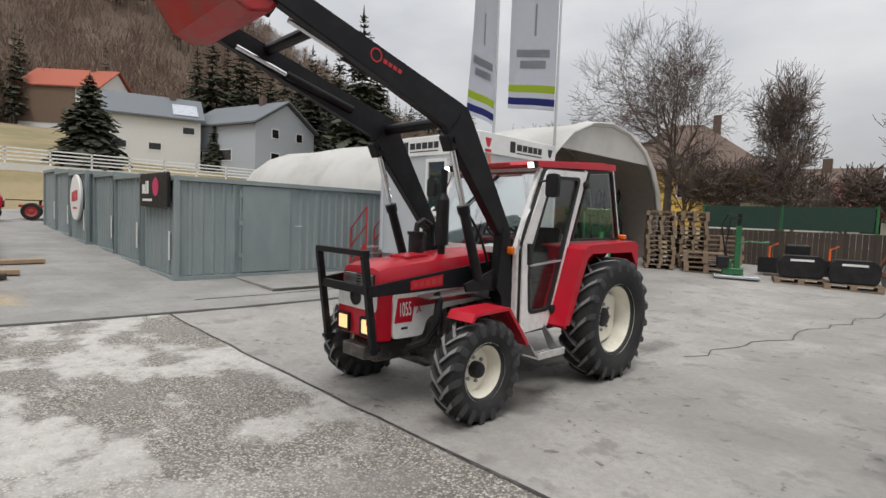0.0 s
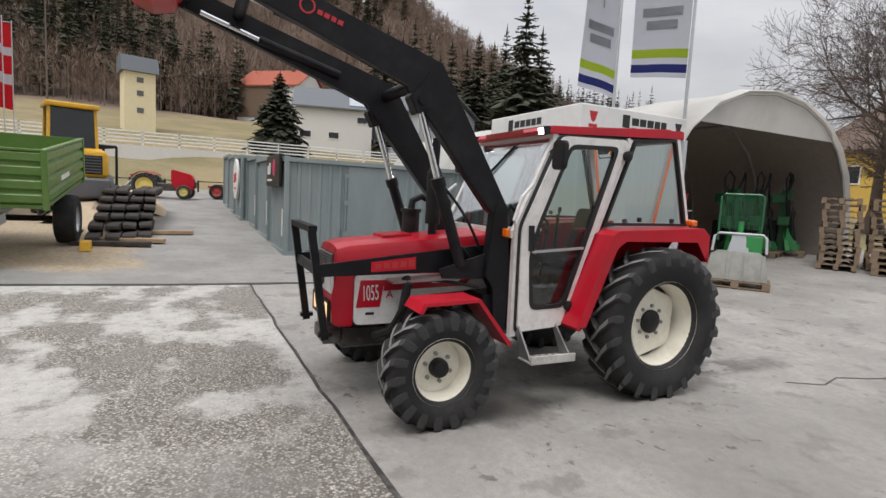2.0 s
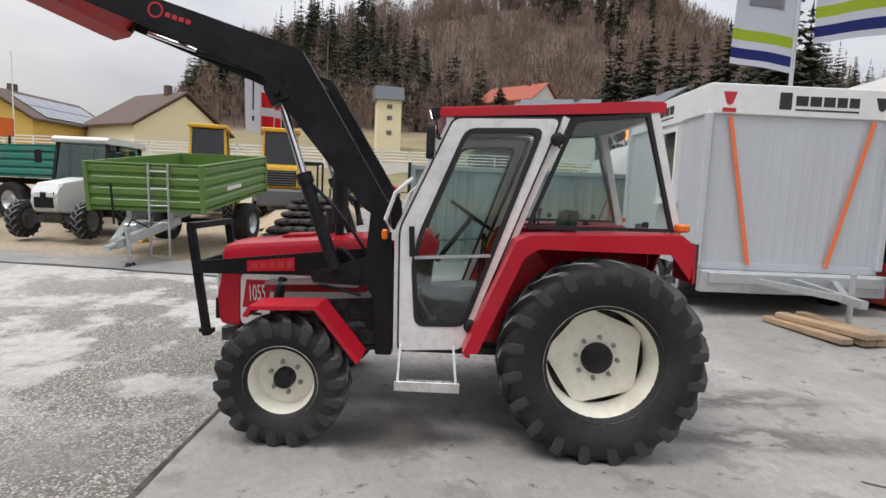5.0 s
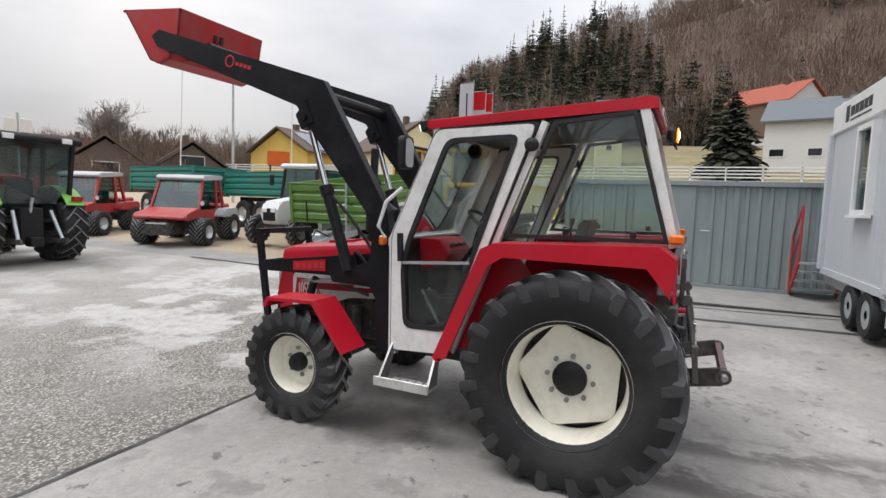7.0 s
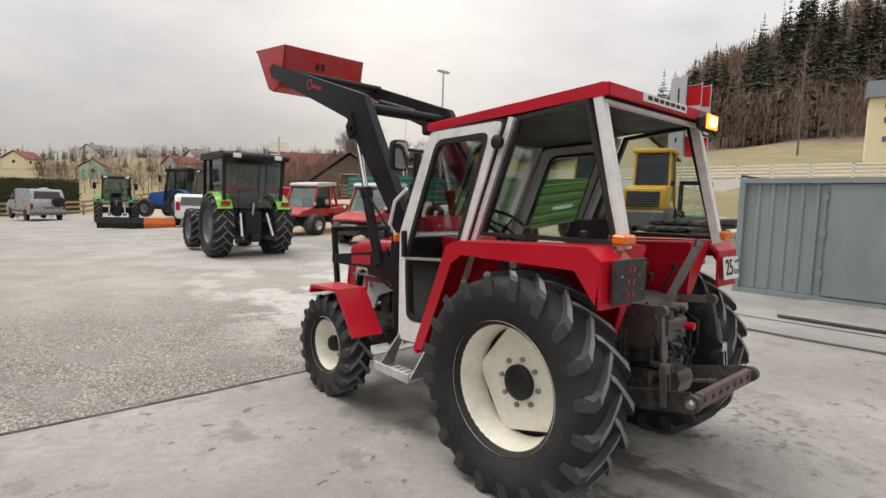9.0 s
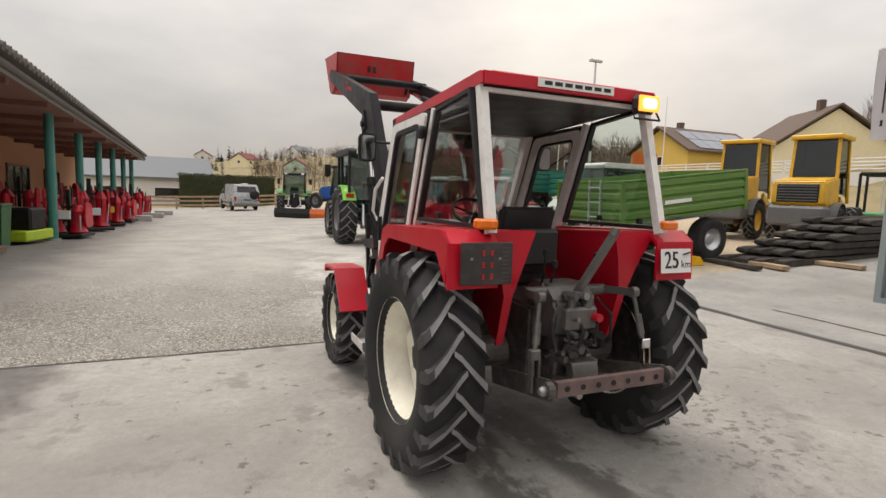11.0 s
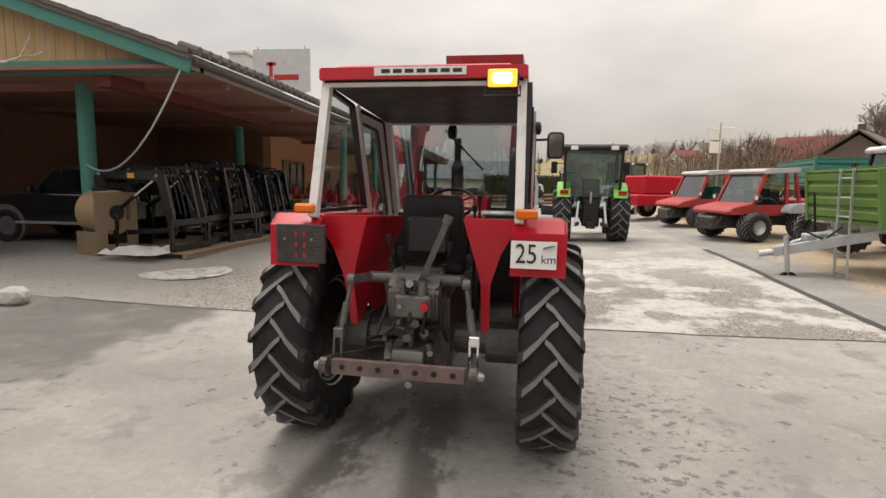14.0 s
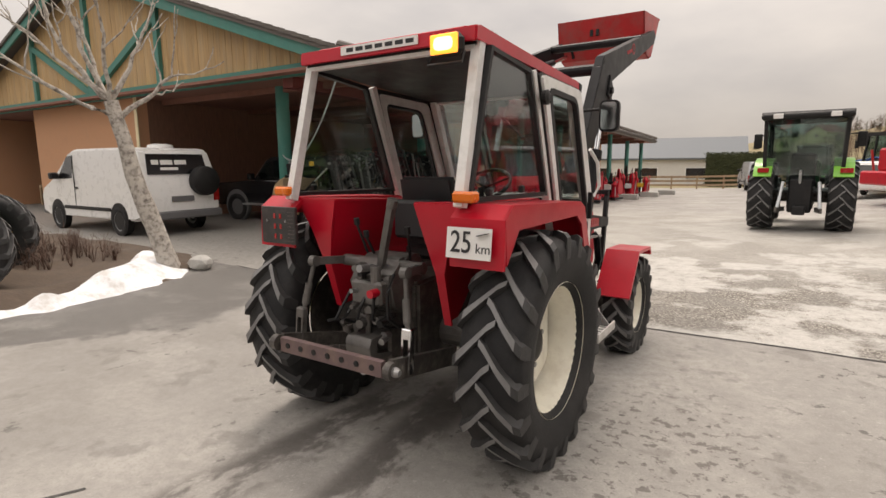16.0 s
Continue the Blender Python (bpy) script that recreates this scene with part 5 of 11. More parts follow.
    text_mesh("25", 0.142, INK, "speed_number", sg, Matrix.Translation((-0.5945, -0.645, 1.306)) @ tilt @ rot @ Matrix.Diagonal((0.86, 1.06, 1, 1)), label="black digits 25")
    text_mesh("km", 0.066, INK, "speed_unit", sg, Matrix.Translation((-0.5935, -0.765, 1.282)) @ tilt @ rot, label="black letters km")
    bm = B()
    beam(bm, (-0.597, -0.735, 1.345), (-0.597, -0.795, 1.360), 0.004, 0.016)
    part("sign_mark", bm, INK, sg)
    # seat, wheel, console
    bm = B()
    box(bm, 0.10, 0.54, -0.23, 0.23, 1.05, 1.15, 0.03)
    part("seat_cushion", bm, SEAT, T, "black vinyl seat cushion", smooth=True)
    bm = B()
    hexa(bm, [(0.14, -0.22, 1.12), (0.14, 0.22, 1.12), (0.22, 0.23, 1.12), (0.22, -0.23, 1.12), (0.02, -0.20, 1.60), (0.02, 0.20, 1.60), (0.10, 0.21, 1.60), (0.10, -0.21, 1.60)])
    bmesh.ops.bevel(bm, geom=list(bm.edges), offset=0.02, segments=2, affect="EDGES")
    part("seat_backrest", bm, SEAT, T, "black vinyl seat back", smooth=True)
    bm = B()
    box(bm, -0.12, -0.02, -0.14, 0.14, 1.22, 1.46, 0.02)
    part("seat_box", bm, SEAT, T, "black tool box behind the seat")
    bm = B()
    box(bm, 0.1, 0.42, -0.16, 0.16, 0.98, 1.05)
    part("seat_base", bm, GREASE, T)
    bm = B()
    prism(bm, [(1.32, 1.14), (1.10, 1.22), (1.08, 1.30), (1.16, 1.40), (1.34, 1.40)], -0.24, 0.24, bev=0.01)
    dash = part("dashboard", bm, RED, T, "red dash console")
    for q in (-0.11, 0.0, 0.11):
        bm = B()
        rod(bm, (1.115, q, 1.345), (1.105, q, 1.337), 0.035, seg=16)
        part("dial", bm, BLACK, dash)
    bm = B()
    prism(bm, [(1.32, 0.62), (1.16, 0.66), (1.12, 1.19), (1.32, 1.14)], -0.13, 0.13, bev=0.01)
    part("column_cover", bm, GREASE, T, "dark cover below the dash")
    for q in (-0.28, 0.16, 0.28):
        bm = B()
        rod(bm, (1.28, q, 1.0), (1.12, q, 0.74), 0.012, seg=6)
        box(bm, 1.08, 1.15, q - 0.04, q + 0.04, 0.725, 0.745)
        part("pedal", bm, STEEL, T)
    bm = B()
    n = 28
    c, ax = Vector((0.83, 0, 1.52)), Vector((-0.55, 0, 0.83))
    s1, s2 = Vector((0, 1, 0)), Vector((0.83, 0, 0.55))
    pipe(bm, [c + (s1 * math.cos(2 * math.pi * i / n) + s2 * math.sin(2 * math.pi * i / n)) * 0.20 for i in range(n + 1)], 0.014)
    for a in (0.5, 2.6, 4.7):
        rod(bm, c - ax * 0.02, c + (s1 * math.cos(a) + s2 * math.sin(a)) * 0.20, 0.008)
    rod(bm, c, (1.10, 0, 1.15), 0.02)
    part("steering_wheel", bm, BLACK, T, "thin black steering wheel", smooth=True)
    for k, (x, y, z) in enumerate(((0.75, 0.17, 1.35), (0.70, -0.17, 1.30), (0.25, -0.30, 1.55), (0.3, -0.26, 1.48))):
        bm = B()
        rod(bm, (x + 0.05, y, 0.7), (x, y, z), 0.009)
        rod(bm, (x, y, z), (x - 0.005, y, z + 0.05), 0.018)
        part("lever", bm, BLACK, T)
    bm = B()
    lathe(bm, [(0.001, -0.04), (0.05, -0.03), (0.06, 0.0), (0.05, 0.03), (0.001, 0.04)], "y", 14, (0.98, 0.02, 2.10))
    part("interior_mirror", bm, BLACK, T)
    # three-point linkage, drawbar, hitch
    bm = B()
    prism(bm, rounded([(-0.22, 0.80), (-0.50, 0.86), (-0.52, 1.06), (-0.40, 1.16), (-0.20, 1.16)], 0.04), -0.15, 0.15, bev=0.02)
    part("lift_housing", bm, IRON, T, "grey cast lift housing", smooth=True)
    bm = B()
    rod(bm, (-0.40, -0.29, 1.11), (-0.40, 0.29, 1.11), 0.035, seg=14)
    part("rock_shaft", bm, IRON, T, "bare iron rock shaft")
    bm = B()
    box(bm, -0.57, -0.50, -0.12, 0.10, 0.90, 1.04, 0.015)
    rod(bm, (-0.535, -0.06, 1.03), (-0.535, -0.06, 1.12), 0.03, seg=10)
    rod(bm, (-0.535, 0.05, 1.03), (-0.535, 0.05, 1.09), 0.022, seg=10)
    part("valve_block", bm, IRON, T, "oily cast valve block")
    rc = random.Random(9)
    for k in range(14):
        y, z = rc.uniform(-0.17, 0.17), rc.uniform(0.72, 1.13)
        bm = B()
        L, r = rc.uniform(0.04, 0.10), rc.uniform(0.012, 0.026)
        rod(bm, (-0.48, y, z), (-0.53 - L, y + rc.uniform(-0.02, 0.02), z + rc.uniform(-0.02, 0.03)), r, seg=8)
        rod(bm, (-0.515, y, z), (-0.53, y, z), r * 1.45, seg=6)
        part("coupling", bm, (IRON, GREASE, IRON, STEEL, BLACK)[k % 5], T)
    bm = B()
    rod(bm, (-0.565, -0.09, 0.985), (-0.625, -0.09, 0.985), 0.024)
    part("coupling_cap", bm, RED, T, "red dust cap")
    for k in range(5):
        bm = B()
        y0 = -0.16 + 0.08 * k
        pipe(bm, [(-0.50, y0, 1.08 - 0.03 * k), (-0.60, y0 * 1.2, 1.0 - 0.05 * k), (-0.60, y0 * 1.4 + 0.03, 0.86 - 0.02 * k), (-0.48, y0 * 1.3, 0.76), (-0.30, y0, 0.72)], 0.010, 6)
        part("rear_hose", bm, BLACK, T)
    for k, (y, z) in enumerate(((-0.20, 1.30), (0.10, 1.26), (0.17, 1.33))):
        bm = B()
        rod(bm, (-0.34, y * 0.8, 1.10), (-0.42, y, z), 0.008, seg=6)
        rod(bm, (-0.42, y, z), (-0.425, y, z + 0.04), 0.017, seg=8)
        part("control_lever", bm, BLACK, T)
    for s in (1, -1):
        bm = B()
        beam(bm, (-0.38, s * 0.27, 1.11), (-0.62, s * 0.33, 1.13), 0.025, 0.045)
        lathe(bm, [(0.032, s * 0.31), (0.032, s * 0.35)], "y", 12, (-0.62, 0, 1.13))
        part("lift_arm", bm, IRON, T, "iron lift arm")
        bm = B()
        rod(bm, (-0.62, s * 0.33, 1.12), (-0.68, s * 0.385, 0.80), 0.013, seg=10)
        rod(bm, (-0.645, s * 0.352, 1.00), (-0.665, s * 0.37, 0.88), 0.021, seg=10)
        lr = part("lift_rod", bm, IRON, T, "threaded iron lift rod")
        bm = B()
        for q in (-0.022, 0.022):
            beam(bm, (-0.68, s * 0.385 + q, 0.84), (-0.70, s * 0.39 + q, 0.63), 0.012, 0.035)
        box(bm, -0.70, -0.66, s * 0.385 - 0.03, s * 0.385 + 0.03, 0.80, 0.86, 0.006)
        part("fork", bm, CHROME if s < 0 else IRON, lr, "bright plated fork end")
        bm = B()
        beam(bm, (-0.1, s * 0.30, 0.52), (-0.84, s * 0.39, 0.69), 0.028, 0.11)
        lathe(bm, [(0.045, s * 0.385), (0.045, s * 0.425)], "y", 14, (-0.85, 0, 0.695))
        part("lower_link", bm, GREASE, T, "iron lower link arm")
        bm = B()
        lathe(bm, [(0.024, s * 0.42), (0.026, s * 0.44), (0.016, s * 0.46), (0.001, s * 0.46)], "y", 12, (-0.85, 0, 0.695))
        part("link_ball", bm, STEEL, T)
        bm = B()
        for q in range(9):
            rod(bm, (-0.16 - 0.06 * q, s * (0.16 + 0.018 * q), 0.52 + 0.012 * q), (-0.21 - 0.06 * q, s * (0.176 + 0.018 * q), 0.53 + 0.012 * q), 0.014, seg=5)
        part("check_chain", bm, IRON, T)
    bm = B()
    beam(bm, (-0.85, -0.36, 0.695), (-0.85, 0.36, 0.695), 0.035, 0.08, side=(1, 0, 0))
    db = part("drawbar", bm, RUST_BAR, T, "rusty drilled drawbar")
    for k in range(7):
        bm = B()
        y = -0.30 + k * 0.10
        rod(bm, (-0.869, y, 0.697), (-0.872, y, 0.697), 0.016, seg=10)
        part("drawbar_hole", bm, BLACK, db)
    bm = B()
    beam(bm, (-0.44, 0.0, 1.02), (-0.56, -0.20, 1.46), 0.035, 0.04)
    rod(bm, (-0.56, -0.20, 1.46), (-0.565, -0.215, 1.50), 0.028)
    part("top_link", bm, IRON, T, "iron top link folded up")
    bm = B()
    box(bm, -0.46, -0.32, -0.09, 0.09, 0.50, 0.86, 0.015)
    part("hitch_plate", bm, GREASE, T, "greasy hitch plate")
    bm = B()
    prism(bm, rounded([(-0.42, 0.74), (-0.62, 0.73), (-0.64, 0.68), (-0.62, 0.60), (-0.42, 0.58), (-0.42, 0.61), (-0.58, 0.63), (-0.58, 0.70), (-0.42, 0.71)], 0.01), -0.09, 0.09, bev=0.006)
    rod(bm, (-0.54, 0, 0.56), (-0.54, 0, 0.84), 0.018)
    rod(bm, (-0.54, 0, 0.82), (-0.54, 0.09, 0.85), 0.010)
    part("hitch", bm, IRON, T, "iron trailer hitch jaw with pin")
    bm = B()
    rod(bm, (-0.46, 0, 0.52), (-0.60, 0, 0.52), 0.022, seg=8)
    part("power_shaft", bm, STEEL, T, "splined steel power shaft")


build_tractor()

# ---- containers ----
def ribs(bm, axis, a0, a1, z0, z1, plane, out, pitch=0.20, depth=0.03, rib=0.07):
    """One sheet with upright pressed ribs; axis is the way the wall runs."""
    n = int((a1 - a0) / pitch)
    prof = [(a0, plane - out * 0.01), (a0, plane + out * 0.001)]
    for i in range(n):
        c = a0 + (i + 0.5) * (a1 - a0) / n
        o = plane + out * depth
        prof += [(c - rib * 0.75, plane + out * 0.001), (c - rib * 0.4, o), (c + rib * 0.4, o), (c + rib * 0.75, plane + out * 0.001)]
    prof += [(a1, plane + out * 0.001), (a1, plane - out * 0.01)]
    prism(bm, [p if axis == "x" else (p[1], p[0]) for p in prof], z0, z1, "z")


def container(x0, x1, y0, y1, z, h, face_doors, label):
    t = thing("storage_container", label, "container", x0, y0, z, 0, "storage containers in a row")
    w, d = x1 - x0, y1 - y0
    bm = B()
    box(bm, 0.03, w - 0.03, 0.03, d - 0.03, 0.06, h - 0.04)
    part("body", bm, CONTAINER, t)
    for a, b in (((0, 0), (w, 0)), ((w, 0), (w, d)), ((0, d), (w, d)), ((0, 0), (0, d))):
        for zz, nm in ((0.05, "bottom_rail"), (h - 0.06, "top_rail")):
            bm = B()
            beam(bm, (a[0], a[1], zz), (b[0], b[1], zz), 0.09, 0.11, side=(0, 0, 1))
            part(nm, bm, CONTAINER, t)
    for px, py in ((0, 0), (w, 0), (0, d), (w, d)):
        bm = B()
        box(bm, px - 0.05, px + 0.05, py - 0.05, py + 0.05, 0, h, 0.008)
        part("corner_post", bm, CONTAINER, t)
    if face_doors:
        bm = B()
        ribs(bm, "y", 0.15, 1.28, 0.12, h - 0.12, w - 0.03, 1, 0.19)
        part("ribbed_wall", bm, CONTAINER, t, "ribbed grey-green sheet wall")
        bm = B()
        ribs(bm, "y", 2.70, d - 0.1, 0.12, h - 0.12, w - 0.03, 1, 0.19)
        part("ribbed_wall", bm, CONTAINER, t, "ribbed grey-green sheet wall")
        for ya, yb in ((1.34, 2.50), (3.2, 3.26)):
            bm = B()
            box(bm, w - 0.028, w + 0.012, ya, yb, 0.12, h - 0.12, 0.006)
            part("door", bm, CONTAINER, t, "plain grey-green steel door")
        bm = B()
        rod(bm, (w + 0.03, 1.30, 0.2), (w + 0.03, 1.30, h - 0.2), 0.016)
        part("lock_bar", bm, CONTAINER, t)
        for zz in (0.45, 1.15, 1.75):
            bm = B()
            box(bm, w + 0.01, w + 0.05, 1.26, 1.34, zz, zz + 0.10)
            part("hinge", bm, CONTAINER, t)
        bm = B()
        rod(bm, (w + 0.012, 2.62, 1.15), (w + 0.05, 2.78, 1.15), 0.012)
        part("door_handle", bm, GALV, t)
    bm = B()
    ribs(bm, "x", 0.1, w - 0.1, 0.12, h - 0.12, 0.03, -1, 0.24)
    part("end_wall", bm, CONTAINER, t)
    bm = B()
    box(bm, w - 0.42, w - 0.36, -0.02, 0.0, 0.4, 1.0)
    part("sticker", bm, SIGN_WHITE, t)
    return t


CX = [-11.3, -13.52, -15.76, -17.98, -20.22, -22.46, -24.7]
for i in range(6):
    zc = ground_z(CX[i] - 0.2, 4.2) - 0.02
    container(CX[i + 1] + 0.02, CX[i], 3.77 - (0.0 if i < 3 else 0.18), 9.15 + 0.3 * (i > 0), zc, 2.14, i == 0, "grey-green ribbed steel storage container standing in the yard" if i else "grey-green ribbed steel container with a side door")

zb = ground_z(-12.4, 3.7)
t = thing("banner_board", "black advertising board with white and pink marks on a container", "sign", -12.35, 3.66, zb + 1.42)
bm = B()
box(bm, -0.88, 0.88, -0.02, 0.05, 0, 0.72, 0.02)
part("board", bm, BLACK, t)
for x0, x1, z0, z1, m in ((-0.70, -0.52, 0.28, 0.48, INK_WHITE), (-0.48, -0.44, 0.28, 0.55, INK_WHITE), (-0.40, -0.28, 0.28, 0.55, INK_WHITE), (-0.68, -0.05, 0.12, 0.17, INK_WHITE)):
    bm = B()
    box(bm, x0, x1, -0.026, -0.02, z0, z1)
    part("mark", bm, m, t)
bm = B()
lathe(bm, [(0.19, -0.026), (0.19, -0.02)], "y", 24, (0.18, 0, 0.42))
part("roundel", bm, mat("pink_red_roundel", (0.55, 0.03, 0.12), 0.5), t)

t = thing("round_sign", "white round sign with red marks on a container", "sign", -18.95, 3.50, ground_z(-19.9, 3.7) + 1.25)
bm = B()
lathe(bm, [(0.66, -0.03), (0.68, 0.0), (0.66, 0.05)], "y", 40)
part("disc", bm, SIGN_WHITE, t)
for x0, x1, z0, z1 in ((-0.42, -0.22, -0.12, 0.16), (-0.16, 0.06, -0.12, 0.20), (0.12, 0.36, -0.08, 0.22), (-0.25, 0.25, -0.34, -0.28)):
    bm = B()
    box(bm, x0, x1, -0.036, -0.03, z0, z1)
    part("mark", bm, INK_RED, t)

bm = B()
prism(bm, [(-11.25, 0.0), (-9.55, 0.0), (-9.50, 0.05), (-11.25, 0.09)], 4.95, 9.3)
ob = part("pavement", bm, mat("worn_grey_apron", (0.27, 0.26, 0.245), 0.85, var=0.15, scale=3, dirt=(0.17, 0.16, 0.15), dirt_amount=0.5, bump=0.15))
ob.location.z = ground_z(-10.4, 6.5) - 0.03
tagged(ob, "low pale concrete apron before the container door", "pavement", kind="structure")

# ---- site office on wheels ----
def office():
    z0 = 0.12
    t = thing("site_office", "light grey portable office cabin on a wheeled trailer", "cabin", -8.78, 9.59, z0)
    w, d = 1.53, 1.38
    bm = B()
    box(bm, -w + 0.03, w - 0.03, -d + 0.03, d - 0.03, 0.72, 2.93)
    part("cabin_body", bm, OFFICE, t)
    bm = B()
    ribs(bm, "x", -w + 0.1, w - 0.1, 0.78, 2.9, -d + 0.03, -1, 0.155, 0.005, 0.05)
    part("cabin_wall", bm, OFFICE, t, "light grey ribbed cabin wall")
    bm = B()
    ribs(bm, "y", -d + 0.1, d - 0.1, 0.78, 2.9, w - 0.03, 1, 0.155, 0.005, 0.05)
    part("cabin_wall", bm, OFFICE, t, "light grey ribbed cabin wall")
    bm = B()
    box(bm, -w - 0.01, w + 0.01, -d - 0.01, d + 0.01, 2.90, 3.34, 0.015)
    part("fascia", bm, WHITE, t, "white fascia band round the roof")
    for px, py in ((-w, -d), (w, -d), (-w, d), (w, d)):
        bm = B()
        box(bm, px - 0.05, px + 0.05, py - 0.05, py + 0.05, 0.68, 2.91, 0.015)
        part("corner_post", bm, OFFICE, t)
    bm = B()
    box(bm, -w, w, -d, d, 0.62, 0.72)
    part("floor_frame", bm, OFFICE, t)
    # window in the long wall
    bm = B()
    o = [(0.02, 1.60), (0.68, 1.60), (0.68, 2.82), (0.02, 2.82)]
    frame_prism(bm, o, inset(o, 0.07), -d - 0.06, -d + 0.03)
    wd = part("window", bm, WHITE, t, "white framed tall window")
    bm = B()
    prism(bm, inset(o, 0.06), -d - 0.02, -d - 0.012)
    part("pane", bm, DARK_GLASS, wd, "dark reflecting pane")
    bm = B()
    box(bm, 0.08, 0.62, -d + 0.0, -d + 0.026, 1.66, 2.76)
    part("blind", bm, GREY_PLASTIC, wd)
    bm = B()
    box(bm, -0.02, 0.72, -d - 0.10, -d, 1.56, 1.60)
    part("sill", bm, WHITE, wd)
    # maker's boards as plain shapes on the fascia
    for kind, sgn in (("front", 0), ("side", 1)):
        items = [(-0.72, -0.54, 3.0, 3.24), (-0.48, -0.30, 3.06, 3.20), (-0.27, -0.10, 3.06, 3.20), (-0.07, 0.10, 3.06, 3.20), (0.13, 0.28, 3.06, 3.20), (0.31, 0.46, 3.06, 3.20), (-0.48, 0.46, 2.99, 3.015)]
        for a0, a1, b0, b1 in items:
            bm = B()
            if sgn:
                box(bm, w + 0.01, w + 0.014, a0 + 0.35, a1 + 0.35, b0, b1)
            else:
                box(bm, a0 - 0.1, a1 - 0.1, -d - 0.014, -d - 0.01, b0, b1)
            part("fascia_mark", bm, INK, t, "plain dark block in place of a firm's name")
    for yy, m in ((-1.1, INK_RED), (1.15, INK)):
        bm = B()
        prism(bm, [(yy - 0.10, 3.22), (yy + 0.10, 3.22), (yy + 0.05, 3.06), (yy, 3.02), (yy - 0.05, 3.06)], w + 0.01, w + 0.014, "x")
        part("fascia_mark", bm, m, t)
    bm = B()
    box(bm, w + 0.01, w + 0.014, -1.20, -1.0, 2.93, 2.99)
    part("fascia_mark", bm, INK_RED, t)
    # straps
    strap = mat("orange_lashing_strap", (0.75, 0.17, 0.06), 0.7, var=0.08)
    for a, b in (((-1.08, 2.88), (-0.62, 0.70)), ((1.06, 2.88), (0.56, 0.70))):
        bm = B()
        beam(bm, (w + 0.025, a[0], a[1]), (w + 0.035, b[0], b[1]), 0.012, 0.06, side=(1, 0, 0))
        part("strap", bm, strap, t, "orange lashing strap")
    # trailer under it
    bm = B()
    box(bm, -w - 0.1, w + 0.25, -d + 0.1, d - 0.1, 0.44, 0.60, 0.01)
    beam(bm, (w + 0.2, 0, 0.5), (w + 1.5, 0, 0.42), 0.10, 0.10)
    beam(bm, (w + 0.2, -0.6, 0.5), (w + 1.2, 0, 0.44), 0.08, 0.08)
    beam(bm, (w + 0.2, 0.6, 0.5), (w + 1.2, 0, 0.44), 0.08, 0.08)
    box(bm, w + 0.05, w + 0.2, -d, d, 0.30, 0.62, 0.01)
    part("trailer_frame", bm, GALV, t, "galvanised trailer frame")
    bm = B()
    rod(bm, (w + 1.1, 0.15, 0.05), (w + 1.1, 0.15, 0.75), 0.035)
    part("jockey_leg", bm, GALV, t)
    for wx in (0.05, 0.80):
        for s in (-1, 1):
            bm = B()
            lathe(bm, [(0.19, -0.08), (0.29, -0.09), (0.315, -0.06), (0.32, 0), (0.315, 0.06), (0.29, 0.09), (0.19, 0.08)], "y", 28, closed=True)
            tw = part("wheel", bm, RUBBER, t, smooth=True)
            tw.location = (wx, s * (d - 0.10), 0.32)
            bm = B()
            lathe(bm, [(0.20, s * 0.07), (0.17, s * 0.05), (0.08, s * 0.04), (0.06, s * 0.07), (0.001, s * 0.07)], "y", 24)
            part("rim", bm, GALV, tw, smooth=True)


office()


def stairs():
    t = thing("access_stairs", "red steel access stairs with rail by the cabin", "stairs", -11.22, 7.95, ground_z(-10.9, 8.4))
    for k in range(4):
        bm = B()
        box(bm, 0.14 * k, 0.14 * k + 0.24, 0.0, 0.72, 0.17 * (k + 1) - 0.03, 0.17 * (k + 1))
        part("tread", bm, GALV, t, "grey steel tread")
    for yy in (0.0, 0.72):
        bm = B()
        beam(bm, (0.0, yy, 0.08), (0.62, yy, 0.70), 0.03, 0.16)
        part("stringer", bm, RED_OLD, t)
    for yy in (0.72,):
        for xx, zz in ((0.0, 0.12), (0.62, 0.68)):
            bm = B()
            rod(bm, (xx, yy, zz), (xx, yy, zz + 0.98), 0.022)
            part("rail_post", bm, RED_OLD, t)
        for dz in (0.35, 0.65, 0.98):
            bm = B()
            rod(bm, (0.0, yy, 0.12 + dz), (0.62, yy, 0.68 + dz), 0.02)
            part("rail", bm, RED_OLD, t)
    bm = B()
    for yy in (-0.0,):
        for xx, zz in ((-0.02, 0.12), (0.62, 0.68)):
            rod(bm, (xx, yy, zz), (xx, yy, zz + 0.98), 0.022)
        rod(bm, (-0.02, yy, 1.10), (0.62, yy, 1.66), 0.02)
        rod(bm, (-0.02, yy, 0.65), (0.62, yy, 1.2), 0.02)
    part("near_rail", bm, RED_OLD, t)


stairs()

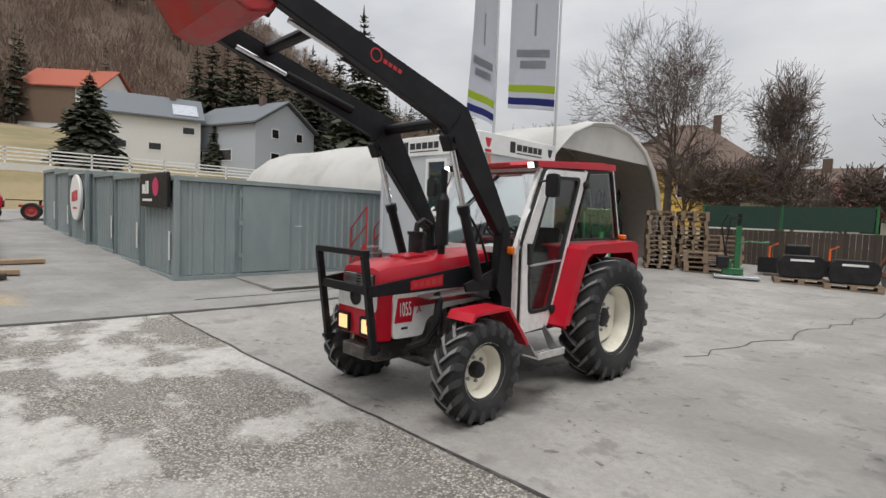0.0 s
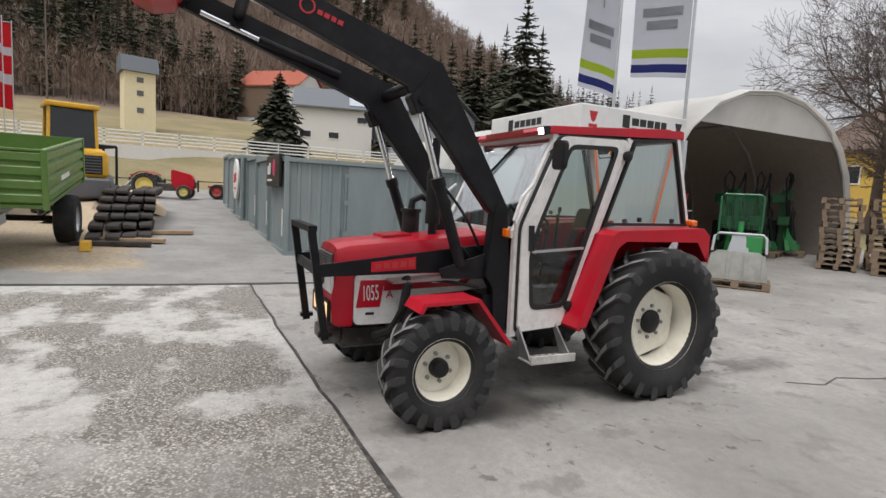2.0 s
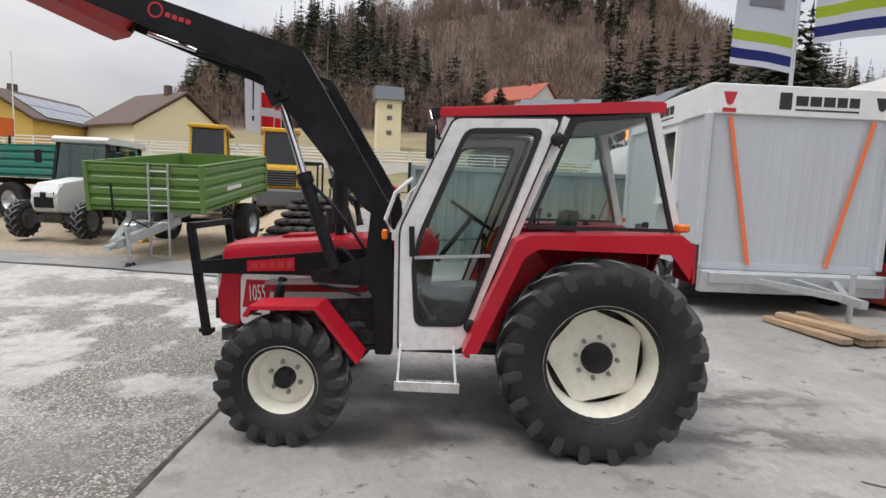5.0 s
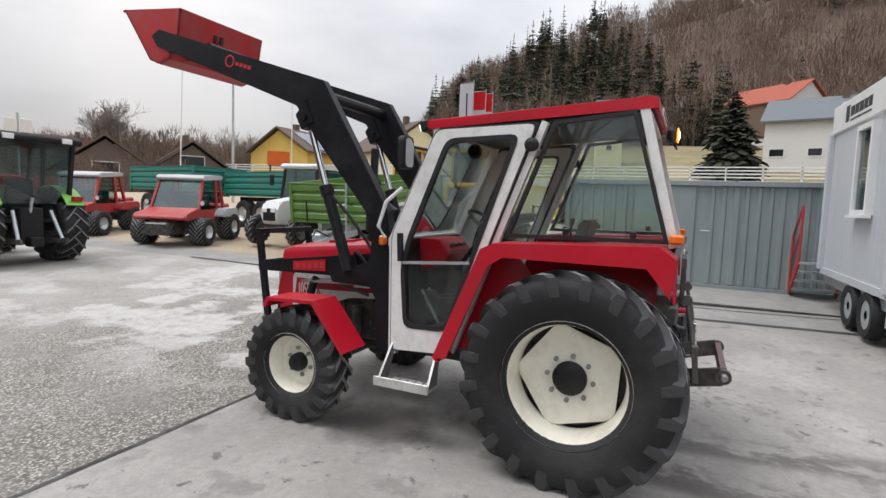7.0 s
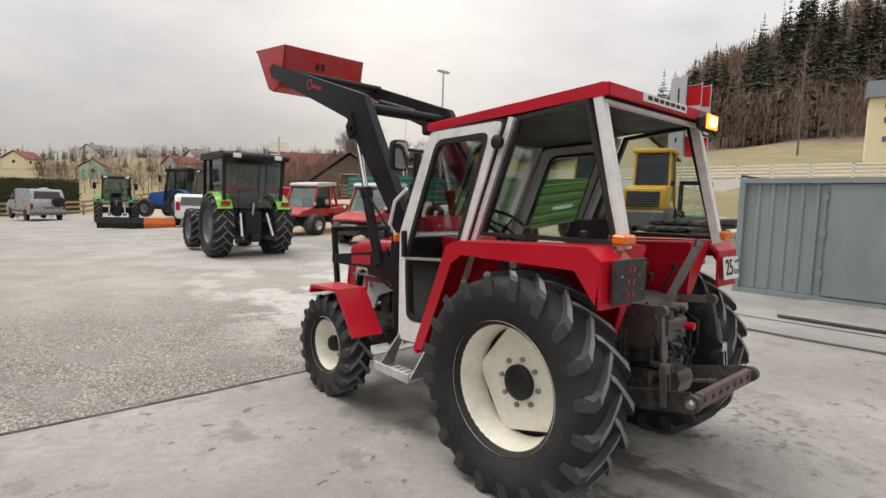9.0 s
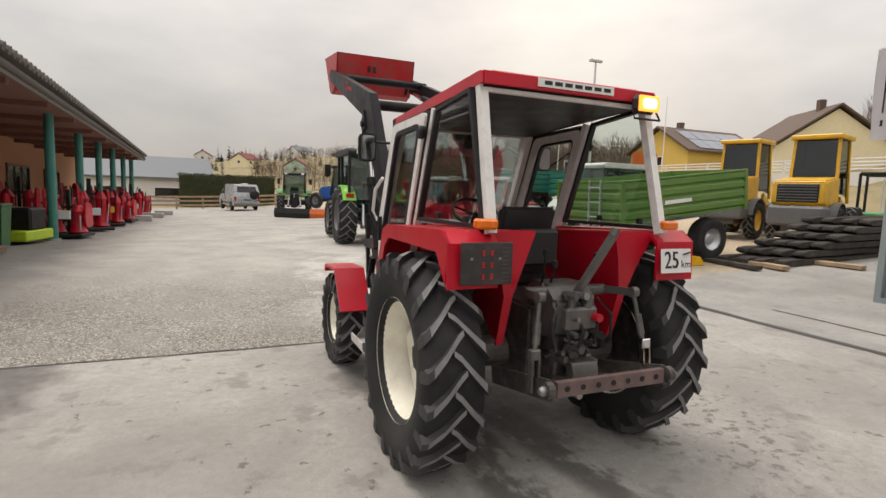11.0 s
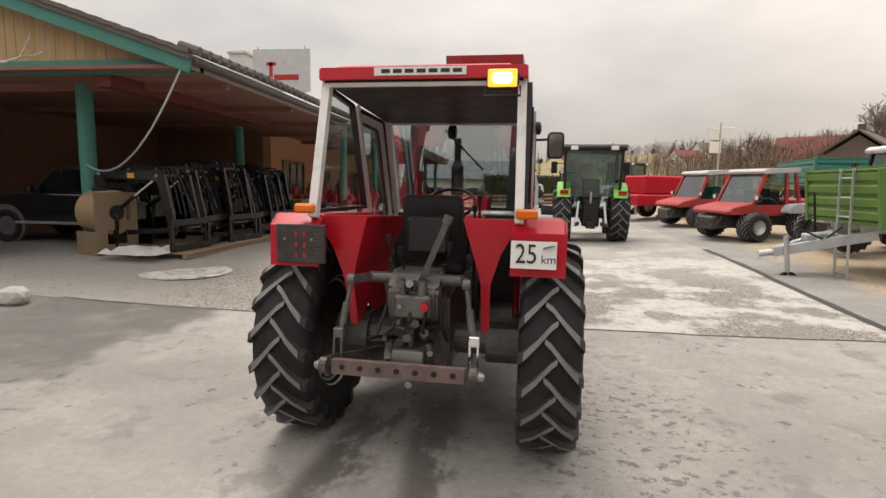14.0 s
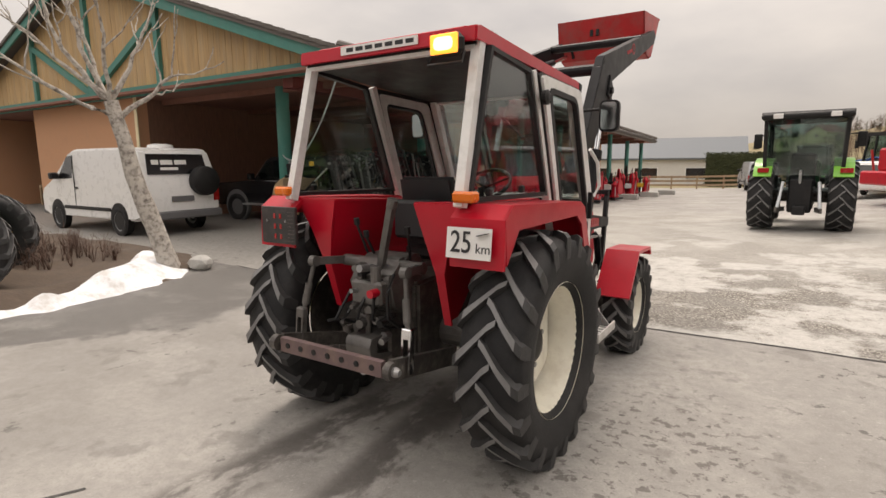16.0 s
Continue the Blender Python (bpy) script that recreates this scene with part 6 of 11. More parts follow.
# ---- storage tent ----
def tent():
    t = thing("storage_tent", "large white arched fabric storage tent with open end", "tent", -8.0, 14.82, ground_z(-9.5, 14.6))
    z0 = ground_z(-9.5, 14.6)
    half = [(3.85, 0.0), (3.84, 0.8), (3.76, 1.65), (3.50, 2.50), (3.02, 3.20), (2.25, 3.80), (1.20, 4.20), (0.0, 4.34)]

    def arch(k, n=28):
        u = min(k, n - k) / (n / 2) * 7
        i = min(6, int(u))
        f = u - i
        y = half[i][0] * (1 - f) + half[i + 1][0] * f
        return (y if k <= n / 2 else -y), half[i][1] * (1 - f) + half[i + 1][1] * f
    n = 28
    bm = B()
    rows = []
    xs = [0.25, 0.0, -0.6] + [-2.4 * i for i in range(1, 8)]
    for i, x in enumerate(xs):
        sag = 1.0 if i % 2 else 0.985
        rows.append([bm.verts.new((x, arch(k)[0] * sag, arch(k)[1] * sag)) for k in range(n + 1)])
    # rounded far end
    for q in (0.93, 0.78, 0.55, 0.25):
        x = -2.4 * 7 - 2.4 * math.sqrt(1 - q * q)
        rows.append([bm.verts.new((x, arch(k)[0] * q, arch(k)[1] * (q ** 0.6))) for k in range(n + 1)])
    for a, b in zip(rows, rows[1:]):
        for k in range(n):
            bm.faces.new((a[k], a[k + 1], b[k + 1], b[k]))
    part("canvas", bm, PVC, t, "off-white canvas skin", smooth=True)
    # second skin just within the canvas; its dark colour stands in for shade
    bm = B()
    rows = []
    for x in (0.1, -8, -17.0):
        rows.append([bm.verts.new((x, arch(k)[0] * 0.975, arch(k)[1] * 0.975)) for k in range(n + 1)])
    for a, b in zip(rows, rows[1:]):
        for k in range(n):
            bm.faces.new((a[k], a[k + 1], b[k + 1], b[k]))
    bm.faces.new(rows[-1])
    part("lining", bm, PVC_IN, t, "inside of the canvas, coloured dark to stand for shade", smooth=True)
    chord = 3.62 - z0
    pts = [arch(k) for k in range(n + 1)]
    up_ = [p for p in pts if p[1] * 0.99 > chord]
    o = [(p[0] * 0.99, p[1] * 0.99) for p in up_]
    part("valance", prism(B(), [(o[0][0], chord)] + o + [(o[-1][0], chord)], 0.12, 0.14, "x"), PVC, t, "canvas closing the top of the open end")
    for x in (0.12, -2.4, -4.8, -7.2, -9.6, -12.0):
        bm = B()
        pipe(bm, [(x, arch(k)[0] * 0.968, arch(k)[1] * 0.968) for k in range(n + 1)], 0.035, 6)
        part("hoop", bm, GALV, t, "steel tent hoop")
    for yy, zz in ((1.6, 0.92), (-1.6, 0.92), (0.0, 0.968)):
        bm = B()
        k = [q for q in range(n + 1) if abs(arch(q)[0] - yy) < 0.35][0]
        rod(bm, (0.1, arch(k)[0] * 0.965, arch(k)[1] * 0.965), (-12, arch(k)[0] * 0.965, arch(k)[1] * 0.965), 0.025, seg=6)
        part("purlin", bm, GALV, t)


tent()

# ---- banner flags ----
def banner(x, y, z0, zflag, w, h, rz, pole_side, stripes, label, marks, top=True, base_thing="flag"):
    t = thing("banner_flag", label, "flag", x, y, z0, rz, "banner flags")
    bm = B()
    rod(bm, (0, 0, 0), (0, 0, zflag + h + 0.15 - z0), 0.035, 0.022, seg=10)
    part("pole", bm, GALV, t, "pale metal pole")
    if top:
        bm = B()
        rod(bm, (0, 0, zflag + h + 0.05 - z0), (pole_side * w, 0, zflag + h + 0.05 - z0), 0.015)
        part("top_arm", bm, GALV, t)
    def sheet(a, b, m, nm, dy=0.0, u0=0.04, u1=1.0):
        bm = B()
        nx, nz = 8, 6
        grid = []
        for i in range(nx + 1):
            u = u0 + (u1 - u0) * i / nx
            col = []
            for j in range(nz + 1):
                v = a + (b - a) * j / nz
                wob = 0.07 * math.sin(u * 5 + v * 0.9) * u * (1.1 - 0.5 * v / h) + dy
                col.append(bm.verts.new((pole_side * w * u, wob, zflag - z0 + v + 0.10 * u * (1 - v / h))))
            grid.append(col)
        for i in range(nx):
            for j in range(nz):
                bm.faces.new((grid[i][j], grid[i + 1][j], grid[i + 1][j + 1], grid[i][j + 1]))
        bmesh.ops.solidify(bm, geom=list(bm.faces), thickness=0.006)
        return part(nm, bm, m, t, smooth=True)
    lo = 0.0
    for hi, m in stripes:
        sheet(lo, hi, m, "cloth_band")
        lo = hi
    for a, b, u0, u1, m in marks:
        for dy in (0.008, -0.014):
            sheet(a, b, m, "cloth_mark", dy, u0, u1)
    return t


DF = ((0.10, FLAG_WHITE), (0.27, FLAG_NAVY), (0.40, FLAG_WHITE), (0.58, FLAG_LIME), (3.6, FLAG_WHITE))
DFM = ((0.98, 1.16, 0.25, 0.78, INK_GREY), (1.24, 1.42, 0.18, 0.86, INK_GREY), (1.75, 2.5, 0.47, 0.51, INK_GREY), (3.1, 3.3, 0.0, 1.0, FLAG_LIME))
banner(-7.19, 10.83, 3.45, 4.25, 1.15, 3.6, 213, 1, DF, "white banner flag with lime and navy stripes above the cabin", DFM)
banner(-8.55, 10.2, 3.45, 3.95, 1.15, 3.6, 280, 1, DF, "white banner flag with lime and navy stripes, seen edge-on", DFM)

# ---- pallets, machines and boxes at the tent side ----
FIRST_PALLET = []


def pallet_at(m, label, group=""):
    """A four-way pallet, board by board; later ones are copies of the first."""
    if FIRST_PALLET:
        return copy_thing(FIRST_PALLET[0], m)
    t = tagged(new("pallet"), label, "pallet", group)
    t.matrix_basis = m
    FIRST_PALLET.append(t)
    kinds = (("deck_board", (1.2, 0.10, 0.022), [(0, -0.35 + q * 0.175, 0.133) for q in range(5)]), ("stringer", (0.14, 0.8, 0.022), [(x, 0, 0.111) for x in (-0.53, 0, 0.53)]), ("block", (0.14, 0.10, 0.078), [(x, y, 0.061) for x in (-0.53, 0, 0.53) for y in (-0.35, 0, 0.35)]), ("bottom_board", (1.2, 0.10, 0.022), [(0, y, 0.011) for y in (-0.35, 0, 0.35)]))
    for nm, d, spots in kinds:
        bm = B()
        box(bm, -d[0] / 2, d[0] / 2, -d[1] / 2, d[1] / 2, -d[2] / 2, d[2] / 2)
        first = part(nm, bm, PLANK, t)
        for q, p in enumerate(spots):
            o = first if q == 0 else new(nm, first.data)
            o.parent = t
            o.location = p
    return t


def pallet_stack(x, y, n, rz, label):
    z = ground_z(x, y)
    rnd = random.Random(int(x * 10))
    for k in range(n):
        pallet_at(pose(x + rnd.uniform(-0.03, 0.03), y + rnd.uniform(-0.03, 0.03), z + k * 0.1455, 0, 0, rz + rnd.uniform(-2.5, 2.5)), label, "stacked pallets")


pallet_stack(-6.95, 16.55, 12, 118, "weathered wooden pallet in a stack by the tent")
pallet_stack(-6.35, 17.55, 12, 116, "weathered wooden pallet in a stack by the tent")
pallet_stack(-5.60, 16.7, 4, 20, "weathered wooden pallet in a stack by the tent")
pallet_stack(-5.7, 18.3, 7, 20, "weathered wooden pallet in a stack by the tent")


def simple_wheel(parent, x, y, z, R, w, rim_r, rim_mat, axis="y", lug=False, n=18, label=""):
    if lug:
        bm = tyre_mesh(R, w, rim_r, 0.035, 32)
    else:
        bm = B()
        h = w / 2
        lathe(bm, [(rim_r, -h * 0.8), (rim_r + (R - rim_r) * 0.6, -h), (R * 0.97, -h * 0.85), (R, -h * 0.4), (R, h * 0.4), (R * 0.97, h * 0.85), (rim_r + (R - rim_r) * 0.6, h), (rim_r, h * 0.8)], "y", 28, closed=True)
    tw = part("wheel", bm, RUBBER, parent, label or "black rubber tyre", smooth=not lug)
    tw.location = (x, y, z)
    if axis == "x":
        tw.rotation_euler = (0, 0, radians(90))
    if lug:
        add_lugs(tw, R, w, n, 0.035)
    bm = B()
    for s in (-1, 1):
        h = s * w / 2
        lathe(bm, [(rim_r + 0.01, h * 0.85), (rim_r - 0.02, h * 0.6), (rim_r * 0.55, h * 0.35), (rim_r * 0.42, h * 0.55), (0.001, h * 0.6)], "y", 24, caps=False)
    part("rim", bm, rim_mat, tw, smooth=True)
    return tw


def winch():
    t = thing("forestry_winch", "grey and green forestry winch with mesh guard on a pallet", "winch", -6.35, 11.75, ground_z(-6.3, 11.8) + 0.0, 33)
    pallet_at(pose(-6.35, 11.75, ground_z(-6.3, 11.8), 0, 0, 33), "")
    bm = B()
    prism(bm, [(-0.55, 0.15), (0.55, 0.15), (0.48, 0.62), (0.36, 0.72), (-0.36, 0.72), (-0.48, 0.62)], -0.32, -0.26)
    for k in (-0.45, -0.15, 0.15, 0.45):
        box(bm, k - 0.02, k + 0.02, -0.36, -0.32, 0.16, 0.66)
    part("blade", bm, mat("pale_grey_paint", (0.42, 0.43, 0.40), 0.55, var=0.12, dirt=MUD, dirt_amount=0.4), t, "pale grey ribbed blade")
    bm = B()
    hexa(bm, [(-0.28, -0.26, 0.3), (0.28, -0.26, 0.3), (0.28, 0.28, 0.3), (-0.28, 0.28, 0.3), (-0.12, -0.2, 1.05), (0.10, -0.2, 1.05), (0.10, 0.1, 1.05), (-0.12, 0.1, 1.05)])
    part("housing", bm, OFFICE, t, "grey sheet housing")
    bm = B()
    box(bm, 0.12, 0.40, -0.22, 0.05, 0.55, 1.02, 0.01)
    rod(bm, (0.0, -0.1, 1.02), (0.0, -0.1, 1.30), 0.05)
    part("gear_case", bm, GREEN_MC, t, "green gear case")
    bm = B()
    pipe(bm, [(-0.46, -0.28, 0.70), (-0.44, -0.24, 1.0), (-0.36, -0.2, 1.06), (0.40, -0.2, 1.06), (0.46, -0.24, 1.0), (0.48, -0.28, 0.70)], 0.025)
    part("guard_bow", bm, OFFICE, t)
    bm = B()
    pipe(bm, [(-0.40, 0.10, 0.9), (-0.40, 0.10, 1.78), (-0.34, 0.10, 1.84), (0.30, 0.10, 1.84), (0.36, 0.10, 1.78), (0.36, 0.10, 0.9)], 0.022)
    part("guard_frame", bm, GREEN_DK, t, "dark green guard frame")
    bm = B()
    for k in range(19):
        xx = -0.38 + k * 0.04
        rod(bm, (xx, 0.10, 1.15), (xx, 0.10, 1.82), 0.004, seg=4)
    for k in range(17):
        zz = 1.16 + k * 0.04
        rod(bm, (-0.39, 0.10, zz), (0.35, 0.10, zz), 0.004, seg=4)
    part("mesh", bm, GREEN_DK, t, "fine green wire mesh", kind="stuff")


winch()


def splitter(x, y, rz, label, col, h=1.5):
    t = thing("log_splitter", label, "machine", x, y, None, rz, "log splitters")
    bm = B()
    box(bm, -0.55, 0.55, -0.35, 0.35, 0.03, 0.10, 0.01)
    part("base_frame", bm, GALV, t)
    bm = B()
    for q in (-0.07, 0.07):
        box(bm, -0.07, 0.07, q - 0.018, q + 0.018, 0.1, h, 0.006)
    box(bm, -0.05, -0.02, -0.07, 0.07, 0.1, h, 0.004)
    part("column", bm, col, t, "painted steel column")
    bm = B()
    box(bm, -0.35, 0.16, -0.16, 0.16, 0.12, 0.30, 0.02)
    box(bm, -0.33, -0.12, -0.13, 0.13, 0.30, 0.52, 0.02)
    part("pump_box", bm, col, t)
    bm = B()
    rod(bm, (0.01, 0, h * 0.62), (0.01, 0, h + 0.30), 0.045, seg=12)
    rod(bm, (0.01, 0, h + 0.27), (0.01, 0, h + 0.33), 0.06, seg=12)
    part("ram", bm, BLACK, t)
    bm = B()
    prism(bm, [(-0.02, h * 0.62), (0.12, h * 0.62), (0.06, h * 0.44), (0.0, h * 0.44)], -0.02, 0.02)
    part("wedge", bm, STEEL, t)
    bm = B()
    for q in (0.14, -0.14):
        pipe(bm, [(0.0, q * 0.5, h * 0.66), (0.25, q, h * 0.72), (0.62, q * 1.6, h * 0.70)], 0.018, 6)
        rod(bm, (0.62, q * 1.6, h * 0.70), (0.72, q * 1.7, h * 0.72), 0.026, seg=8)
    part("arm", bm, col, t)
    bm = B()
    pipe(bm, [(0.0, 0.1, h + 0.25), (-0.28, 0.12, h + 0.32), (-0.42, 0.1, h), (-0.3, 0.1, h * 0.5), (-0.2, 0.1, 0.3)], 0.022, 6)
    pipe(bm, [(0.0, -0.1, h + 0.2), (-0.22, -0.12, h + 0.2), (-0.3, -0.1, h * 0.6), (-0.2, -0.1, 0.3)], 0.02, 6)
    part("hose", bm, BLACK, t, "black hydraulic hose")
    bm = B()
    box(bm, -0.5, -0.2, -0.22, 0.22, 0.3, 0.62, 0.03)
    part("tank", bm, BLACK if col in (GREEN_MC, GREEN_DK) else RED_OLD, t)
    return t


splitter(-4.55, 16.0, 20, "dark green upright log splitter with black hoses", GREEN_DK, 1.45)


def wood_crane(x, y, rz, label, col):
    """A three-point implement: green legs and mast, black rams and high hose loops, on a pallet."""
    t = thing("forest_machine", label, "machine", x, y, ground_z(x, y) + 0.145, rz, "machines stored in the tent")
    pallet_at(pose(x, y, ground_z(x, y), 0, 0, rz), "")
    bm = B()
    prism(bm, [(-0.30, 0.0), (0.30, 0.0), (0.16, 0.55), (0.13, 1.75), (-0.13, 1.75), (-0.16, 0.55)], -0.10, 0.10, bev=0.01)
    part("mast", bm, col, t, "dark green steel mast")
    for s in (1, -1):
        bm = B()
        beam(bm, (0.05, s * 0.10, 0.60), (0.22, s * 0.55, 0.0), 0.08, 0.10)
        part("leg", bm, GREEN_MC, t, "green splayed leg")
        bm = B()
        rod(bm, (0.16, s * 0.20, 0.45), (0.10, s * 0.16, 1.45), 0.045)
        part("ram", bm, BLACK, t)
        bm = B()
        pipe(bm, [(0.0, s * 0.12, 1.6), (0.10, s * 0.25, 2.05), (0.05, s * 0.42, 2.22), (0.0, s * 0.56, 2.05), (0.05, s * 0.55, 1.5), (0.1, s * 0.4, 1.0)], 0.030, 7)
        part("hose_loop", bm, BLACK, t, "black looped hydraulic hose")
    bm = B()
    box(bm, -0.34, 0.05, -0.42, 0.42, 1.35, 1.62, 0.03)
    part("valve_bank", bm, GREEN_DK, t)
    for q in range(5):
        bm = B()
        rod(bm, (-0.15, -0.32 + 0.16 * q, 1.60), (-0.10, -0.32 + 0.16 * q, 1.86), 0.012, seg=6)
        part("lever", bm, (STEEL, BLACK)[q % 2], t)
    bm = B()
    box(bm, -0.40, -0.12, -0.30, 0.30, 0.25, 0.85, 0.04)
    part("tank", bm, BLACK, t, "black oil tank")
    bm = B()
    box(bm, -0.14, 0.16, -0.50, 0.50, 0.72, 0.98, 0.03)
    part("cross_beam", bm, GREEN_DK, t)
    for s in (0.34, -0.34):
        bm = B()
        prism(bm, [(0.10, 0.10), (0.42, 0.02), (0.46, 0.10), (0.20, 0.50), (0.12, 0.72)], s - 0.03, s + 0.03, bev=0.006)
        part("grab_arm", bm, GREEN_MC, t, "green curved grab arm")
        bm = B()
        rod(bm, (0.18, s * 0.7, 0.95), (0.30, s * 0.8, 0.30), 0.035)
        part("ram", bm, BLACK, t)
        bm = B()
        pipe(bm, [(0.05, s, 1.4), (0.22, s * 1.3, 1.1), (0.18, s * 0.9, 0.7)], 0.016, 6)
        part("hose", bm, BLACK, t)
    bm = B()
    box(bm, 0.12, 0.34, -0.24, 0.20, 0.05, 0.30, 0.03)
    part("pump", bm, GALV, t)


for k, (x, y) in enumerate(((-9.35, 15.75), (-9.15, 16.7), (-8.95, 17.55))):
    wood_crane(x, y, 8 + 9 * k, "dark green forest machine with black hose loops", (GREEN_DK, GREASE, GREEN_DK)[k])
splitter(-10.6, 14.0, 95, "dull red machine stored deep in the tent", RED_OLD, 1.35)


def snow_thrower(x, y, rz):
    t = thing("snow_thrower", "worn red and white snow thrower between cabin and winch", "machine", x, y, None, rz)
    bm = B()
    prism(bm, [(-0.45, 0.08), (0.42, 0.05), (0.50, 0.45), (0.25, 0.72), (-0.40, 0.68)], -0.55, 0.55, bev=0.02)
    part("housing", bm, RED_OLD, t, "faded red housing")
    bm = B()
    box(bm, -0.35, 0.25, -0.45, 0.45, 0.70, 1.15, 0.04)
    part("engine", bm, BLACK, t, "black engine block")
    for s in (0.40, -0.25):
        bm = B()
        beam(bm, (0.30, s, 0.15), (0.16, s, 1.22), 0.03, 0.09)
        part("white_strut", bm, WHITE, t, "white painted strut")
    bm = B()
    hexa(bm, [(-0.20, -0.10, 1.15), (0.10, -0.14, 1.15), (0.10, 0.10, 1.15), (-0.20, 0.06, 1.15), (-0.25, -0.10, 1.80), (0.35, -0.34, 1.80), (0.36, -0.31, 1.80), (-0.24, -0.07, 1.80)])
    part("chute", bm, RED_OLD, t, "red flared chute sheet")
    bm = B()
    pipe(bm, [(-0.2, 0.2, 1.1), (-0.1, 0.35, 1.38), (0.1, 0.75, 1.42)], 0.02, 6)
    part("handle", bm, STEEL, t)
    for s in (0.5, -0.5):
        simple_wheel(t, -0.35, s, 0.24, 0.24, 0.14, 0.12, GALV)


snow_thrower(-7.95, 11.75, 20)

# timber under the cabin's drawbar
for k, (dx, dy, dz, rz) in enumerate(((0.0, -0.10, 0.0, 10), (0.05, 0.12, 0.0, 12), (0.02, 0.34, 0.0, 8), (0.10, 0.06, 0.082, 16), (0.04, 0.30, 0.082, 5))):
    bm = B()
    box(bm, -0.62, 0.62, -0.09, 0.09, 0.0, 0.08, 0.012)
    o = part("timber_skid", bm, TIMBER)
    o.matrix_basis = pose(-6.2 + dx, 9.30 + dy, ground_z(-6.2, 9.4) + 0.012 + dz, 0, 0, rz)
    tagged(o, "weathered timber skid stacked under a trailer drawbar", "timber", "timber skids")


def ballast(x, y, rz):
    t = thing("front_weight", "black plastic-cased tractor front weight on a pallet", "ballast", x, y, None, rz, "front weights")
    pallet_at(pose(x, y, ground_z(x, y), 0, 0, rz), "")
    bm = B()
    prism(bm, rounded([(-0.48, 0.16), (0.48, 0.16), (0.54, 0.5), (0.44, 0.74), (-0.44, 0.74), (-0.54, 0.5)], 0.08), -0.32, 0.32, bev=0.03)
    part("casing", bm, BLACK, t, "black rounded casing", smooth=True)
    bm = B()
    box(bm, -0.26, 0.26, -0.326, -0.32, 0.60, 0.655)
    part("lettering_bar", bm, INK_WHITE, t)


ballast(-3.22, 16.75, 18)
ballast(-2.08, 16.75, 12)

t = thing("orange_mulcher", "orange and black mulching machine by the fence", "machine", -3.55, 18.05, None, 10)
bm = B()
box(bm, -0.9, 0.9, -0.3, 0.3, 0.25, 0.5, 0.03)
part("body", bm, ORANGE, t)
bm = B()
box(bm, -0.95, 0.95, -0.35, -0.3, 0.1, 0.55)
box(bm, -0.3, 0.3, -0.2, 0.4, 0.5, 0.95, 0.04)
part("flap", bm, BLACK, t)
for s in (-0.7, 0.0, 0.75):
    bm = B()
    pipe(bm, [(s, 0.1, 0.5), (s, 0.1, 0.85), (s + 0.2, 0.1, 0.95)], 0.03)
    part("bracket", bm, ORANGE, t)
t = thing("rusty_implement", "rust-brown iron implement by the fence", "machine", -1.3, 18.2, None, -10)
bm = B()
box(bm, -0.8, 0.8, -0.3, 0.3, 0.3, 0.42)
beam(bm, (-0.5, 0, 0.4), (-0.1, 0, 1.25), 0.06, 0.06)
beam(bm, (0.5, 0, 0.4), (-0.1, 0, 1.25), 0.06, 0.06)
part("frame", bm, mat("rusted_iron", (0.15, 0.065, 0.04), 0.85, var=0.3), t)
for k in range(5):
    bm = B()
    lathe(bm, [(0.28, -0.01), (0.30, 0), (0.28, 0.01)], "x", 20, (-0.6 + 0.3 * k, 0, 0.30))
    part("disc", bm, STEEL, t)

# fence along the yard's north side
fence_z = ground_z(2, 20)
t = thing("boundary_fence", "tall brown board fence topped with dark green netting", "fence", -7.0, 20.2, fence_z)
bd = B()
box(bd, 0, 0.145, -0.012, 0.012, 0.0, 1.45)
me = None
for k in range(130):
    if me is None:
        o = part("board", bd, mat("old_fence_boards", (0.06, 0.045, 0.036), 0.85, var=0.3, rand=0.35, stretch=(8, 8, 0.6)), t)
        me = o.data
    else:
        o = new("board", me)
        o.parent = t
    o.location = (k * 0.155, 0.0, 0.0)
for k in range(9):
    bm = B()
    rod(bm, (k * 2.45 + 0.05, 0.05, 0), (k * 2.45 + 0.05, 0.05, 2.3 if k < 3 else 1.5), 0.04)
    part("post", bm, GREEN_DK, t)
    if k < 2:
        bm = B()
        box(bm, k * 2.45 + 0.06, k * 2.45 + 2.44, 0.03, 0.045, 1.5, 2.25)
        part("net_panel", bm, mat("green_windbreak_net", (0.016, 0.045, 0.032), 0.8, var=0.2) if k == 0 else bpy.data.materials["green_windbreak_net"], t, "dark green windbreak net")

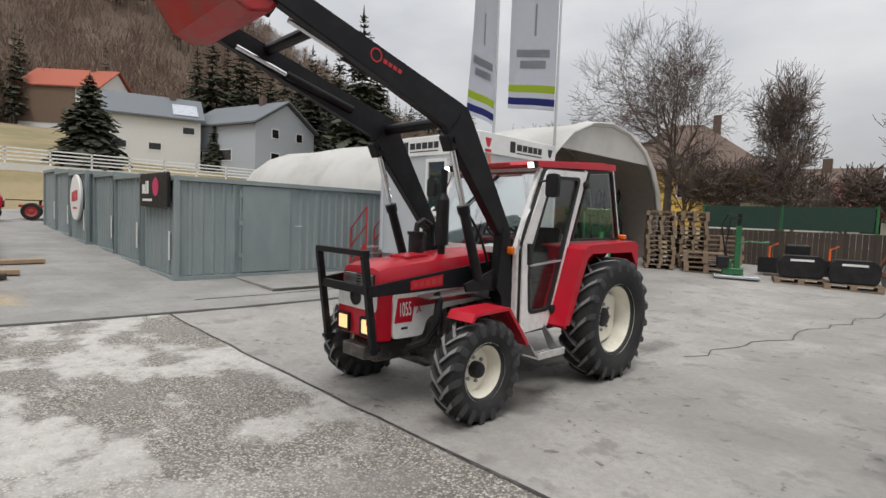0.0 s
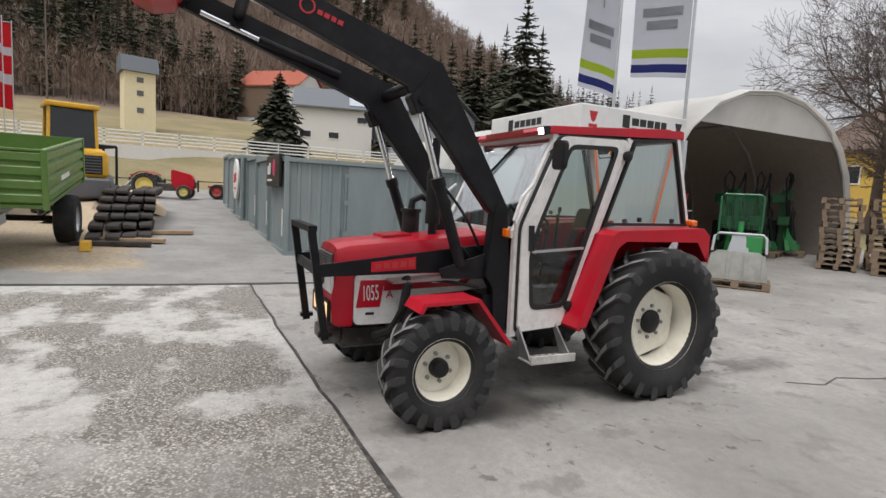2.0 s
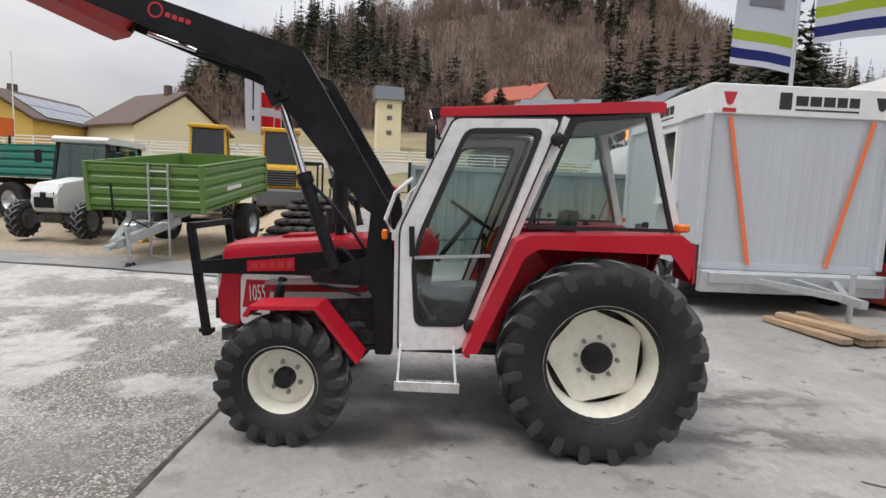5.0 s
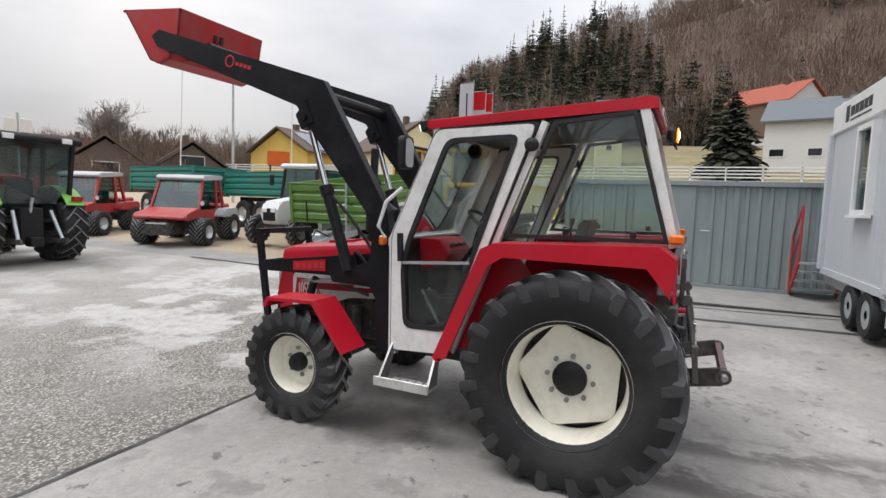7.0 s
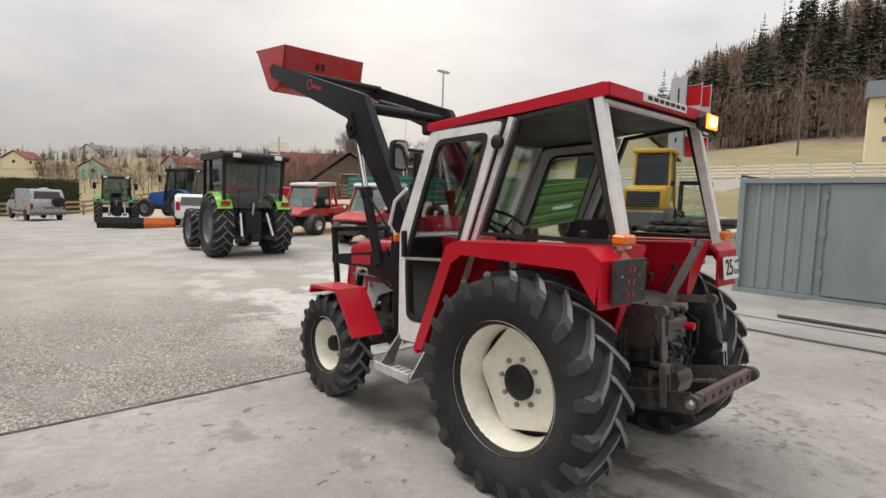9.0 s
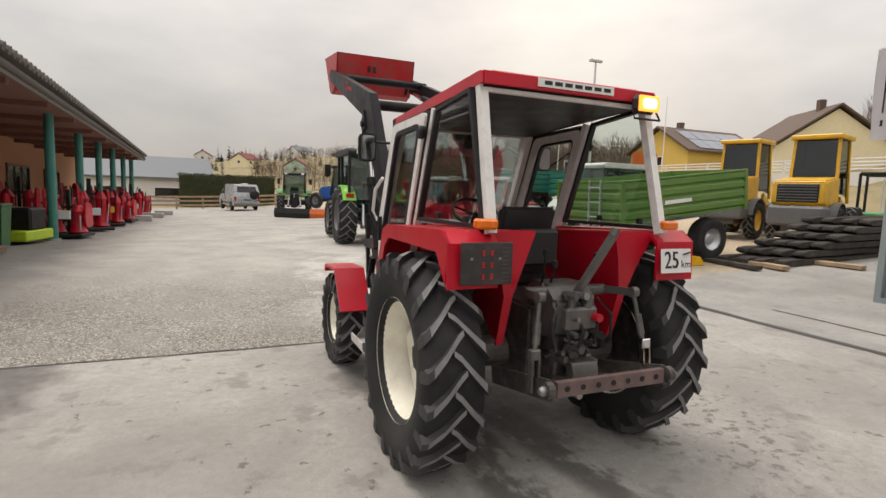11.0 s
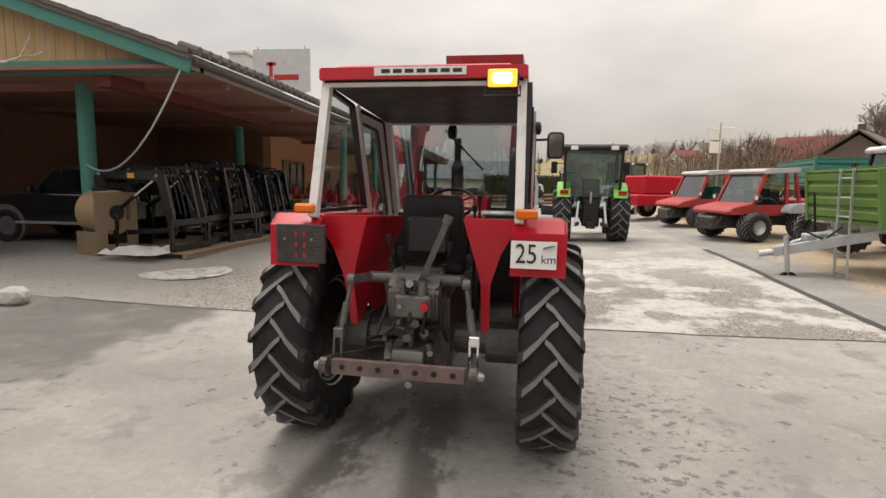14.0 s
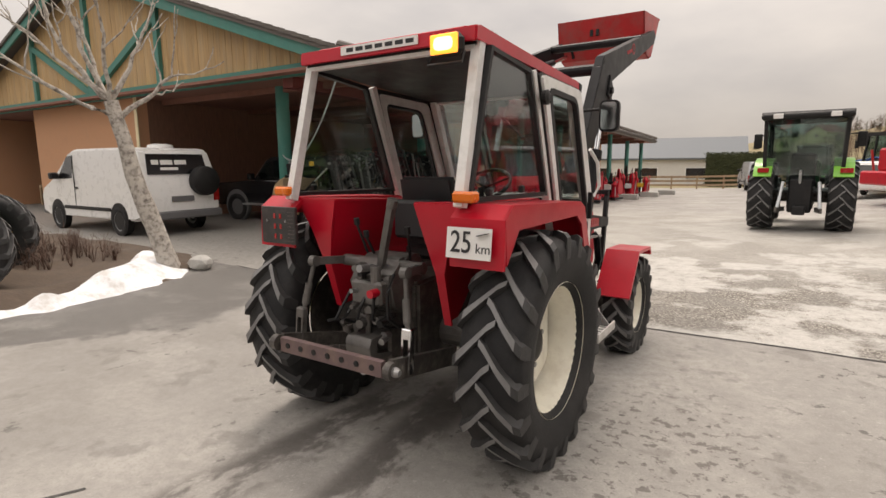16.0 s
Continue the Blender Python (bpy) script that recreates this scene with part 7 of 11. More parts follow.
# ---- other vehicles ----
def farm_tractor(name, label, x, y, rz, body, roof_mat, fender, cab_mat, size=1.0, rear=(0.80, 0.50, 0.42), front=(0.60, 0.38, 0.30), wb=2.35, track=0.86, cab=True, rim=None, roof_z=2.62, z=None, cab_w=(0.68, 0.62)):
    """A tractor that faces local +x with its rear axle at the origin."""
    t = thing(name, label, "tractor", x, y, z, rz)
    t.matrix_basis = t.matrix_basis @ Matrix.Scale(size, 4)
    rim = rim or GREY_PLASTIC
    for s in (1, -1):
        simple_wheel(t, 0, s * track, rear[0], rear[0], rear[1], rear[2], rim, lug=True, n=18, label="large black lugged tyre")
        simple_wheel(t, wb, s * track * 0.95, front[0], front[0], front[1], front[2], rim, lug=True, n=16, label="black lugged tyre")
    bm = B()
    rod(bm, (0, -track, rear[0]), (0, track, rear[0]), 0.13, seg=12)
    beam(bm, (wb, -track * 0.9, front[0]), (wb, track * 0.9, front[0]), 0.16, 0.16, side=(1, 0, 0))
    box(bm, -0.35, wb + 0.15, -0.24, 0.24, rear[0] * 0.62, rear[0] * 1.25, 0.03)
    part("chassis", bm, GREASE, t)
    bm = B()
    hz = rear[0] * 1.25
    prism(bm, rounded([(0.95, hz), (0.95, hz + 0.62), (wb + 0.25, hz + 0.42), (wb + 0.42, hz + 0.1), (wb + 0.35, hz - 0.25), (wb - 0.3, hz - 0.3)], 0.10), -0.30, 0.30, bev=0.04)
    part("bonnet", bm, body, t, smooth=True)
    bm = B()
    box(bm, wb + 0.33, wb + 0.42, -0.22, 0.22, hz - 0.15, hz + 0.22, 0.02)
    part("grille", bm, BLACK, t)
    for s in (1, -1):
        bm = B()
        box(bm, wb + 0.40, wb + 0.43, s * 0.15 - 0.08, s * 0.15 + 0.08, hz + 0.10, hz + 0.22, 0.01)
        part("headlamp", bm, SIGN_WHITE, t)
    for s in (1, -1):
        bm = B()
        R = rear[0] + 0.08
        pts = [(R * math.cos(a), rear[0] + R * math.sin(a)) for a in [radians(q) for q in range(48, 149, 10)]]
        ptsi = [((R - 0.03) * math.cos(a), rear[0] + (R - 0.03) * math.sin(a)) for a in [radians(q) for q in range(48, 149, 10)]]
        prism(bm, pts + ptsi[::-1], min(s * 0.55, s * (track + 0.16)), max(s * 0.55, s * (track + 0.16)))
        part("mudguard", bm, fender, t)
        bm = B()
        box(bm, -R * 0.80 - 0.03, -R * 0.80 + 0.02, s * track - 0.14, s * track + 0.08, rear[0] + R * 0.62, rear[0] + R * 0.74, 0.01)
        part("tail_lamp", bm, TAIL, t, "red tail lamp")
    if cab:
        w0, w1, zb, zt = *cab_w, hz - 0.05, roof_z - 0.12
        posts = [(-0.48, zb + 0.3, -0.62, zt), (0.55, zb, 0.50, zt), (1.25, zb, 1.0, zt)]
        for s in (1, -1):
            for xa, za, xb, zb_ in posts:
                bm = B()
                beam(bm, (xa, s * w0, za), (xb, s * w1, zb_), 0.07, 0.08)
                part("cab_post", bm, cab_mat, t)
            bm = B()
            hexa(bm, [(-0.45, s * w0, zb + 0.3), (1.22, s * w0, zb), (0.98, s * w1, zt), (-0.6, s * w1, zt)] + [(-0.45, s * (w0 - 0.01), zb + 0.3), (1.22, s * (w0 - 0.01), zb), (0.98, s * (w1 - 0.01), zt), (-0.6, s * (w1 - 0.01), zt)])
            g = part("side_pane", bm, DARK_GLASS, t)
            bm = B()
            pipe(bm, [(1.1, s * w0, zt - 0.25), (1.2, s * (w0 + 0.28), zt - 0.25)], 0.015, 6)
            box(bm, 1.17, 1.22, s * (w0 + 0.33) - 0.09, s * (w0 + 0.33) + 0.09, zt - 0.55, zt - 0.2, 0.02)
            part("mirror", bm, BLACK, t)
        for xa, xb, za in ((-0.50, -0.63, zb + 0.32), (1.25, 1.0, zb + 0.1)):
            bm = B()
            hexa(bm, [(xa, -w0, za), (xa, w0, za), (xb, w1, zt), (xb, -w1, zt), (xa + 0.01, -w0, za), (xa + 0.01, w0, za), (xb + 0.01, w1, zt), (xb + 0.01, -w1, zt)])
            part("end_pane", bm, DARK_GLASS, t)
        bm = B()
        prism(bm, rounded([(-0.85, zt), (1.15, zt), (1.20, zt + 0.09), (1.05, zt + 0.17), (-0.75, zt + 0.17), (-0.88, zt + 0.10)], 0.04), -w1 - 0.08, w1 + 0.08, bev=0.03)
        part("roof", bm, roof_mat, t, smooth=True)
        bm = B()
        box(bm, -0.1, 0.35, -0.26, 0.26, hz + 0.02, hz + 0.15, 0.03)
        box(bm, -0.15, -0.03, -0.24, 0.24, hz + 0.1, hz + 0.75, 0.03)
        part("seat", bm, SEAT, t)
        bm = B()
        box(bm, -0.48, 1.2, -0.70, 0.70, zb - 0.05, zb)
        part("cab_floor", bm, BLACK, t)
        for s in (0.5, -0.5):
            bm = B()
            box(bm, -0.90, -0.85, s - 0.09, s + 0.09, zt + 0.02, zt + 0.12, 0.01)
            part("work_lamp", bm, SIGN_WHITE, t)
    # rear linkage
    for s in (1, -1):
        bm = B()
        beam(bm, (-0.2, s * 0.30, rear[0] * 0.62), (-1.0, s * 0.40, rear[0] * 0.66), 0.05, 0.10)
        part("lower_link", bm, GREASE, t)
        bm = B()
        rod(bm, (-0.55, s * 0.33, rear[0] * 1.42), (-0.85, s * 0.38, rear[0] * 0.70), 0.035)
        part("lift_rod", bm, GALV, t, "bright metal lift rod")
    bm = B()
    box(bm, -0.55, -0.2, -0.22, 0.22, rear[0] * 0.55, rear[0] * 1.5, 0.03)
    box(bm, -0.75, -0.5, -0.12, 0.12, rear[0] * 0.5, rear[0] * 0.75, 0.02)
    part("hitch", bm, BLACK, t)
    bm = B()
    rod(bm, (-0.45, 0.02, rear[0] * 1.1), (-0.62, 0.02, rear[0] * 1.75), 0.03)
    part("top_link", bm, GALV, t)
    return t


farm_tractor("parked_tractor", "modern black and bright green tractor seen from behind", -6.03, -6.24, -94, GREEN_DK, BLACK, GREEN_LIME, BLACK, rear=(0.76, 0.50, 0.42), front=(0.56, 0.34, 0.30), track=0.74, roof_z=2.52, cab_w=(0.70, 0.73))
farm_tractor("white_tractor", "white tractor with black grille and white roof", -12.75, -3.85, 2, WHITE, WHITE, WHITE, BLACK, rear=(0.72, 0.42, 0.40), front=(0.46, 0.30, 0.24), wb=2.15, track=0.78, roof_z=2.50, size=0.88)
t = farm_tractor("old_red_tractor", "small old red tractor with yellow wheels", -26.2, 0.62, 80, RED, RED_OLD, RED_OLD, RED_OLD, rear=(0.52, 0.26, 0.33), front=(0.30, 0.14, 0.18), wb=1.5, track=0.62, cab=False, rim=mat("yellow_rim_paint", (0.62, 0.50, 0.14), 0.5))
farm_tractor("blue_tractor", "blue tractor far down the yard", -10.2, -23.5, -60, BLUE, BLACK, BLUE, BLACK, rear=(0.72, 0.4, 0.4), front=(0.5, 0.3, 0.26), roof_z=2.6)
farm_tractor("far_green_tractor", "small green tractor with loader far down the yard", -7.2, -26.5, -100, GREEN_MC, BLACK, GREEN_MC, BLACK, rear=(0.7, 0.4, 0.4), front=(0.5, 0.3, 0.26), roof_z=2.5)
t = thing("snow_plough", "black and orange snow blade lying in the yard", "blade", -6.6, -19.6, None, 8)
bm = B()
prism(bm, [(-0.1, 0.0), (0.05, 0.0), (0.12, 0.25), (0.05, 0.5), (-0.02, 0.5), (0.03, 0.25)], -1.6, 0.3)
part("black_half", bm, BLACK, t)
bm = B()
prism(bm, [(-0.1, 0.0), (0.05, 0.0), (0.12, 0.25), (0.05, 0.5), (-0.02, 0.5), (0.03, 0.25)], 0.302, 1.6)
part("orange_half", bm, ORANGE, t)
t.rotation_euler = (0, 0, radians(60))


def tipper(label, x, y, rz, tilt, L, W, H, zf, paint, wheels=(0.0,), R=0.48, tongue=True, ladder=True, z=None, group=""):
    """A drop-side tipping trailer; local +x is the drawbar end."""
    t = thing("tipping_trailer", label, "trailer", x, y, z, rz, group)
    t.matrix_basis = t.matrix_basis @ pose(0, 0, 0, 0, tilt, 0)
    h = L / 2
    bm = B()
    box(bm, -h, h, -W / 2, W / 2, zf - 0.06, zf)
    part("floor", bm, paint, t)
    for s in (1, -1):
        bm = B()
        n = 4
        hh = H / n
        y0, o = s * (W / 2 - 0.02), s * (W / 2 + 0.028)
        prof = [(y0 - s * 0.03, zf)]
        for k in range(n):
            a = zf + k * hh
            prof += [(y0, a + hh * 0.02), (o, a + hh * 0.2), (o, a + hh * 0.7), (y0, a + hh * 0.92)]
        prof += [(o, zf + H - 0.03), (o, zf + H), (y0 - s * 0.03, zf + H)]
        prism(bm, prof, -h, h, "x")
        part("drop_side", bm, paint, t, "ribbed painted drop-side")
        bm = B()
        for q in (0.15,):
            box(bm, -0.05 * h, 0.38 * h, min(s * (W / 2 + 0.027), s * (W / 2 + 0.03)), max(s * (W / 2 + 0.027), s * (W / 2 + 0.03)), zf + H * 0.30, zf + H * 0.40)
        if ladder:
            part("name_bar", bm, INK_WHITE, t, "white plain bar in place of a name")
    for s in (1, -1):
        bm = B()
        n = 4
        hh = H / n
        x0, o = s * (h - 0.02), s * (h + 0.028)
        prof = [(x0 - s * 0.03, zf)]
        for k in range(n):
            a = zf + k * hh
            prof += [(x0, a + hh * 0.02), (o, a + hh * 0.2), (o, a + hh * 0.7), (x0, a + hh * 0.92)]
        prof += [(o, zf + H - 0.03), (o, zf + H), (x0 - s * 0.03, zf + H)]
        prism(bm, prof, -W / 2, W / 2, "y")
        part("end_board", bm, paint, t)
        for sy in (1, -1):
            bm = B()
            box(bm, s * h - 0.05, s * h + 0.05, sy * W / 2 - 0.04, sy * W / 2 + 0.045, zf - 0.08, zf + H + 0.01, 0.01)
            part("corner_post", bm, paint, t)
    bm = B()
    for s in (0.4, -0.4):
        beam(bm, (-h, s, zf - 0.16), (h - 0.1, s, zf - 0.16), 0.10, 0.16)
    part("frame_rail", bm, GALV if ladder else BLACK, t)
    for wx in wheels:
        bm = B()
        rod(bm, (wx, -W / 2 + 0.1, R), (wx, W / 2 - 0.1, R), 0.06)
        part("axle", bm, BLACK, t)
        for s in (1, -1):
            simple_wheel(t, wx, s * (W / 2 - 0.12), R, R, 0.38, R * 0.52, GALV)
    if tongue:
        bm = B()
        beam(bm, (h - 0.3, 0.45, zf - 0.25), (h + 1.1, 0.0, zf - 0.48), 0.12, 0.16)
        beam(bm, (h - 0.3, -0.45, zf - 0.25), (h + 1.1, 0.0, zf - 0.48), 0.12, 0.16)
        rod(bm, (h + 1.05, 0, zf - 0.48), (h + 1.35, 0, zf - 0.5), 0.06)
        box(bm, h + 0.1, h + 0.6, -0.12, 0.12, zf - 0.42, zf - 0.2, 0.02)
        part("drawbar", bm, GALV, t, "grey galvanised drawbar")
        bm = B()
        rod(bm, (h + 0.95, 0.15, zf - 0.2), (h + 0.95, 0.15, 0.22), 0.04)
        part("jockey_leg", bm, GALV, t)
        simple_wheel(t, h + 0.95, 0.15, 0.17, 0.17, 0.08, 0.09, BLACK)
        bm = B()
        pipe(bm, [(h + 0.1, 0.2, zf - 0.1), (h + 0.4, 0.25, zf - 0.3), (h + 0.7, 0.1, zf - 0.1), (h + 0.9, 0.05, zf - 0.35)], 0.02, 6)
        rod(bm, (h + 0.15, -0.55, zf - 0.3), (h + 0.15, -0.55, zf + H * 0.55), 0.02)
        part("hose_stand", bm, BLACK, t)
    if ladder:
        for s in (0.0, 0.36):
            bm = B()
            beam(bm, (h + 0.20, 0.12 + s, 0.14), (h + 0.06, 0.12 + s, zf + H + 0.02), 0.035, 0.03)
            part("ladder_rail", bm, GALV, t, "bare metal ladder rail")
        for k in range(6):
            bm = B()
            zz = 0.28 + k * (zf + H - 0.35) / 5.2
            rod(bm, (h + 0.19 - 0.024 * k, 0.12, zz), (h + 0.19 - 0.024 * k, 0.48, zz), 0.013, seg=6)
            part("ladder_rung", bm, GALV, t)
    return t


tipper("mid-green drop-side tipping trailer with a metal ladder", -11.65, -1.22, 0, 6.5, 3.75, 2.15, 0.85, 1.16, GREEN_TR, wheels=(-0.75,), z=ground_z(-11.6, -1.2) - 0.05)
tipper("teal green tipping trailer parked behind the mowers", -14.8, -6.9, 75, 0, 4.2, 2.1, 0.8, 1.15, TEAL_TR, wheels=(-0.9, 0.2), ladder=False, tongue=False, group="teal trailers")
tipper("teal green tipping trailer parked behind the mowers", -14.6, -11.4, 80, 0, 4.2, 2.1, 0.8, 1.15, TEAL_TR, wheels=(-0.9, 0.2), ladder=False, tongue=False, group="teal trailers")
for k, (x, y) in enumerate(((-12.1, 0.12), (-12.1, -2.35))):
    t = thing("wheel_chock", "yellow plastic wheel chock by the trailer", "chock", x + 0.5, y, None, 0, "wheel chocks")
    bm = B()
    prism(bm, [(-0.18, 0), (0.2, 0), (0.1, 0.17), (-0.02, 0.2)], -0.09, 0.09, bev=0.01)
    part("wedge", bm, YELLOW, t)


def mower(x, y, rz, label, scale=1.0):
    """A low red two-axle hillside mower; local +x is its front."""
    t = thing("hillside_mower", label, "vehicle", x, y, None, rz, "red hillside mowers")
    fx, fy = x + 1.7 * math.cos(radians(rz)), y + 1.7 * math.sin(radians(rz))
    tip = math.degrees(math.atan2(ground_z(x, y) - ground_z(fx, fy), 1.7))
    t.matrix_basis = t.matrix_basis @ pose(0, 0, 0, 0, tip, 0) @ Matrix.Scale(0.87, 4)
    for wx in (-0.15, 1.55):
        for s in (1, -1):
            simple_wheel(t, wx, s * 0.90, 0.43, 0.43, 0.50, 0.20, GALV, lug=True, n=20)
        bm = B()
        beam(bm, (wx, -0.8, 0.42), (wx, 0.8, 0.42), 0.16, 0.14, side=(1, 0, 0))
        part("axle", bm, GREASE, t)
    bm = B()
    box(bm, -0.5, 2.5, -0.35, 0.35, 0.38, 0.75, 0.04)
    part("chassis", bm, GREASE, t)
    bm = B()
    prism(bm, rounded([(1.40, 0.82), (1.40, 1.14), (2.20, 1.00), (2.36, 0.88), (2.25, 0.80)], 0.05), -0.80, 0.80, bev=0.04)
    part("front_cover", bm, RED_OLD, t, "red front cover", smooth=True)
    for s in (1, -1):
        bm = B()
        prism(bm, rounded([(-0.55, 0.75), (-0.5, 1.05), (0.4, 1.05), (0.62, 0.80)], 0.1), min(s * 0.66, s * 1.08), max(s * 0.66, s * 1.08), bev=0.03)
        part("rear_mudguard", bm, OFFICE if label.endswith("guards") else RED_OLD, t, smooth=True)
        for xa, za, xb, zb in ((1.48, 1.08, 1.02, 1.98), (0.35, 1.0, 0.30, 1.98), (-0.1, 1.0, 0.0, 1.95)):
            bm = B()
            beam(bm, (xa, s * 0.76, za), (xb, s * 0.68, zb), 0.07, 0.09)
            part("cab_post", bm, RED_OLD, t, "red cab post")
        bm = B()
        hexa(bm, [(0.36, s * 0.75, 1.02), (1.42, s * 0.75, 1.08), (1.0, s * 0.68, 1.95), (0.32, s * 0.68, 1.95), (0.36, s * 0.74, 1.02), (1.42, s * 0.74, 1.08), (1.0, s * 0.67, 1.95), (0.32, s * 0.67, 1.95)])
        part("side_pane", bm, DARK_GLASS, t)
        bm = B()
        lathe(bm, [(0.001, -0.06), (0.09, -0.05), (0.10, 0.0), (0.07, 0.06), (0.001, 0.06)], "x", 16, (1.42, s * 0.88, 1.28))
        part("headlamp", bm, BLACK, t, "black round headlamp")
        bm = B()
        lathe(bm, [(0.001, 0.062), (0.07, 0.064)], "x", 16, (1.42, s * 0.88, 1.28))
        part("lens", bm, SIGN_WHITE, t)
        bm = B()
        prism(bm, [(0.36, 0.72), (1.46, 0.72), (1.46, 1.08), (0.36, 1.02)], min(s * 0.72, s * 0.78), max(s * 0.72, s * 0.78), bev=0.01)
        part("door_panel", bm, RED_OLD, t)
    bm = B()
    hexa(bm, [(1.46, -0.74, 1.12), (1.46, 0.74, 1.12), (1.04, 0.66, 1.95), (1.04, -0.66, 1.95), (1.47, -0.74, 1.12), (1.47, 0.74, 1.12), (1.05, 0.66, 1.95), (1.05, -0.66, 1.95)])
    part("windscreen", bm, glass("greenish_windscreen", (0.75, 0.92, 0.9), 0.75, gloss=0.12) if "greenish_windscreen" not in bpy.data.materials else bpy.data.materials["greenish_windscreen"], t, "pale greenish windscreen")
    bm = B()
    prism(bm, rounded([(-0.12, 1.96), (1.14, 1.96), (1.18, 2.03), (1.05, 2.11), (-0.05, 2.11), (-0.14, 2.05)], 0.04), -0.76, 0.76, bev=0.03)
    part("roof", bm, mat("pale_grey_roof", (0.5, 0.5, 0.5), 0.5) if "pale_grey_roof" not in bpy.data.materials else bpy.data.materials["pale_grey_roof"], t, "pale grey cab roof", smooth=True)
    bm = B()
    box(bm, 0.3, 0.75, -0.5, 0.5, 0.85, 1.5, 0.05)
    part("seat", bm, SEAT, t)
    bm = B()
    box(bm, -0.9, -0.1, -0.6, 0.6, 0.7, 1.15, 0.05)
    part("engine_cover", bm, RED_OLD, t)
    bm = B()
    for s in (0.35, -0.35):
        beam(bm, (1.9, s, 0.5), (2.55, s, 0.42), 0.05, 0.1)
        rod(bm, (2.1, s, 0.80), (2.4, s, 0.45), 0.03)
    box(bm, 2.0, 2.3, -0.25, 0.25, 0.42, 0.80, 0.02)
    part("front_linkage", bm, GREASE, t)
    return t


mower(-11.01, -6.75, 20, "red hillside mower with pale roof and grey rear guards")
mower(-10.97, -10.89, 20, "red hillside mower with pale roof and open red cab")


def wheel_loader(x, y, rz, label):
    t = thing("yellow_loader", label, "vehicle", x, y, None, rz, "yellow loaders")
    t.matrix_basis = t.matrix_basis @ Matrix.Diagonal((0.80, 0.78, 1.0, 1.0))
    for wx in (0.0, 2.2):
        for s in (1, -1):
            simple_wheel(t, wx, s * 0.85, 0.58, 0.58, 0.42, 0.30, YELLOW, lug=True, n=16)
    bm = B()
    box(bm, -0.9, 2.7, -0.45, 0.45, 0.45, 0.85, 0.05)
    part("chassis", bm, GREY_PLASTIC, t)
    bm = B()
    prism(bm, rounded([(-1.05, 1.15), (-1.0, 1.82), (0.4, 1.95), (0.4, 1.15)], 0.12), -0.80, 0.80, bev=0.05)
    part("engine_cover", bm, YELLOW, t, "yellow engine cover", smooth=True)
    bm = B()
    box(bm, -1.07, -1.02, -0.62, 0.62, 1.24, 1.72, 0.02)
    gr = part("grille", bm, BLACK, t, "black slatted radiator grille")
    for q in range(6):
        bm = B()
        box(bm, -1.085, -1.07, -0.58, 0.58, 1.28 + q * 0.074, 1.305 + q * 0.074)
        part("slat", bm, GREY_PLASTIC, gr)
    for q in (0.68, -0.68):
        bm = B()
        box(bm, -1.03, -0.98, q - 0.07, q + 0.07, 0.95, 1.05, 0.01)
        part("tail_lamp", bm, TAIL, t)
    bm = B()
    box(bm, -1.15, -0.5, -0.85, 0.85, 0.62, 1.14, 0.06)
    part("counterweight", bm, GREY_PLASTIC, t)
    zb, zt = 1.25, 2.97
    for s in (1, -1):
        for xa, xb in ((0.35, 0.45), (1.75, 1.55)):
            bm = B()
            beam(bm, (xa, s * 0.72, zb), (xb, s * 0.66, zt), 0.09, 0.10)
            part("cab_post", bm, YELLOW, t)
        bm = B()
        hexa(bm, [(0.4, s * 0.71, 1.6), (1.7, s * 0.71, 1.4), (1.55, s * 0.66, zt), (0.45, s * 0.66, zt), (0.4, s * 0.70, 1.6), (1.7, s * 0.70, 1.4), (1.55, s * 0.65, zt), (0.45, s * 0.65, zt)])
        part("side_pane", bm, SMOKY_GLASS, t)
        bm = B()
        R = 0.68
        pts = [(2.2 * 0 + R * math.cos(a), 0.58 + R * math.sin(a)) for a in [radians(q) for q in range(15, 166, 15)]]
        pi_ = [((R - 0.03) * math.cos(a), 0.58 + (R - 0.03) * math.sin(a)) for a in [radians(q) for q in range(15, 166, 15)]]
        prism(bm, pts + pi_[::-1], min(s * 0.6, s * 1.05), max(s * 0.6, s * 1.05))
        part("mudguard", bm, GREY_PLASTIC, t)
    for xa, xb, za in ((0.35, 0.45, 1.8), (1.75, 1.55, 1.5)):
        bm = B()
        hexa(bm, [(xa, -0.68, za), (xa, 0.68, za), (xb, 0.63, zt), (xb, -0.63, zt), (xa + 0.01, -0.68, za), (xa + 0.01, 0.68, za), (xb + 0.01, 0.63, zt), (xb + 0.01, -0.63, zt)])
        part("end_pane", bm, SMOKY_GLASS, t)
    bm = B()
    box(bm, 0.25, 1.8, -0.78, 0.78, zt, zt + 0.13, 0.03)
    part("roof", bm, YELLOW, t)
    bm = B()
    box(bm, 0.7, 1.2, -0.3, 0.3, 1.3, 2.1, 0.05)
    part("seat", bm, SEAT, t)
    bm = B()
    for s in (0.45, -0.45):
        beam(bm, (1.8, s, 1.35), (3.3, s, 0.6), 0.10, 0.2)
    rod(bm, (2.6, -0.45, 0.95), (2.6, 0.45, 0.95), 0.06)
    part("lift_frame", bm, YELLOW, t)
    bm = B()
    prism(bm, [(3.25, 0.15), (4.1, 0.1), (4.15, 0.14), (3.35, 0.25), (3.3, 0.9), (3.2, 0.9)], -1.0, 1.0)
    part("bucket", bm, GREY_PLASTIC, t)
    return t


wheel_loader(-16.70, -0.72, 195, "yellow wheel loader with glazed cab, parked on sand")
wheel_loader(-17.0, -3.19, 195, "yellow wheel loader with glazed cab behind the trailer")

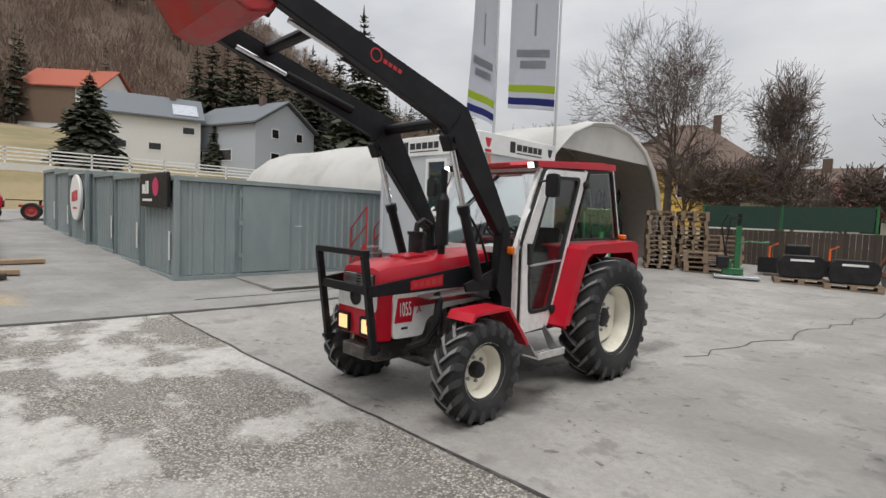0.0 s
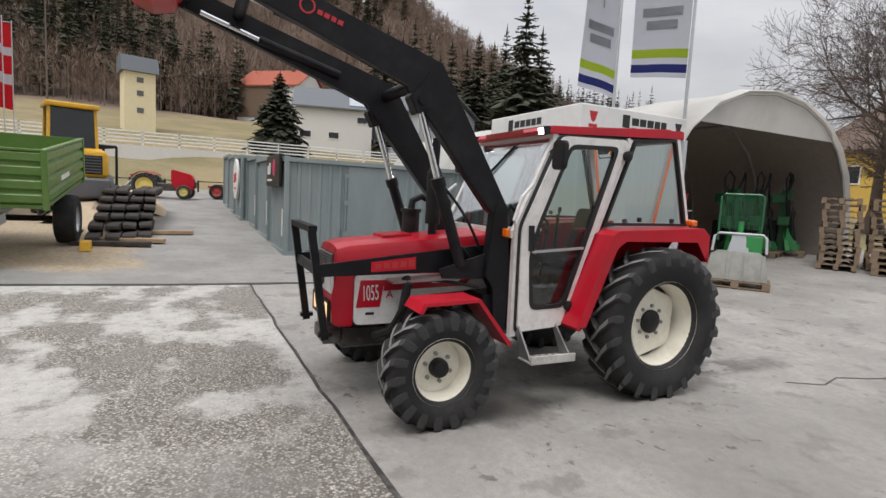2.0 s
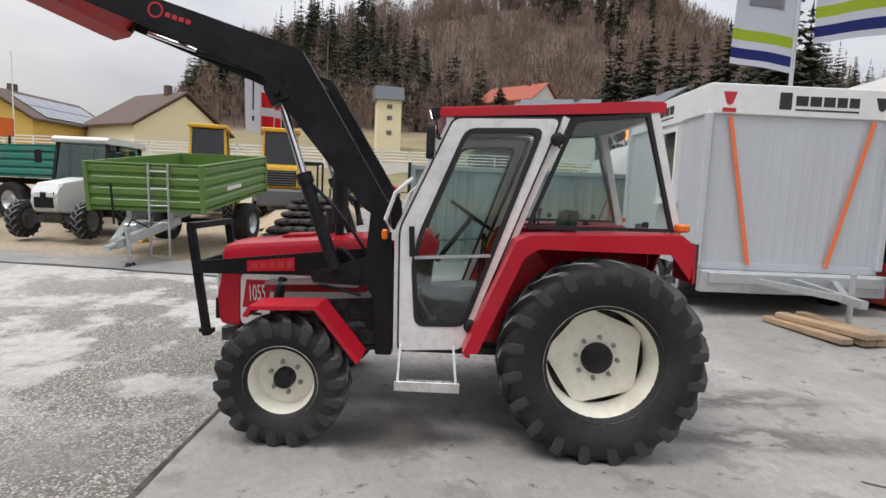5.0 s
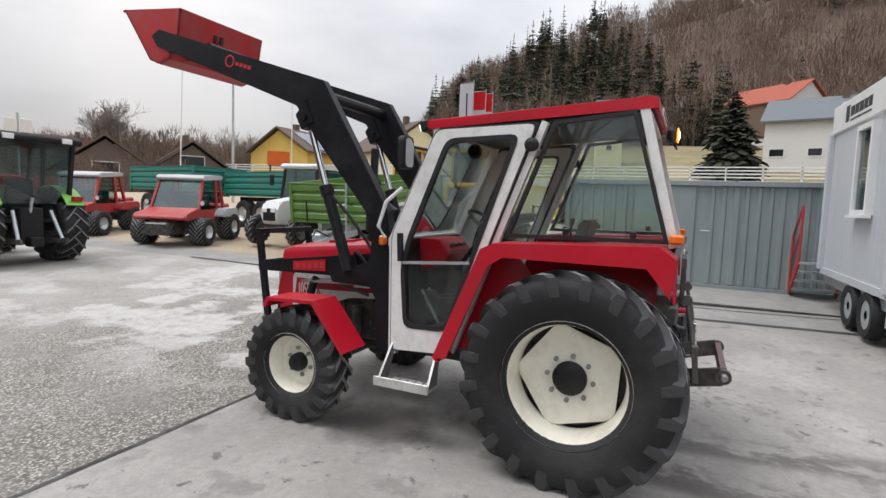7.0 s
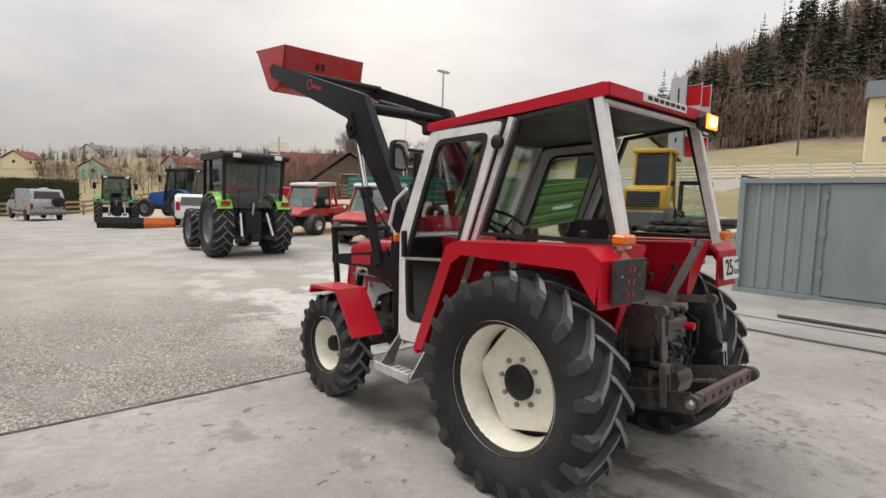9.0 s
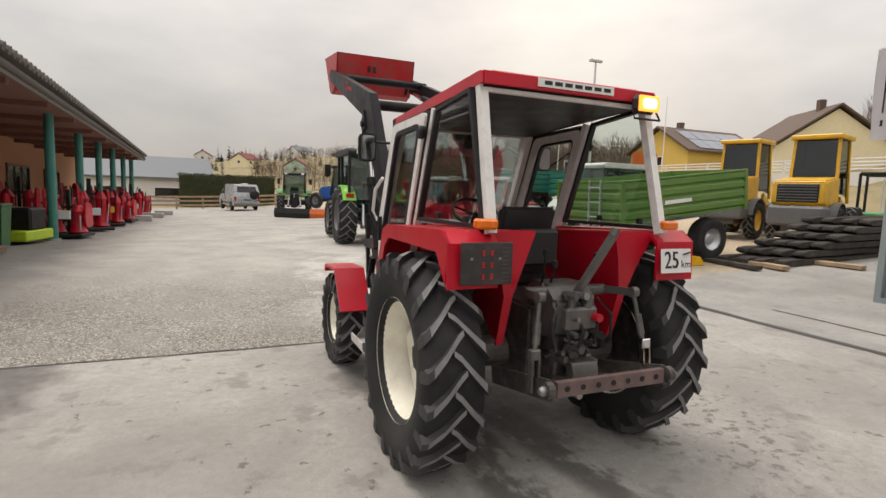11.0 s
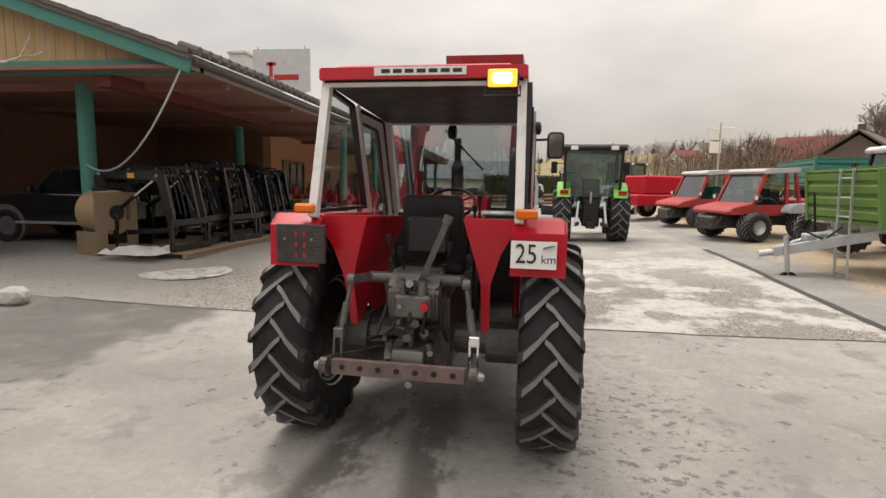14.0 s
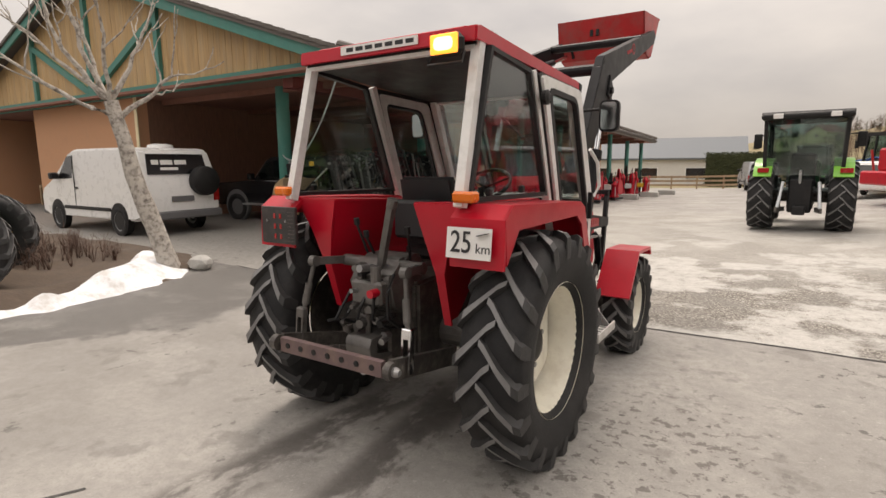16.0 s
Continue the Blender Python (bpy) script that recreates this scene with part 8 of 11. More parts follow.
t = thing("green_wrapper_machine", "green machine with black tube frame and rollers", "machine", -20.4, -0.75, None, 20)
bm = B()
box(bm, -0.7, 0.7, -0.5, 0.5, 0.35, 0.85, 0.05)
part("body", bm, GREEN_MC, t)
for xx in (-0.7, 0.7):
    for yy in (-0.5, 0.5):
        bm = B()
        rod(bm, (xx, yy, 0.3), (xx, yy, 2.0), 0.04)
        part("frame_post", bm, BLACK, t)
for k in range(5):
    bm = B()
    rod(bm, (-0.7 + 0.35 * k, -0.5, 2.0), (-0.7 + 0.35 * k, 0.5, 2.0), 0.05)
    part("roller", bm, BLACK, t)
for s in (0.6, -0.6):
    simple_wheel(t, 0, s, 0.35, 0.35, 0.2, 0.18, GALV)

t = thing("red_implement_trailer", "low rusty red farm trailer by the verge", "trailer", -27.0, 4.3, None, 80)
bm = B()
box(bm, -1.2, 1.2, -0.5, 0.5, 0.5, 0.6)
beam(bm, (1.2, 0, 0.55), (2.1, 0, 0.4), 0.08, 0.08)
part("frame", bm, RED_OLD, t)
for xx in (-0.8, 0.8):
    for s in (0.6, -0.6):
        simple_wheel(t, xx, s, 0.34, 0.34, 0.16, 0.2, RED_OLD)

t = thing("red_forage_wagon", "low red hay machine beside the mowers", "machine", -9.8, -14.4, None, 20)
bm = B()
box(bm, -1.6, 1.6, -1.0, 1.0, 0.55, 1.0, 0.05)
box(bm, -1.4, 1.2, -0.8, 0.8, 1.0, 1.75, 0.06)
part("body", bm, RED, t)
for k in range(6):
    bm = B()
    beam(bm, (-1.4 + k * 0.5, -1.02, 0.6), (-1.2 + k * 0.5, -1.02, 1.7), 0.03, 0.06)
    part("bar", bm, RED_OLD, t)
for s in (0.9, -0.9):
    simple_wheel(t, 0, s, 0.42, 0.42, 0.3, 0.2, GALV)

# sleepers stacked beside the sand
rnd = random.Random(5)
sl = thing("sleeper_pile", "pile of dark creosoted timber beams in stepped layers", "timber", -12.35, 0.12)
bm0 = B()
prism(bm0, [(-0.13, 0.0), (0.0, 0.05), (-0.02, 0.12), (-0.25, 0.15), (-3.9, 0.15), (-4.0, 0.02)], -0.13, 0.13, bev=0.015)
o0 = part("beam", bm0, TIMBER_DK, sl)
first = True
for lay in range(6):
    for row in range(4):
        if first:
            o, first = o0, False
        else:
            o = new("beam", o0.data)
            o.parent = sl
        px = -0.60 * lay + rnd.uniform(-0.10, 0.10) - 0.22 * row
        py = 0.0 + row * 0.31 + rnd.uniform(-0.03, 0.03)
        o.location = (px, py, 0.02 + lay * 0.182)
        o.rotation_euler = (radians(rnd.uniform(-4, 4)), radians(1.0), radians(rnd.uniform(-3, 3)))
for k, (x, y, r) in enumerate(((-12.2, 0.50, 16), (-12.75, 0.75, 12), (-14.2, 1.35, 25))):
    bm = B()
    box(bm, -0.11, 0.11, -0.7, 0.7, 0.0, 0.09, 0.01)
    o = part("loose_plank", bm, TIMBER_DK if k == 0 else TIMBER)
    o.matrix_basis = pose(x, y, ground_z(x, y) + 0.012, 0, 0, r - 20)
    tagged(o, "short weathered plank lying on the ground", "plank", "loose planks")


def van(x, y, rz, label, paint, z=None, name="van", spare=True, marks=True):
    """A panel van, local +x its front, with its rear bumper at the origin."""
    t = thing(name, label, "van", x, y, z, rz)
    prof = [(0.02, 0.42), (0.0, 0.95), (0.10, 1.30), (0.22, 1.86), (0.45, 1.92), (3.0, 1.93), (3.3, 1.86), (3.95, 1.20), (4.62, 1.02), (4.74, 0.80), (4.72, 0.40), (4.35, 0.34), (0.3, 0.34)]
    bm = B()
    rows = []
    for k, (yy, inset_top) in enumerate(((-0.92, 0.0), (0.92, 0.0))):
        rows.append([bm.verts.new((p[0], yy * (1.0 if p[1] < 1.15 else 1 - 0.11 * (p[1] - 1.15) / 0.78), p[1])) for p in prof])
    n = len(prof)
    bm.faces.new(rows[0])
    bm.faces.new(rows[1][::-1])
    for i in range(n):
        j = (i + 1) % n
        bm.faces.new((rows[0][i], rows[1][i], rows[1][j], rows[0][j]))
    bmesh.ops.bevel(bm, geom=list(bm.edges), offset=0.05, segments=2, affect="EDGES")
    part("body", bm, paint, t, smooth=True)
    for wx in (0.97, 3.89):
        for s in (1, -1):
            bm = B()
            lathe(bm, [(0.36, s * 0.80), (0.37, s * 0.927)], "y", 24, (wx, 0, 0.36))
            part("wheel_arch", bm, BLACK, t)
            w = simple_wheel(t, wx, s * 0.85, 0.32, 0.32, 0.20, 0.20, GALV)
    bm = B()
    hexa(bm, [(0.086, -0.70, 1.34), (0.086, 0.70, 1.34), (0.19, 0.66, 1.78), (0.19, -0.66, 1.78), (0.10, -0.70, 1.34), (0.10, 0.70, 1.34), (0.21, 0.66, 1.78), (0.21, -0.66, 1.78)])
    rw = part("rear_window", bm, CAR_BLACK, t, "dark rear window")
    if marks:
        for a0, a1, b in ((0.42, 0.58, 1.60), (0.10, 0.38, 1.60), (-0.22, 0.06, 1.60), (0.0, 0.40, 1.46)):
            bm = B()
            hexa(bm, slab_plate(((b - 1.34) * 0.236 + 0.078, (a0 + a1) / 2, b), (-1, 0, 0.24), (0, 0, 1), a1 - a0, 0.10 if b > 1.5 else 0.06, 0.004))
            part("window_mark", bm, INK_WHITE, rw)
    for s in (1, -1):
        bm = B()
        hexa(bm, [(3.05, s * 0.89, 1.25), (3.78, s * 0.90, 1.22), (3.32, s * 0.845, 1.76), (3.05, s * 0.84, 1.78), (3.05, s * 0.905, 1.25), (3.78, s * 0.915, 1.22), (3.32, s * 0.86, 1.76), (3.05, s * 0.855, 1.78)])
        part("side_window", bm, CAR_BLACK, t)
        bm = B()
        box(bm, 1.3, 3.5, min(s * 0.915, s * 0.945), max(s * 0.915, s * 0.945), 0.52, 0.60, 0.01)
        part("rubbing_strip", bm, BLACK, t)
        bm = B()
        box(bm, 3.62, 3.78, min(s * 0.93, s * 1.12), max(s * 0.93, s * 1.12), 1.22, 1.38, 0.03)
        part("door_mirror", bm, BLACK, t)
        bm = B()
        box(bm, 2.75, 2.90, min(s * 0.92, s * 0.945), max(s * 0.92, s * 0.945), 1.0, 1.05, 0.01)
        part("door_handle", bm, BLACK, t)
        bm = B()
        box(bm, -0.02, 0.03, s * 0.83 - 0.07, s * 0.83 + 0.07, 0.72, 1.02, 0.01)
        part("tail_lamp", bm, TAIL, t)
        bm = B()
        box(bm, 2.92, 2.935, min(s * 0.905, s * 0.925), max(s * 0.905, s * 0.925), 0.5, 1.75)
        part("door_gap", bm, SEAL, t)
    bm = B()
    box(bm, -0.08, 0.15, -0.92, 0.92, 0.36, 0.54, 0.03)
    part("bumper", bm, GREY_PLASTIC, t)
    bm = B()
    box(bm, 4.6, 4.8, -0.90, 0.90, 0.34, 0.56, 0.03)
    part("bumper", bm, GREY_PLASTIC, t)
    bm = B()
    box(bm, -0.015, 0.005, -0.26, 0.26, 0.74, 0.86)
    part("plate_bar", bm, GREY_PLASTIC, t)
    bm = B()
    hexa(bm, [(3.40, -0.75, 1.80), (3.40, 0.75, 1.80), (3.93, 0.82, 1.25), (3.93, -0.82, 1.25), (3.42, -0.75, 1.82), (3.42, 0.75, 1.82), (3.95, 0.82, 1.27), (3.95, -0.82, 1.27)])
    part("windscreen", bm, CAR_BLACK, t)
    if spare:
        bm = B()
        lathe(bm, [(0.001, -0.22), (0.26, -0.21), (0.33, -0.16), (0.34, 0.0), (0.001, 0.0)], "x", 28, (0.02, -0.52, 1.18))
        part("spare_wheel", bm, BLACK, t, "black covered spare wheel", smooth=True)
        bm = B()
        lathe(bm, [(0.28, 1.92), (0.26, 1.99), (0.14, 2.02), (0.001, 2.02)], "z", 20, (0.75, 0, 0))
        part("roof_vent", bm, paint, t, smooth=True)
    return t


van(5.72, 1.10, -1, "white panel van with a black covered spare wheel", CAR_WHITE)
van(-4.9, -33.2, -80, "silver panel van parked far down the yard", CAR_SILVER, name="far_van", marks=False)

def pickup(x, y, rz):
    t = thing("black_car", "black off-road car parked under the canopy", "car", x, y, None, rz)
    bm = B()
    prism(bm, [(0.0, 0.42), (-0.02, 1.02), (0.05, 1.12), (2.75, 1.12), (4.02, 1.04), (4.2, 0.85), (4.18, 0.42)], -0.90, 0.90, bev=0.06)
    part("body", bm, CAR_BLACK, t, smooth=True)
    bm = B()
    prism(bm, [(0.05, 1.10), (0.20, 1.66), (0.35, 1.74), (1.95, 1.76), (2.10, 1.70), (2.72, 1.10)], -0.78, 0.78, bev=0.05)
    part("cabin", bm, CAR_BLACK, t, smooth=True)
    for wx in (0.80, 3.20):
        for s in (1, -1):
            bm = B()
            lathe(bm, [(0.44, s * 0.80), (0.45, s * 0.915)], "y", 24, (wx, 0, 0.42))
            part("wheel_arch", bm, GREY_PLASTIC, t)
            simple_wheel(t, wx, s * 0.84, 0.38, 0.38, 0.24, 0.24, BLACK)
    for s in (1, -1):
        for pts in (((0.28, 1.18), (1.05, 1.18), (1.05, 1.66), (0.42, 1.66)), ((1.13, 1.18), (1.85, 1.18), (1.85, 1.66), (1.13, 1.66)), ((1.93, 1.18), (2.50, 1.18), (2.10, 1.60), (1.93, 1.66))):
            bm = B()
            hexa(bm, [(p[0], s * 0.782, p[1]) for p in pts] + [(p[0], s * 0.79, p[1]) for p in pts])
            part("side_window", bm, DARK_GLASS, t, "smoky side window")
        bm = B()
        box(bm, 1.0, 2.95, min(s * 0.90, s * 0.96), max(s * 0.90, s * 0.96), 0.44, 0.50, 0.01)
        part("side_step", bm, GALV, t, "bright side step")
        bm = B()
        box(bm, 2.42, 2.56, min(s * 0.90, s * 1.10), max(s * 0.90, s * 1.10), 1.14, 1.32, 0.03)
        part("door_mirror", bm, CAR_BLACK, t)
        bm = B()
        box(bm, 4.10, 4.20, s * 0.68 - 0.14, s * 0.68 + 0.14, 0.78, 0.94, 0.02)
        part("headlamp", bm, SIGN_WHITE, t)
    bm = B()
    hexa(bm, [(2.66, -0.72, 1.16), (2.66, 0.72, 1.16), (2.14, 0.70, 1.68), (2.14, -0.70, 1.68), (2.68, -0.72, 1.17), (2.68, 0.72, 1.17), (2.16, 0.70, 1.69), (2.16, -0.70, 1.69)])
    part("windscreen", bm, WIND, t, "sky-lit windscreen")
    return t


pickup(4.30, -2.70, 3)


def estate_car(x, y, rz):
    t = thing("estate_car", "white estate car parked behind the green tractor", "car", x, y, None, rz)
    bm = B()
    prism(bm, [(0.0, 0.35), (-0.02, 0.85), (0.25, 1.38), (0.5, 1.45), (2.4, 1.46), (3.2, 0.98), (4.2, 0.85), (4.3, 0.4)], -0.85, 0.85, bev=0.07)
    part("body", bm, CAR_WHITE, t, smooth=True)
    for wx in (0.8, 3.4):
        for s in (1, -1):
            simple_wheel(t, wx, s * 0.78, 0.31, 0.31, 0.2, 0.19, GALV)
    for s in (1, -1):
        bm = B()
        hexa(bm, [(0.4, s * 0.852, 0.92), (2.9, s * 0.852, 0.95), (2.35, s * 0.852, 1.38), (0.55, s * 0.852, 1.36), (0.4, s * 0.858, 0.92), (2.9, s * 0.858, 0.95), (2.35, s * 0.858, 1.38), (0.55, s * 0.858, 1.36)])
        part("side_window", bm, CAR_BLACK, t)
        bm = B()
        box(bm, -0.03, 0.04, s * 0.72 - 0.09, s * 0.72 + 0.09, 0.72, 1.1, 0.01)
        part("tail_lamp", bm, TAIL, t)
    bm = B()
    hexa(bm, [(0.0, -0.62, 0.95), (0.0, 0.62, 0.95), (0.21, 0.58, 1.32), (0.21, -0.58, 1.32), (-0.012, -0.62, 0.95), (-0.012, 0.62, 0.95), (0.198, 0.58, 1.32), (0.198, -0.58, 1.32)])
    part("rear_window", bm, CAR_BLACK, t)
    return t


estate_car(-8.6, -18.0, -108)

# part of a green tractor at the planted bed
t = thing("green_tractor_wheel_end", "large black tyre with yellow rim beside the bed", "tractor", 2.98, 5.90, None, 60)
simple_wheel(t, 0, 0, 0.62, 0.62, 0.42, 0.33, YELLOW, lug=True, n=18)
bm = B()
rod(bm, (0, -0.2, 0.62), (0, -1.4, 0.62), 0.1)
box(bm, -0.3, 2.2, -1.1, -0.7, 0.6, 1.2, 0.05)
part("axle_housing", bm, GREEN_DK, t)
simple_wheel(t, 0, -1.6, 0.62, 0.62, 0.42, 0.33, YELLOW, lug=True, n=18)
simple_wheel(t, 2.0, -0.2, 0.45, 0.45, 0.3, 0.22, YELLOW, lug=True, n=16)
simple_wheel(t, 2.0, -1.6, 0.45, 0.45, 0.3, 0.22, YELLOW, lug=True, n=16)

# ---- machinery shed with canopy ----
GX0, GX1, RIDGE_X, RIDGE_Z, EAVE_Z, SHED_END = 1.8, 20.8, 11.3, 6.95, 3.78, -30.0
shed = tagged(new("machinery_shed"), "long timber-gabled machinery shed with teal posts and canopy", "building")
slope = (RIDGE_Z - EAVE_Z) / (RIDGE_X - GX0)


def roof_z(x):
    return EAVE_Z + slope * (x - GX0 if x < RIDGE_X else GX1 - x)


for nm, xa, xb in (("roof_slope", GX0 - 0.45, RIDGE_X), ("roof_slope", GX1 + 0.45, RIDGE_X)):
    bm = B()
    za, zb2 = roof_z(xa), RIDGE_Z
    hexa(bm, [(xa, 0.5, za), (xb, 0.5, zb2), (xb, SHED_END, zb2), (xa, SHED_END, za), (xa, 0.5, za + 0.09), (xb, 0.5, zb2 + 0.09), (xb, SHED_END, zb2 + 0.09), (xa, SHED_END, za + 0.09)])
    part(nm, bm, TILE, shed, "grey-brown tiled roof slope")
# tile ends along the eave and the verge
bm = B()
rod(bm, (-0.30, 0, 0.0), (0.06, 0, 0.115), 0.075, seg=8)
first = part("roof_tile", bm, TILE, shed)
nt = 122
for k in range(nt - 22):
    o = first if k == 0 else new("roof_tile", first.data)
    o.parent = shed
    o.location = (GX0 - 0.30, 0.42 - k * 0.30, roof_z(GX0 - 0.30) + 0.085)
bm = B()
for k in range(30):
    xa = GX0 - 0.45 + k * 0.33
    if xa > RIDGE_X:
        break
    beam(bm, (xa, 0.46, roof_z(xa) + 0.13), (xa + 0.34, 0.46, roof_z(xa + 0.34) + 0.11), 0.14, 0.07)
part("verge_tiles", bm, TILE, shed, kind="stuff")
for s in (0, 1):
    bm = B()
    xa, xb = (GX0 - 0.42, RIDGE_X) if s == 0 else (GX1 + 0.42, RIDGE_X)
    beam(bm, (xa, 0.42, roof_z(xa) - 0.10), (xb, 0.42, RIDGE_Z - 0.10), 0.05, 0.24)
    part("barge_board", bm, TEAL, shed, "teal barge board")
bm = B()
box(bm, GX0 - 0.42, GX0 - 0.36, SHED_END, 0.40, roof_z(GX0 - 0.4) - 0.16, roof_z(GX0 - 0.4) + 0.02)
part("fascia_board", bm, mat("grey_weathered_fascia", (0.16, 0.135, 0.12), 0.7), shed, "weathered grey eave fascia")
bm = B()
rod(bm, (GX0 - 0.44, SHED_END, roof_z(GX0 - 0.4) - 0.02), (GX0 - 0.44, 0.40, roof_z(GX0 - 0.4) - 0.02), 0.06, seg=10)
part("gutter", bm, mat("brown_gutter", (0.06, 0.05, 0.045), 0.5), shed)
bm = B()
hexa(bm, [(GX0 - 0.36, SHED_END, 3.52), (GX1, SHED_END, 3.52), (GX1, 0.38, 3.52), (GX0 - 0.36, 0.38, 3.52), (GX0 - 0.36, SHED_END, 3.58), (GX1, SHED_END, 3.58), (GX1, 0.38, 3.58), (GX0 - 0.36, 0.38, 3.58)])
part("ceiling", bm, SOFFIT, shed, "dark brown boarded soffit")
for k in range(10):
    bm = B()
    box(bm, GX0 - 0.3, 9.4, -0.9 - 2.9 * k - 0.08, -0.9 - 2.9 * k + 0.08, 3.36, 3.52)
    part("ceiling_beam", bm, SOFFIT, shed)
# gable boards
w = 0.205
nb = int((GX1 - GX0) / w)
rb = random.Random(3)
for k in range(nb):
    xa = GX0 + 0.05 + k * w
    bm = B()
    za, zb2 = roof_z(xa) - 0.06, roof_z(xa + w * 0.95) - 0.06
    y0 = 0.02 + rb.uniform(-0.004, 0.004)
    hexa(bm, [(xa, y0 - 0.03, 3.62), (xa + w * 0.96, y0 - 0.03, 3.62), (xa + w * 0.96, y0, 3.62), (xa, y0, 3.62), (xa, y0 - 0.03, za), (xa + w * 0.96, y0 - 0.03, zb2), (xa + w * 0.96, y0, zb2), (xa, y0, za)])
    part("gable_board", bm, GABLE_WOOD, shed)
for a, b, h in (((GX0 - 0.42, 0.10, 3.60), (GX1 + 0.4, 0.10, 3.60), 0.24), ((7.9, 0.07, 3.7), (7.9, 0.07, roof_z(7.9) - 0.1), 0.17), ((14.7, 0.07, 3.7), (14.7, 0.07, roof_z(14.7) - 0.1), 0.17), ((11.3, 0.07, 3.7), (11.3, 0.07, 6.7), 0.17), ((11.2, 0.07, 3.75), (8.0, 0.07, 5.3), 0.17), ((11.4, 0.07, 3.75), (14.6, 0.07, 5.3), 0.17)):
    bm = B()
    beam(bm, a, b, 0.10, h)
    part("gable_timber", bm, TEAL, shed, "teal gable timber")
bm = B()
box(bm, 3.2, 3.5, -6, 0.05, 3.28, 3.5)
part("red_beam", bm, mat("dull_red_beam", (0.14, 0.025, 0.02), 0.6), shed, "dull red beam under the canopy")
# posts
for x, y, r in [(4.6, -0.9, 0.155), (4.6, -6.8, 0.14)] + [(1.95, -8.9 - 3.87 * k, 0.115) for k in range(6)]:
    bm = B()
    rod(bm, (x, y, 0.1), (x, y, 3.53), r, seg=18)
    part("post", bm, TEAL, shed, "round teal post", smooth=True)
    bm = B()
    rod(bm, (x, y, 0.1), (x, y, 0.2), r * 1.5, seg=16)
    part("post_foot", bm, CONCRETE, shed)
# walls
# wall_2 and wall_3 take a darker brown than the front wall
for nm, a in (("wall_1", (9.5, 15.7, -0.45, -0.15, 0, 3.53)), ("wall_2", (9.5, 9.8, -9.8, -0.451, 0, 3.53)), ("wall_3", (5.3, 9.5, -10.0, -9.7, 0, 3.53)), ("wall_4", (5.0, 5.3, SHED_END, -9.7, 0, 3.53)), ("wall_5", (20.5, 20.8, SHED_END, -0.1, 0, 3.53)), ("wall_6", (5.3, 20.5, SHED_END, SHED_END + 0.3, 0, 3.53))):
    bm = B()
    box(bm, *a)
    o = tagged(part(nm, bm, BROWN_INNER if nm in ("wall_2", "wall_3") else ORANGE_WALL), "dark brown inner shed wall" if nm in ("wall_2", "wall_3") else "apricot rendered shed wall", "wall", kind="structure")
bm = B()
box(bm, 9.44, 9.56, -0.13, -0.10, 0.1, 3.52)
part("corner_trim", bm, CREAM_WALL, shed)
# windows and doors in the long wall
for k, (y0, y1, z0, z1) in enumerate(((-12.6, -10.6, 1.2, 2.6), (-15.6, -14.2, 0.15, 2.4), (-20.0, -17.0, 1.2, 2.5), (-25.5, -22.5, 1.2, 2.5))):
    t = tagged(new("shed_window"), "dark shed window with timber frame in a rendered wall", "window", kind="structure")
    o = [(y0, z0), (y1, z0), (y1, z1), (y0, z1)]
    part("frame", frame_prism(B(), o, inset(o, 0.09), 4.93, 5.02, "x"), mat("brown_window_frame", (0.22, 0.13, 0.08), 0.6) if k == 0 else bpy.data.materials["brown_window_frame"], t)
    part("pane", prism(B(), inset(o, 0.08), 4.975, 4.99, "x"), CAR_BLACK, t)
    for q in (1, 2):
        bm = B()
        yy = y0 + (y1 - y0) * q / 3
        box(bm, 4.94, 5.0, yy - 0.03, yy + 0.03, z0 + 0.05, z1 - 0.05)
        part("mullion", bm, bpy.data.materials["brown_window_frame"], t)
# the yard and the whole shed fall gently to the south
def fall_at(y):
    return -0.02 * max(0.0, -2.0 - y)


for ob in list(bpy.data.objects):
    if ob.type != "MESH" or not (ob.parent is shed or ob.name.startswith("wall_") and ob.name in ("wall_1", "wall_2", "wall_3", "wall_4", "wall_5", "wall_6") or ob.parent is not None and ob.parent.name.startswith("shed_window")):
        continue
    if ob.name.startswith("roof_tile"):
        ob.location.z += fall_at(ob.location.y)
        continue
    for v in ob.data.vertices:
        v.co.z += fall_at(v.co.y)
# west end of the gable front: open bay with pale goods
t = thing("white_goods_stack", "white boxed goods stacked in a dark bay", "boxes", 17.0, -2.0, 0.15)
for k in range(4):
    bm = B()
    box(bm, -0.8 + k * 0.75, -0.1 + k * 0.75, -0.4, 0.4, 0.8, 1.6, 0.02)
    part("box", bm, OFFICE, t)
bm = B()
box(bm, -0.9, 2.4, -0.5, 0.5, 0.70, 0.80)
box(bm, -0.9, -0.8, -0.5, 0.5, 0.0, 0.7)
box(bm, 2.3, 2.4, -0.5, 0.5, 0.0, 0.7)
part("bench", bm, TIMBER, t)
# slack cable
t = tagged(new("hanging_cable"), "pale slack cable hanging from the eave to a post", "cable")
bm = B()
a, b, c = Vector((1.6, 0.3, 3.62)), Vector((3.0, 0.0, 1.3)), Vector((4.5, -0.75, 1.9))
pipe(bm, [(1 - q) ** 2 * a + 2 * q * (1 - q) * b + q * q * c for q in [i / 14 for i in range(15)]], 0.018, 6)
part("cable", bm, GALV, t)
# fluorescent battens under the soffit
for k in range(3):
    t = thing("ceiling_batten", "long pale light batten under the soffit", "lamp", 6.9, -1.2 - 2.9 * k, 3.42)
    bm = B()
    box(bm, -0.65, 0.65, -0.05, 0.05, 0.0, 0.09, 0.01)
    part("tube", bm, SIGN_WHITE, t)
